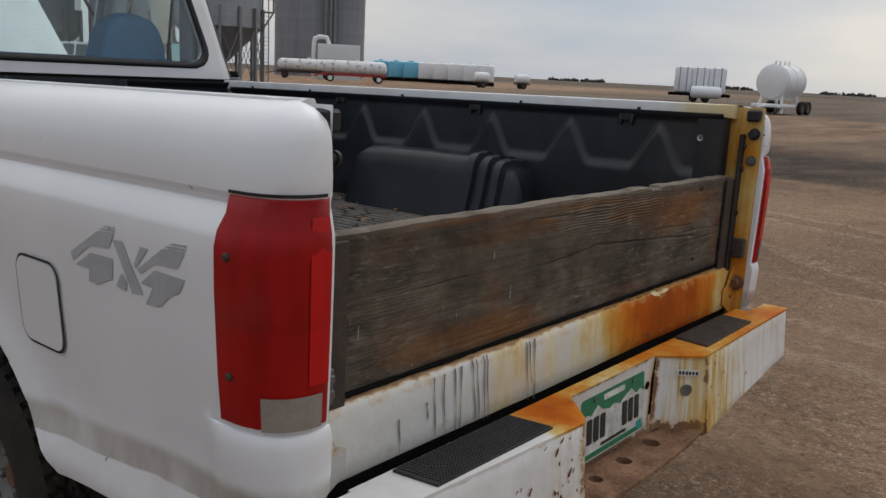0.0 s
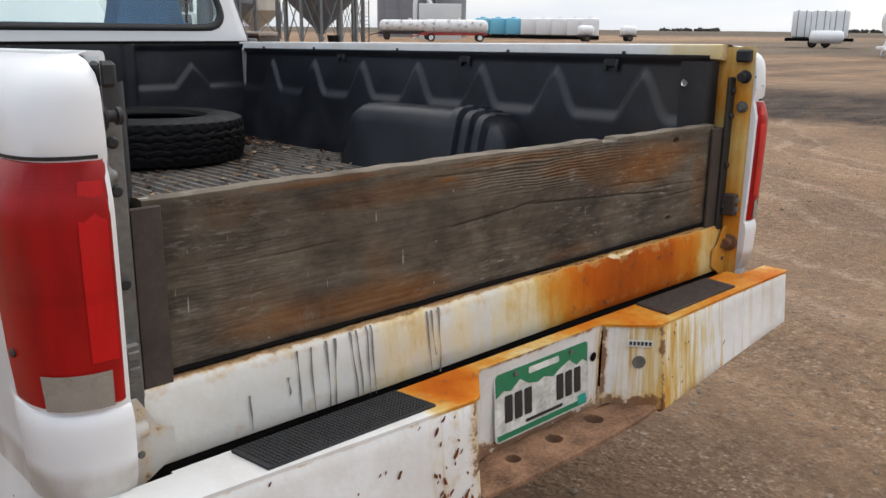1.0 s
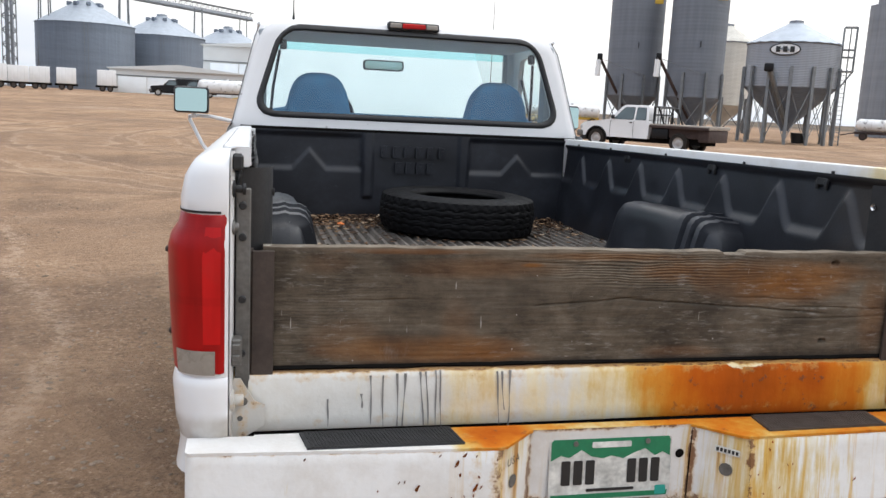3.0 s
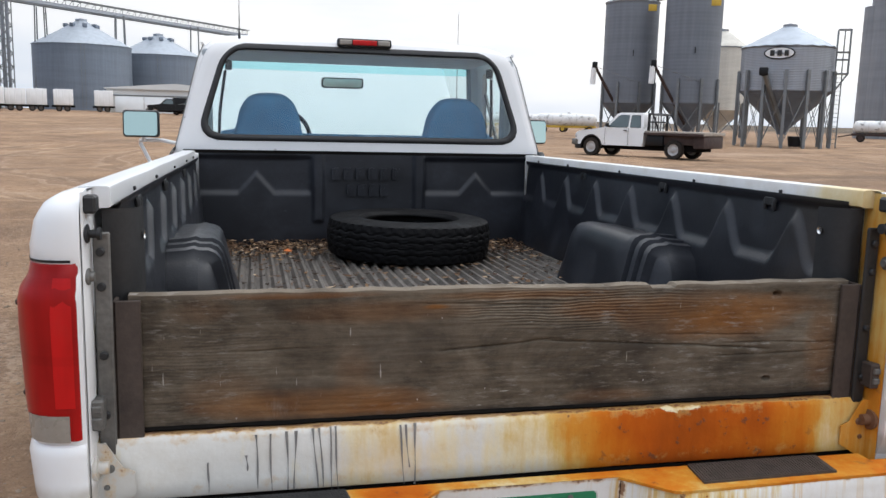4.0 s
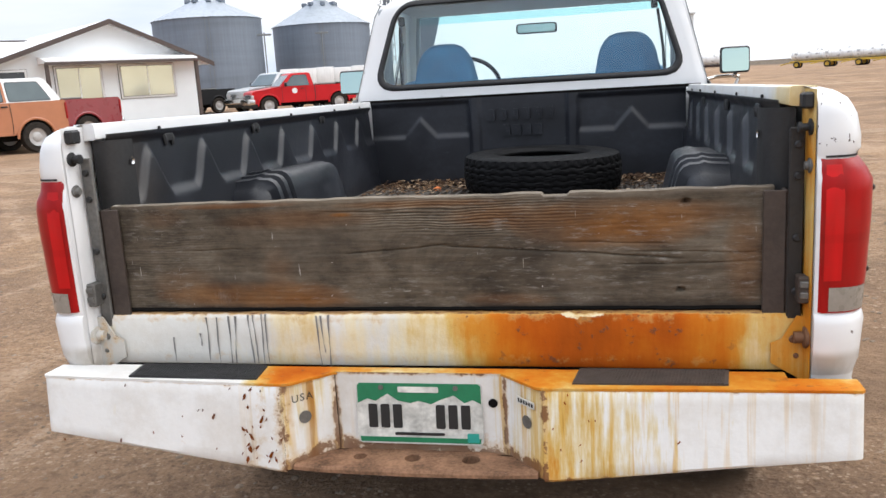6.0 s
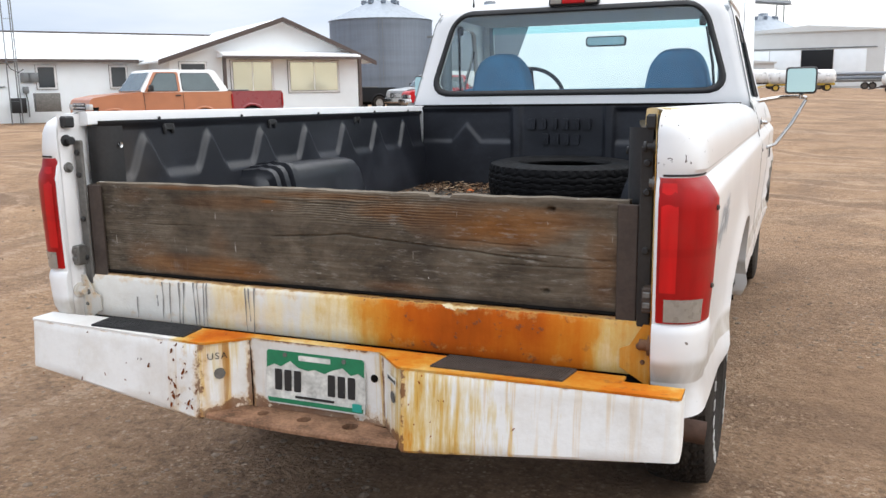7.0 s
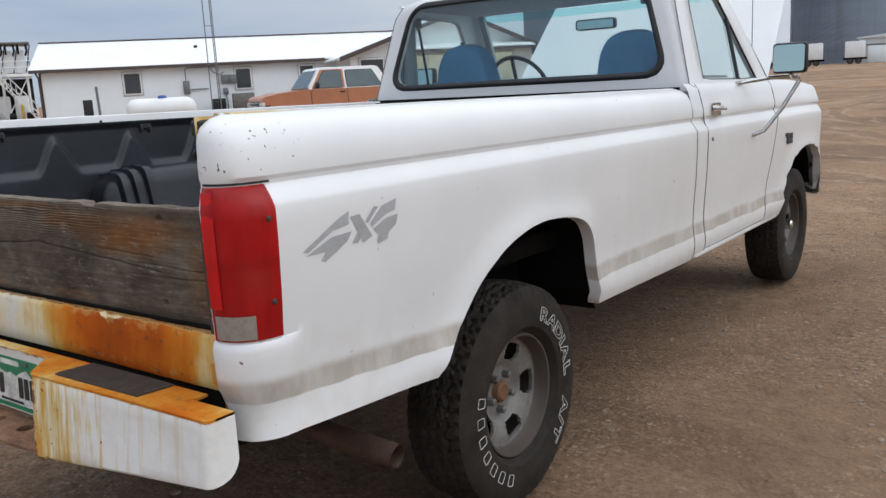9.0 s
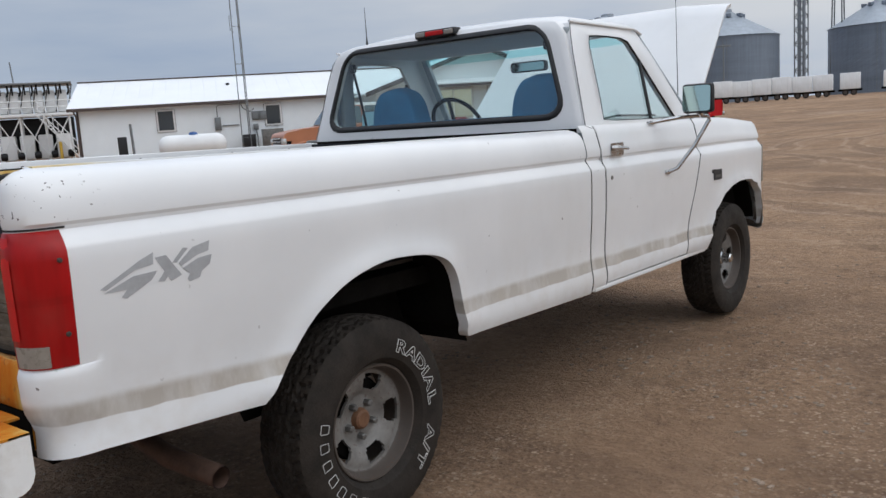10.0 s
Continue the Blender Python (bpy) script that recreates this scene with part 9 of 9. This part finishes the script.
SA = hopper_silo("tall grey ribbed hopper silo on legs", 24.45, 78, 4.65, 11.9, 13.1, 3.2, 0.9, SILO_GREY, 8, 5.0)
SB = hopper_silo("tall grey ribbed hopper silo with a yellow placard", 28.3, 75, 4.6, 11.9, 13.1, 3.2, 0.9, SILO_GREY, 8, 5.2)
hopper_silo("cream hopper silo behind two grey ones", 30.2, 88, 4.9, 8.9, 10.6, 2.9, 1.1, CREAM, 6, 3.6, CREAM)
GS = hopper_silo("squat hopper bin with an oval sign and ladder cage", 34.0, 65, 6.2, 6.92, 8.5, 3.92, 1.15, GALV, 14, 5.3)
for sl in (SA, SB):
    r = 2.33
    z = sl.matrix_world.translation.z
    part("placard", Geo().box(0.95, 1.75, -r + 0.25, -r + 0.30, 11.0 - z, 11.55 - z, 0.02, Matrix.Rotation(radians(8), 4, "Z")), YELLOW, sl, "yellow placard")
    part("gauge", Geo().box(0.2, 0.28, -r - 0.08, -r + 0.1, 7.2 - z, 7.7 - z), BLACK, sl)
    part("unload_auger", Geo().tube([(-0.2, -r * 0.4, 1.3), (-2.9, -r - 0.9, 6.2 - z)], 0.13, 8), RUSTY_DARK, sl)
    part("auger_head", Geo().box(-3.15, -2.7, -r - 1.2, -r - 0.7, 6.0 - z, 6.6 - z, 0.08), BLACK_FAR, sl)
    part("spout_sock", Geo().tube([(-3.0, -r - 1.0, 6.1 - z), (-3.05, -r - 1.0, 4.7 - z)], 0.22, 8), WHITE_POLY, sl)
    part("auger_stay", Geo().tube([(-2.9, -r - 0.8, 6.2 - z), (0.8, -r, 5.0 - z)], 0.03, 4), FRAME, sl)
g = Geo().tube([spot(24.45, 78).translation + Vector((1.2, -0.6, 11.9)), spot(28.3, 75).translation + Vector((-1.2, 0.4, 11.9))], 0.18, 6)
part("roof_bridge", g, FRAME, None)
catwalk = bpy.data.objects["roof_bridge"]
tagged(catwalk, "narrow catwalk linking two silo roofs", "catwalk")
r = 3.1
z = GS.matrix_world.translation.z
ov = Geo().prism([(1.0 * math.cos(k * math.tau / 32), 0.42 * math.sin(k * math.tau / 32)) for k in range(32)], lambda u, v, w: (-0.55 + u, -math.sqrt(r * r - (-0.55 + u) ** 2) - 0.03 - w, 6.38 - z + v), 0.03)
sign = part("oval_sign", ov, BLACK, GS, "black-edged white oval sign with plain bars")
ov = Geo().prism([(0.90 * math.cos(k * math.tau / 32), 0.34 * math.sin(k * math.tau / 32)) for k in range(32)], lambda u, v, w: (-0.55 + u, -math.sqrt(r * r - (-0.55 + u) ** 2) - 0.07 - w, 6.38 - z + v), 0.02)
part("sign_face", ov, WHITE_FAR, sign)
for k in range(3):
    x = -1.0 + 0.45 * k
    part("sign_bar", Geo().box(x - 0.14, x + 0.14, -math.sqrt(r * r - x * x) - 0.13, -math.sqrt(r * r - x * x) - 0.09, 6.19 - z, 6.57 - z, 0.03), INK, sign)
part("unload_auger", Geo().tube([(0.0, -1.2, 1.3), (-1.35, -r - 0.4, 4.9 - z)], 0.18, 8), FRAME, GS)
part("auger_head", Geo().box(-1.75, -1.15, -r - 0.7, -r - 0.2, 4.85 - z, 5.4 - z, 0.1), BLACK_FAR, GS)
part("grain_bucket", Geo().lathe([(0.0, 0.05), (0.42, 0.05), (0.52, 0.75), (0.0, 0.72)], (0.9, -2.4, 0), "z", 16), BLACK_FAR, GS)
cage = part("ladder_cage", Geo().box(3.05, 3.95, -0.95, -0.05, 5.1 - z, 5.2 - z, 0.02), FRAME, GS, "ladder and caged landing")
for x, y in ((3.1, -0.9), (3.9, -0.9), (3.9, -0.1), (3.5, -0.9), (3.1, -0.1)):
    part("cage_post", Geo().tube([(x, y, 5.15 - z), (x, y, 8.1 - z)], 0.045, 5), FRAME, cage)
for zz in (6.1, 6.6, 8.1):
    part("cage_hoop", Geo().tube([(3.1, -0.9, zz - z), (3.9, -0.9, zz - z), (3.9, -0.1, zz - z), (3.1, -0.1, zz - z)], 0.045, 5), FRAME, cage)
for x in (3.15, 3.55):
    part("ladder_stile", Geo().tube([(x, -0.5, 0.0), (x, -0.5, 5.2 - z)], 0.045, 5), FRAME, cage)
for k in range(16):
    part("ladder_rung", Geo().tube([(3.15, -0.5, 0.3 + 0.3 * k), (3.55, -0.5, 0.3 + 0.3 * k)], 0.025, 4), FRAME, cage)
for sd in ((3.9, -0.9), (3.9, -0.1)):
    part("cage_stay", Geo().tube([(sd[0], sd[1], 5.15 - z), (3.1, sd[1], 3.9 - z)], 0.05, 5), FRAME, cage)

# cluster of tall silos with a filling leg
cs = thing("silo_cluster", "cluster of tall grey sheet silos with filling pipes", "silo", "silos", spot(41.4, 112))
for x, r_, h in ((-3.1, 2.5, 17.2), (-1.0, 2.7, 16.6), (2.0, 3.2, 24.0), (-4.2, 2.2, 15.4)):
    part("silo_drum", Geo().lathe([(r_, -1), (r_, h), (r_ - 0.3, h + 0.05), (0.0, h + 0.3)], (x, 0.6 * abs(x), 0), "z", 48), CONCRETE, cs, angle=50)
for x in (0.1, 0.7, 1.2):
    part("filling_pipe", Geo().tube([(x, -2.9, 0), (x, -2.9, 24)], 0.22, 8), FRAME, cs)
blower = thing("blower_house", "grey sheet blower housing with a bent duct", "machine house", "", spot(42.1, 90))
part("housing", Geo().box(-2.1, 2.3, 0, 2.4, -0.3, 3.6, 0.05), SHED, blower)
part("duct", Geo().tube([(-2.5, 0.6, 0), (-2.5, 0.6, 3.6), (-2.4, 0.6, 4.1), (-1.9, 0.6, 4.3), (-1.2, 0.6, 4.25), (-0.9, 0.6, 3.5)], 0.24, 10), WHITE_FAR, blower)

# far tree lines and farmsteads along the horizon
rt = random.Random(11)
trees = Geo()
for az0, az1, d in ((16.2, 18.0, 420), (57.2, 60.8, 900), (66.5, 70, 1000), (74.0, 77.0, 700), (80, 86, 800), (12, 14, 900), (-40, -36, 700)):
    for _ in range(int((az1 - az0) * 16)):
        az = radians(rt.uniform(az0, az1))
        x, y = d * math.sin(az), d * math.cos(az)
        h = d * rt.uniform(0.0025, 0.007) * (0.5 if az0 > 50 else 1.0)
        z = ground_z(x, y)
        for _k in range(3):
            sx, sz = h * rt.uniform(0.4, 0.9), h * rt.uniform(0.35, 0.7)
            ox, oz = rt.uniform(-h, h) * 0.5, rt.uniform(0.2, 0.75) * h
            trees.add([(x + ox + p.x * sx, y + p.y * sx, z + oz + p.z * sz + rt.uniform(-0.15, 0.15) * sz) for p in ICO_V], ICO_F)
tagged(part("far_trees", trees, LEAVES, None, "bare tree clumps along the flat horizon", angle=0, weld=0), "", "trees", "", "stuff")
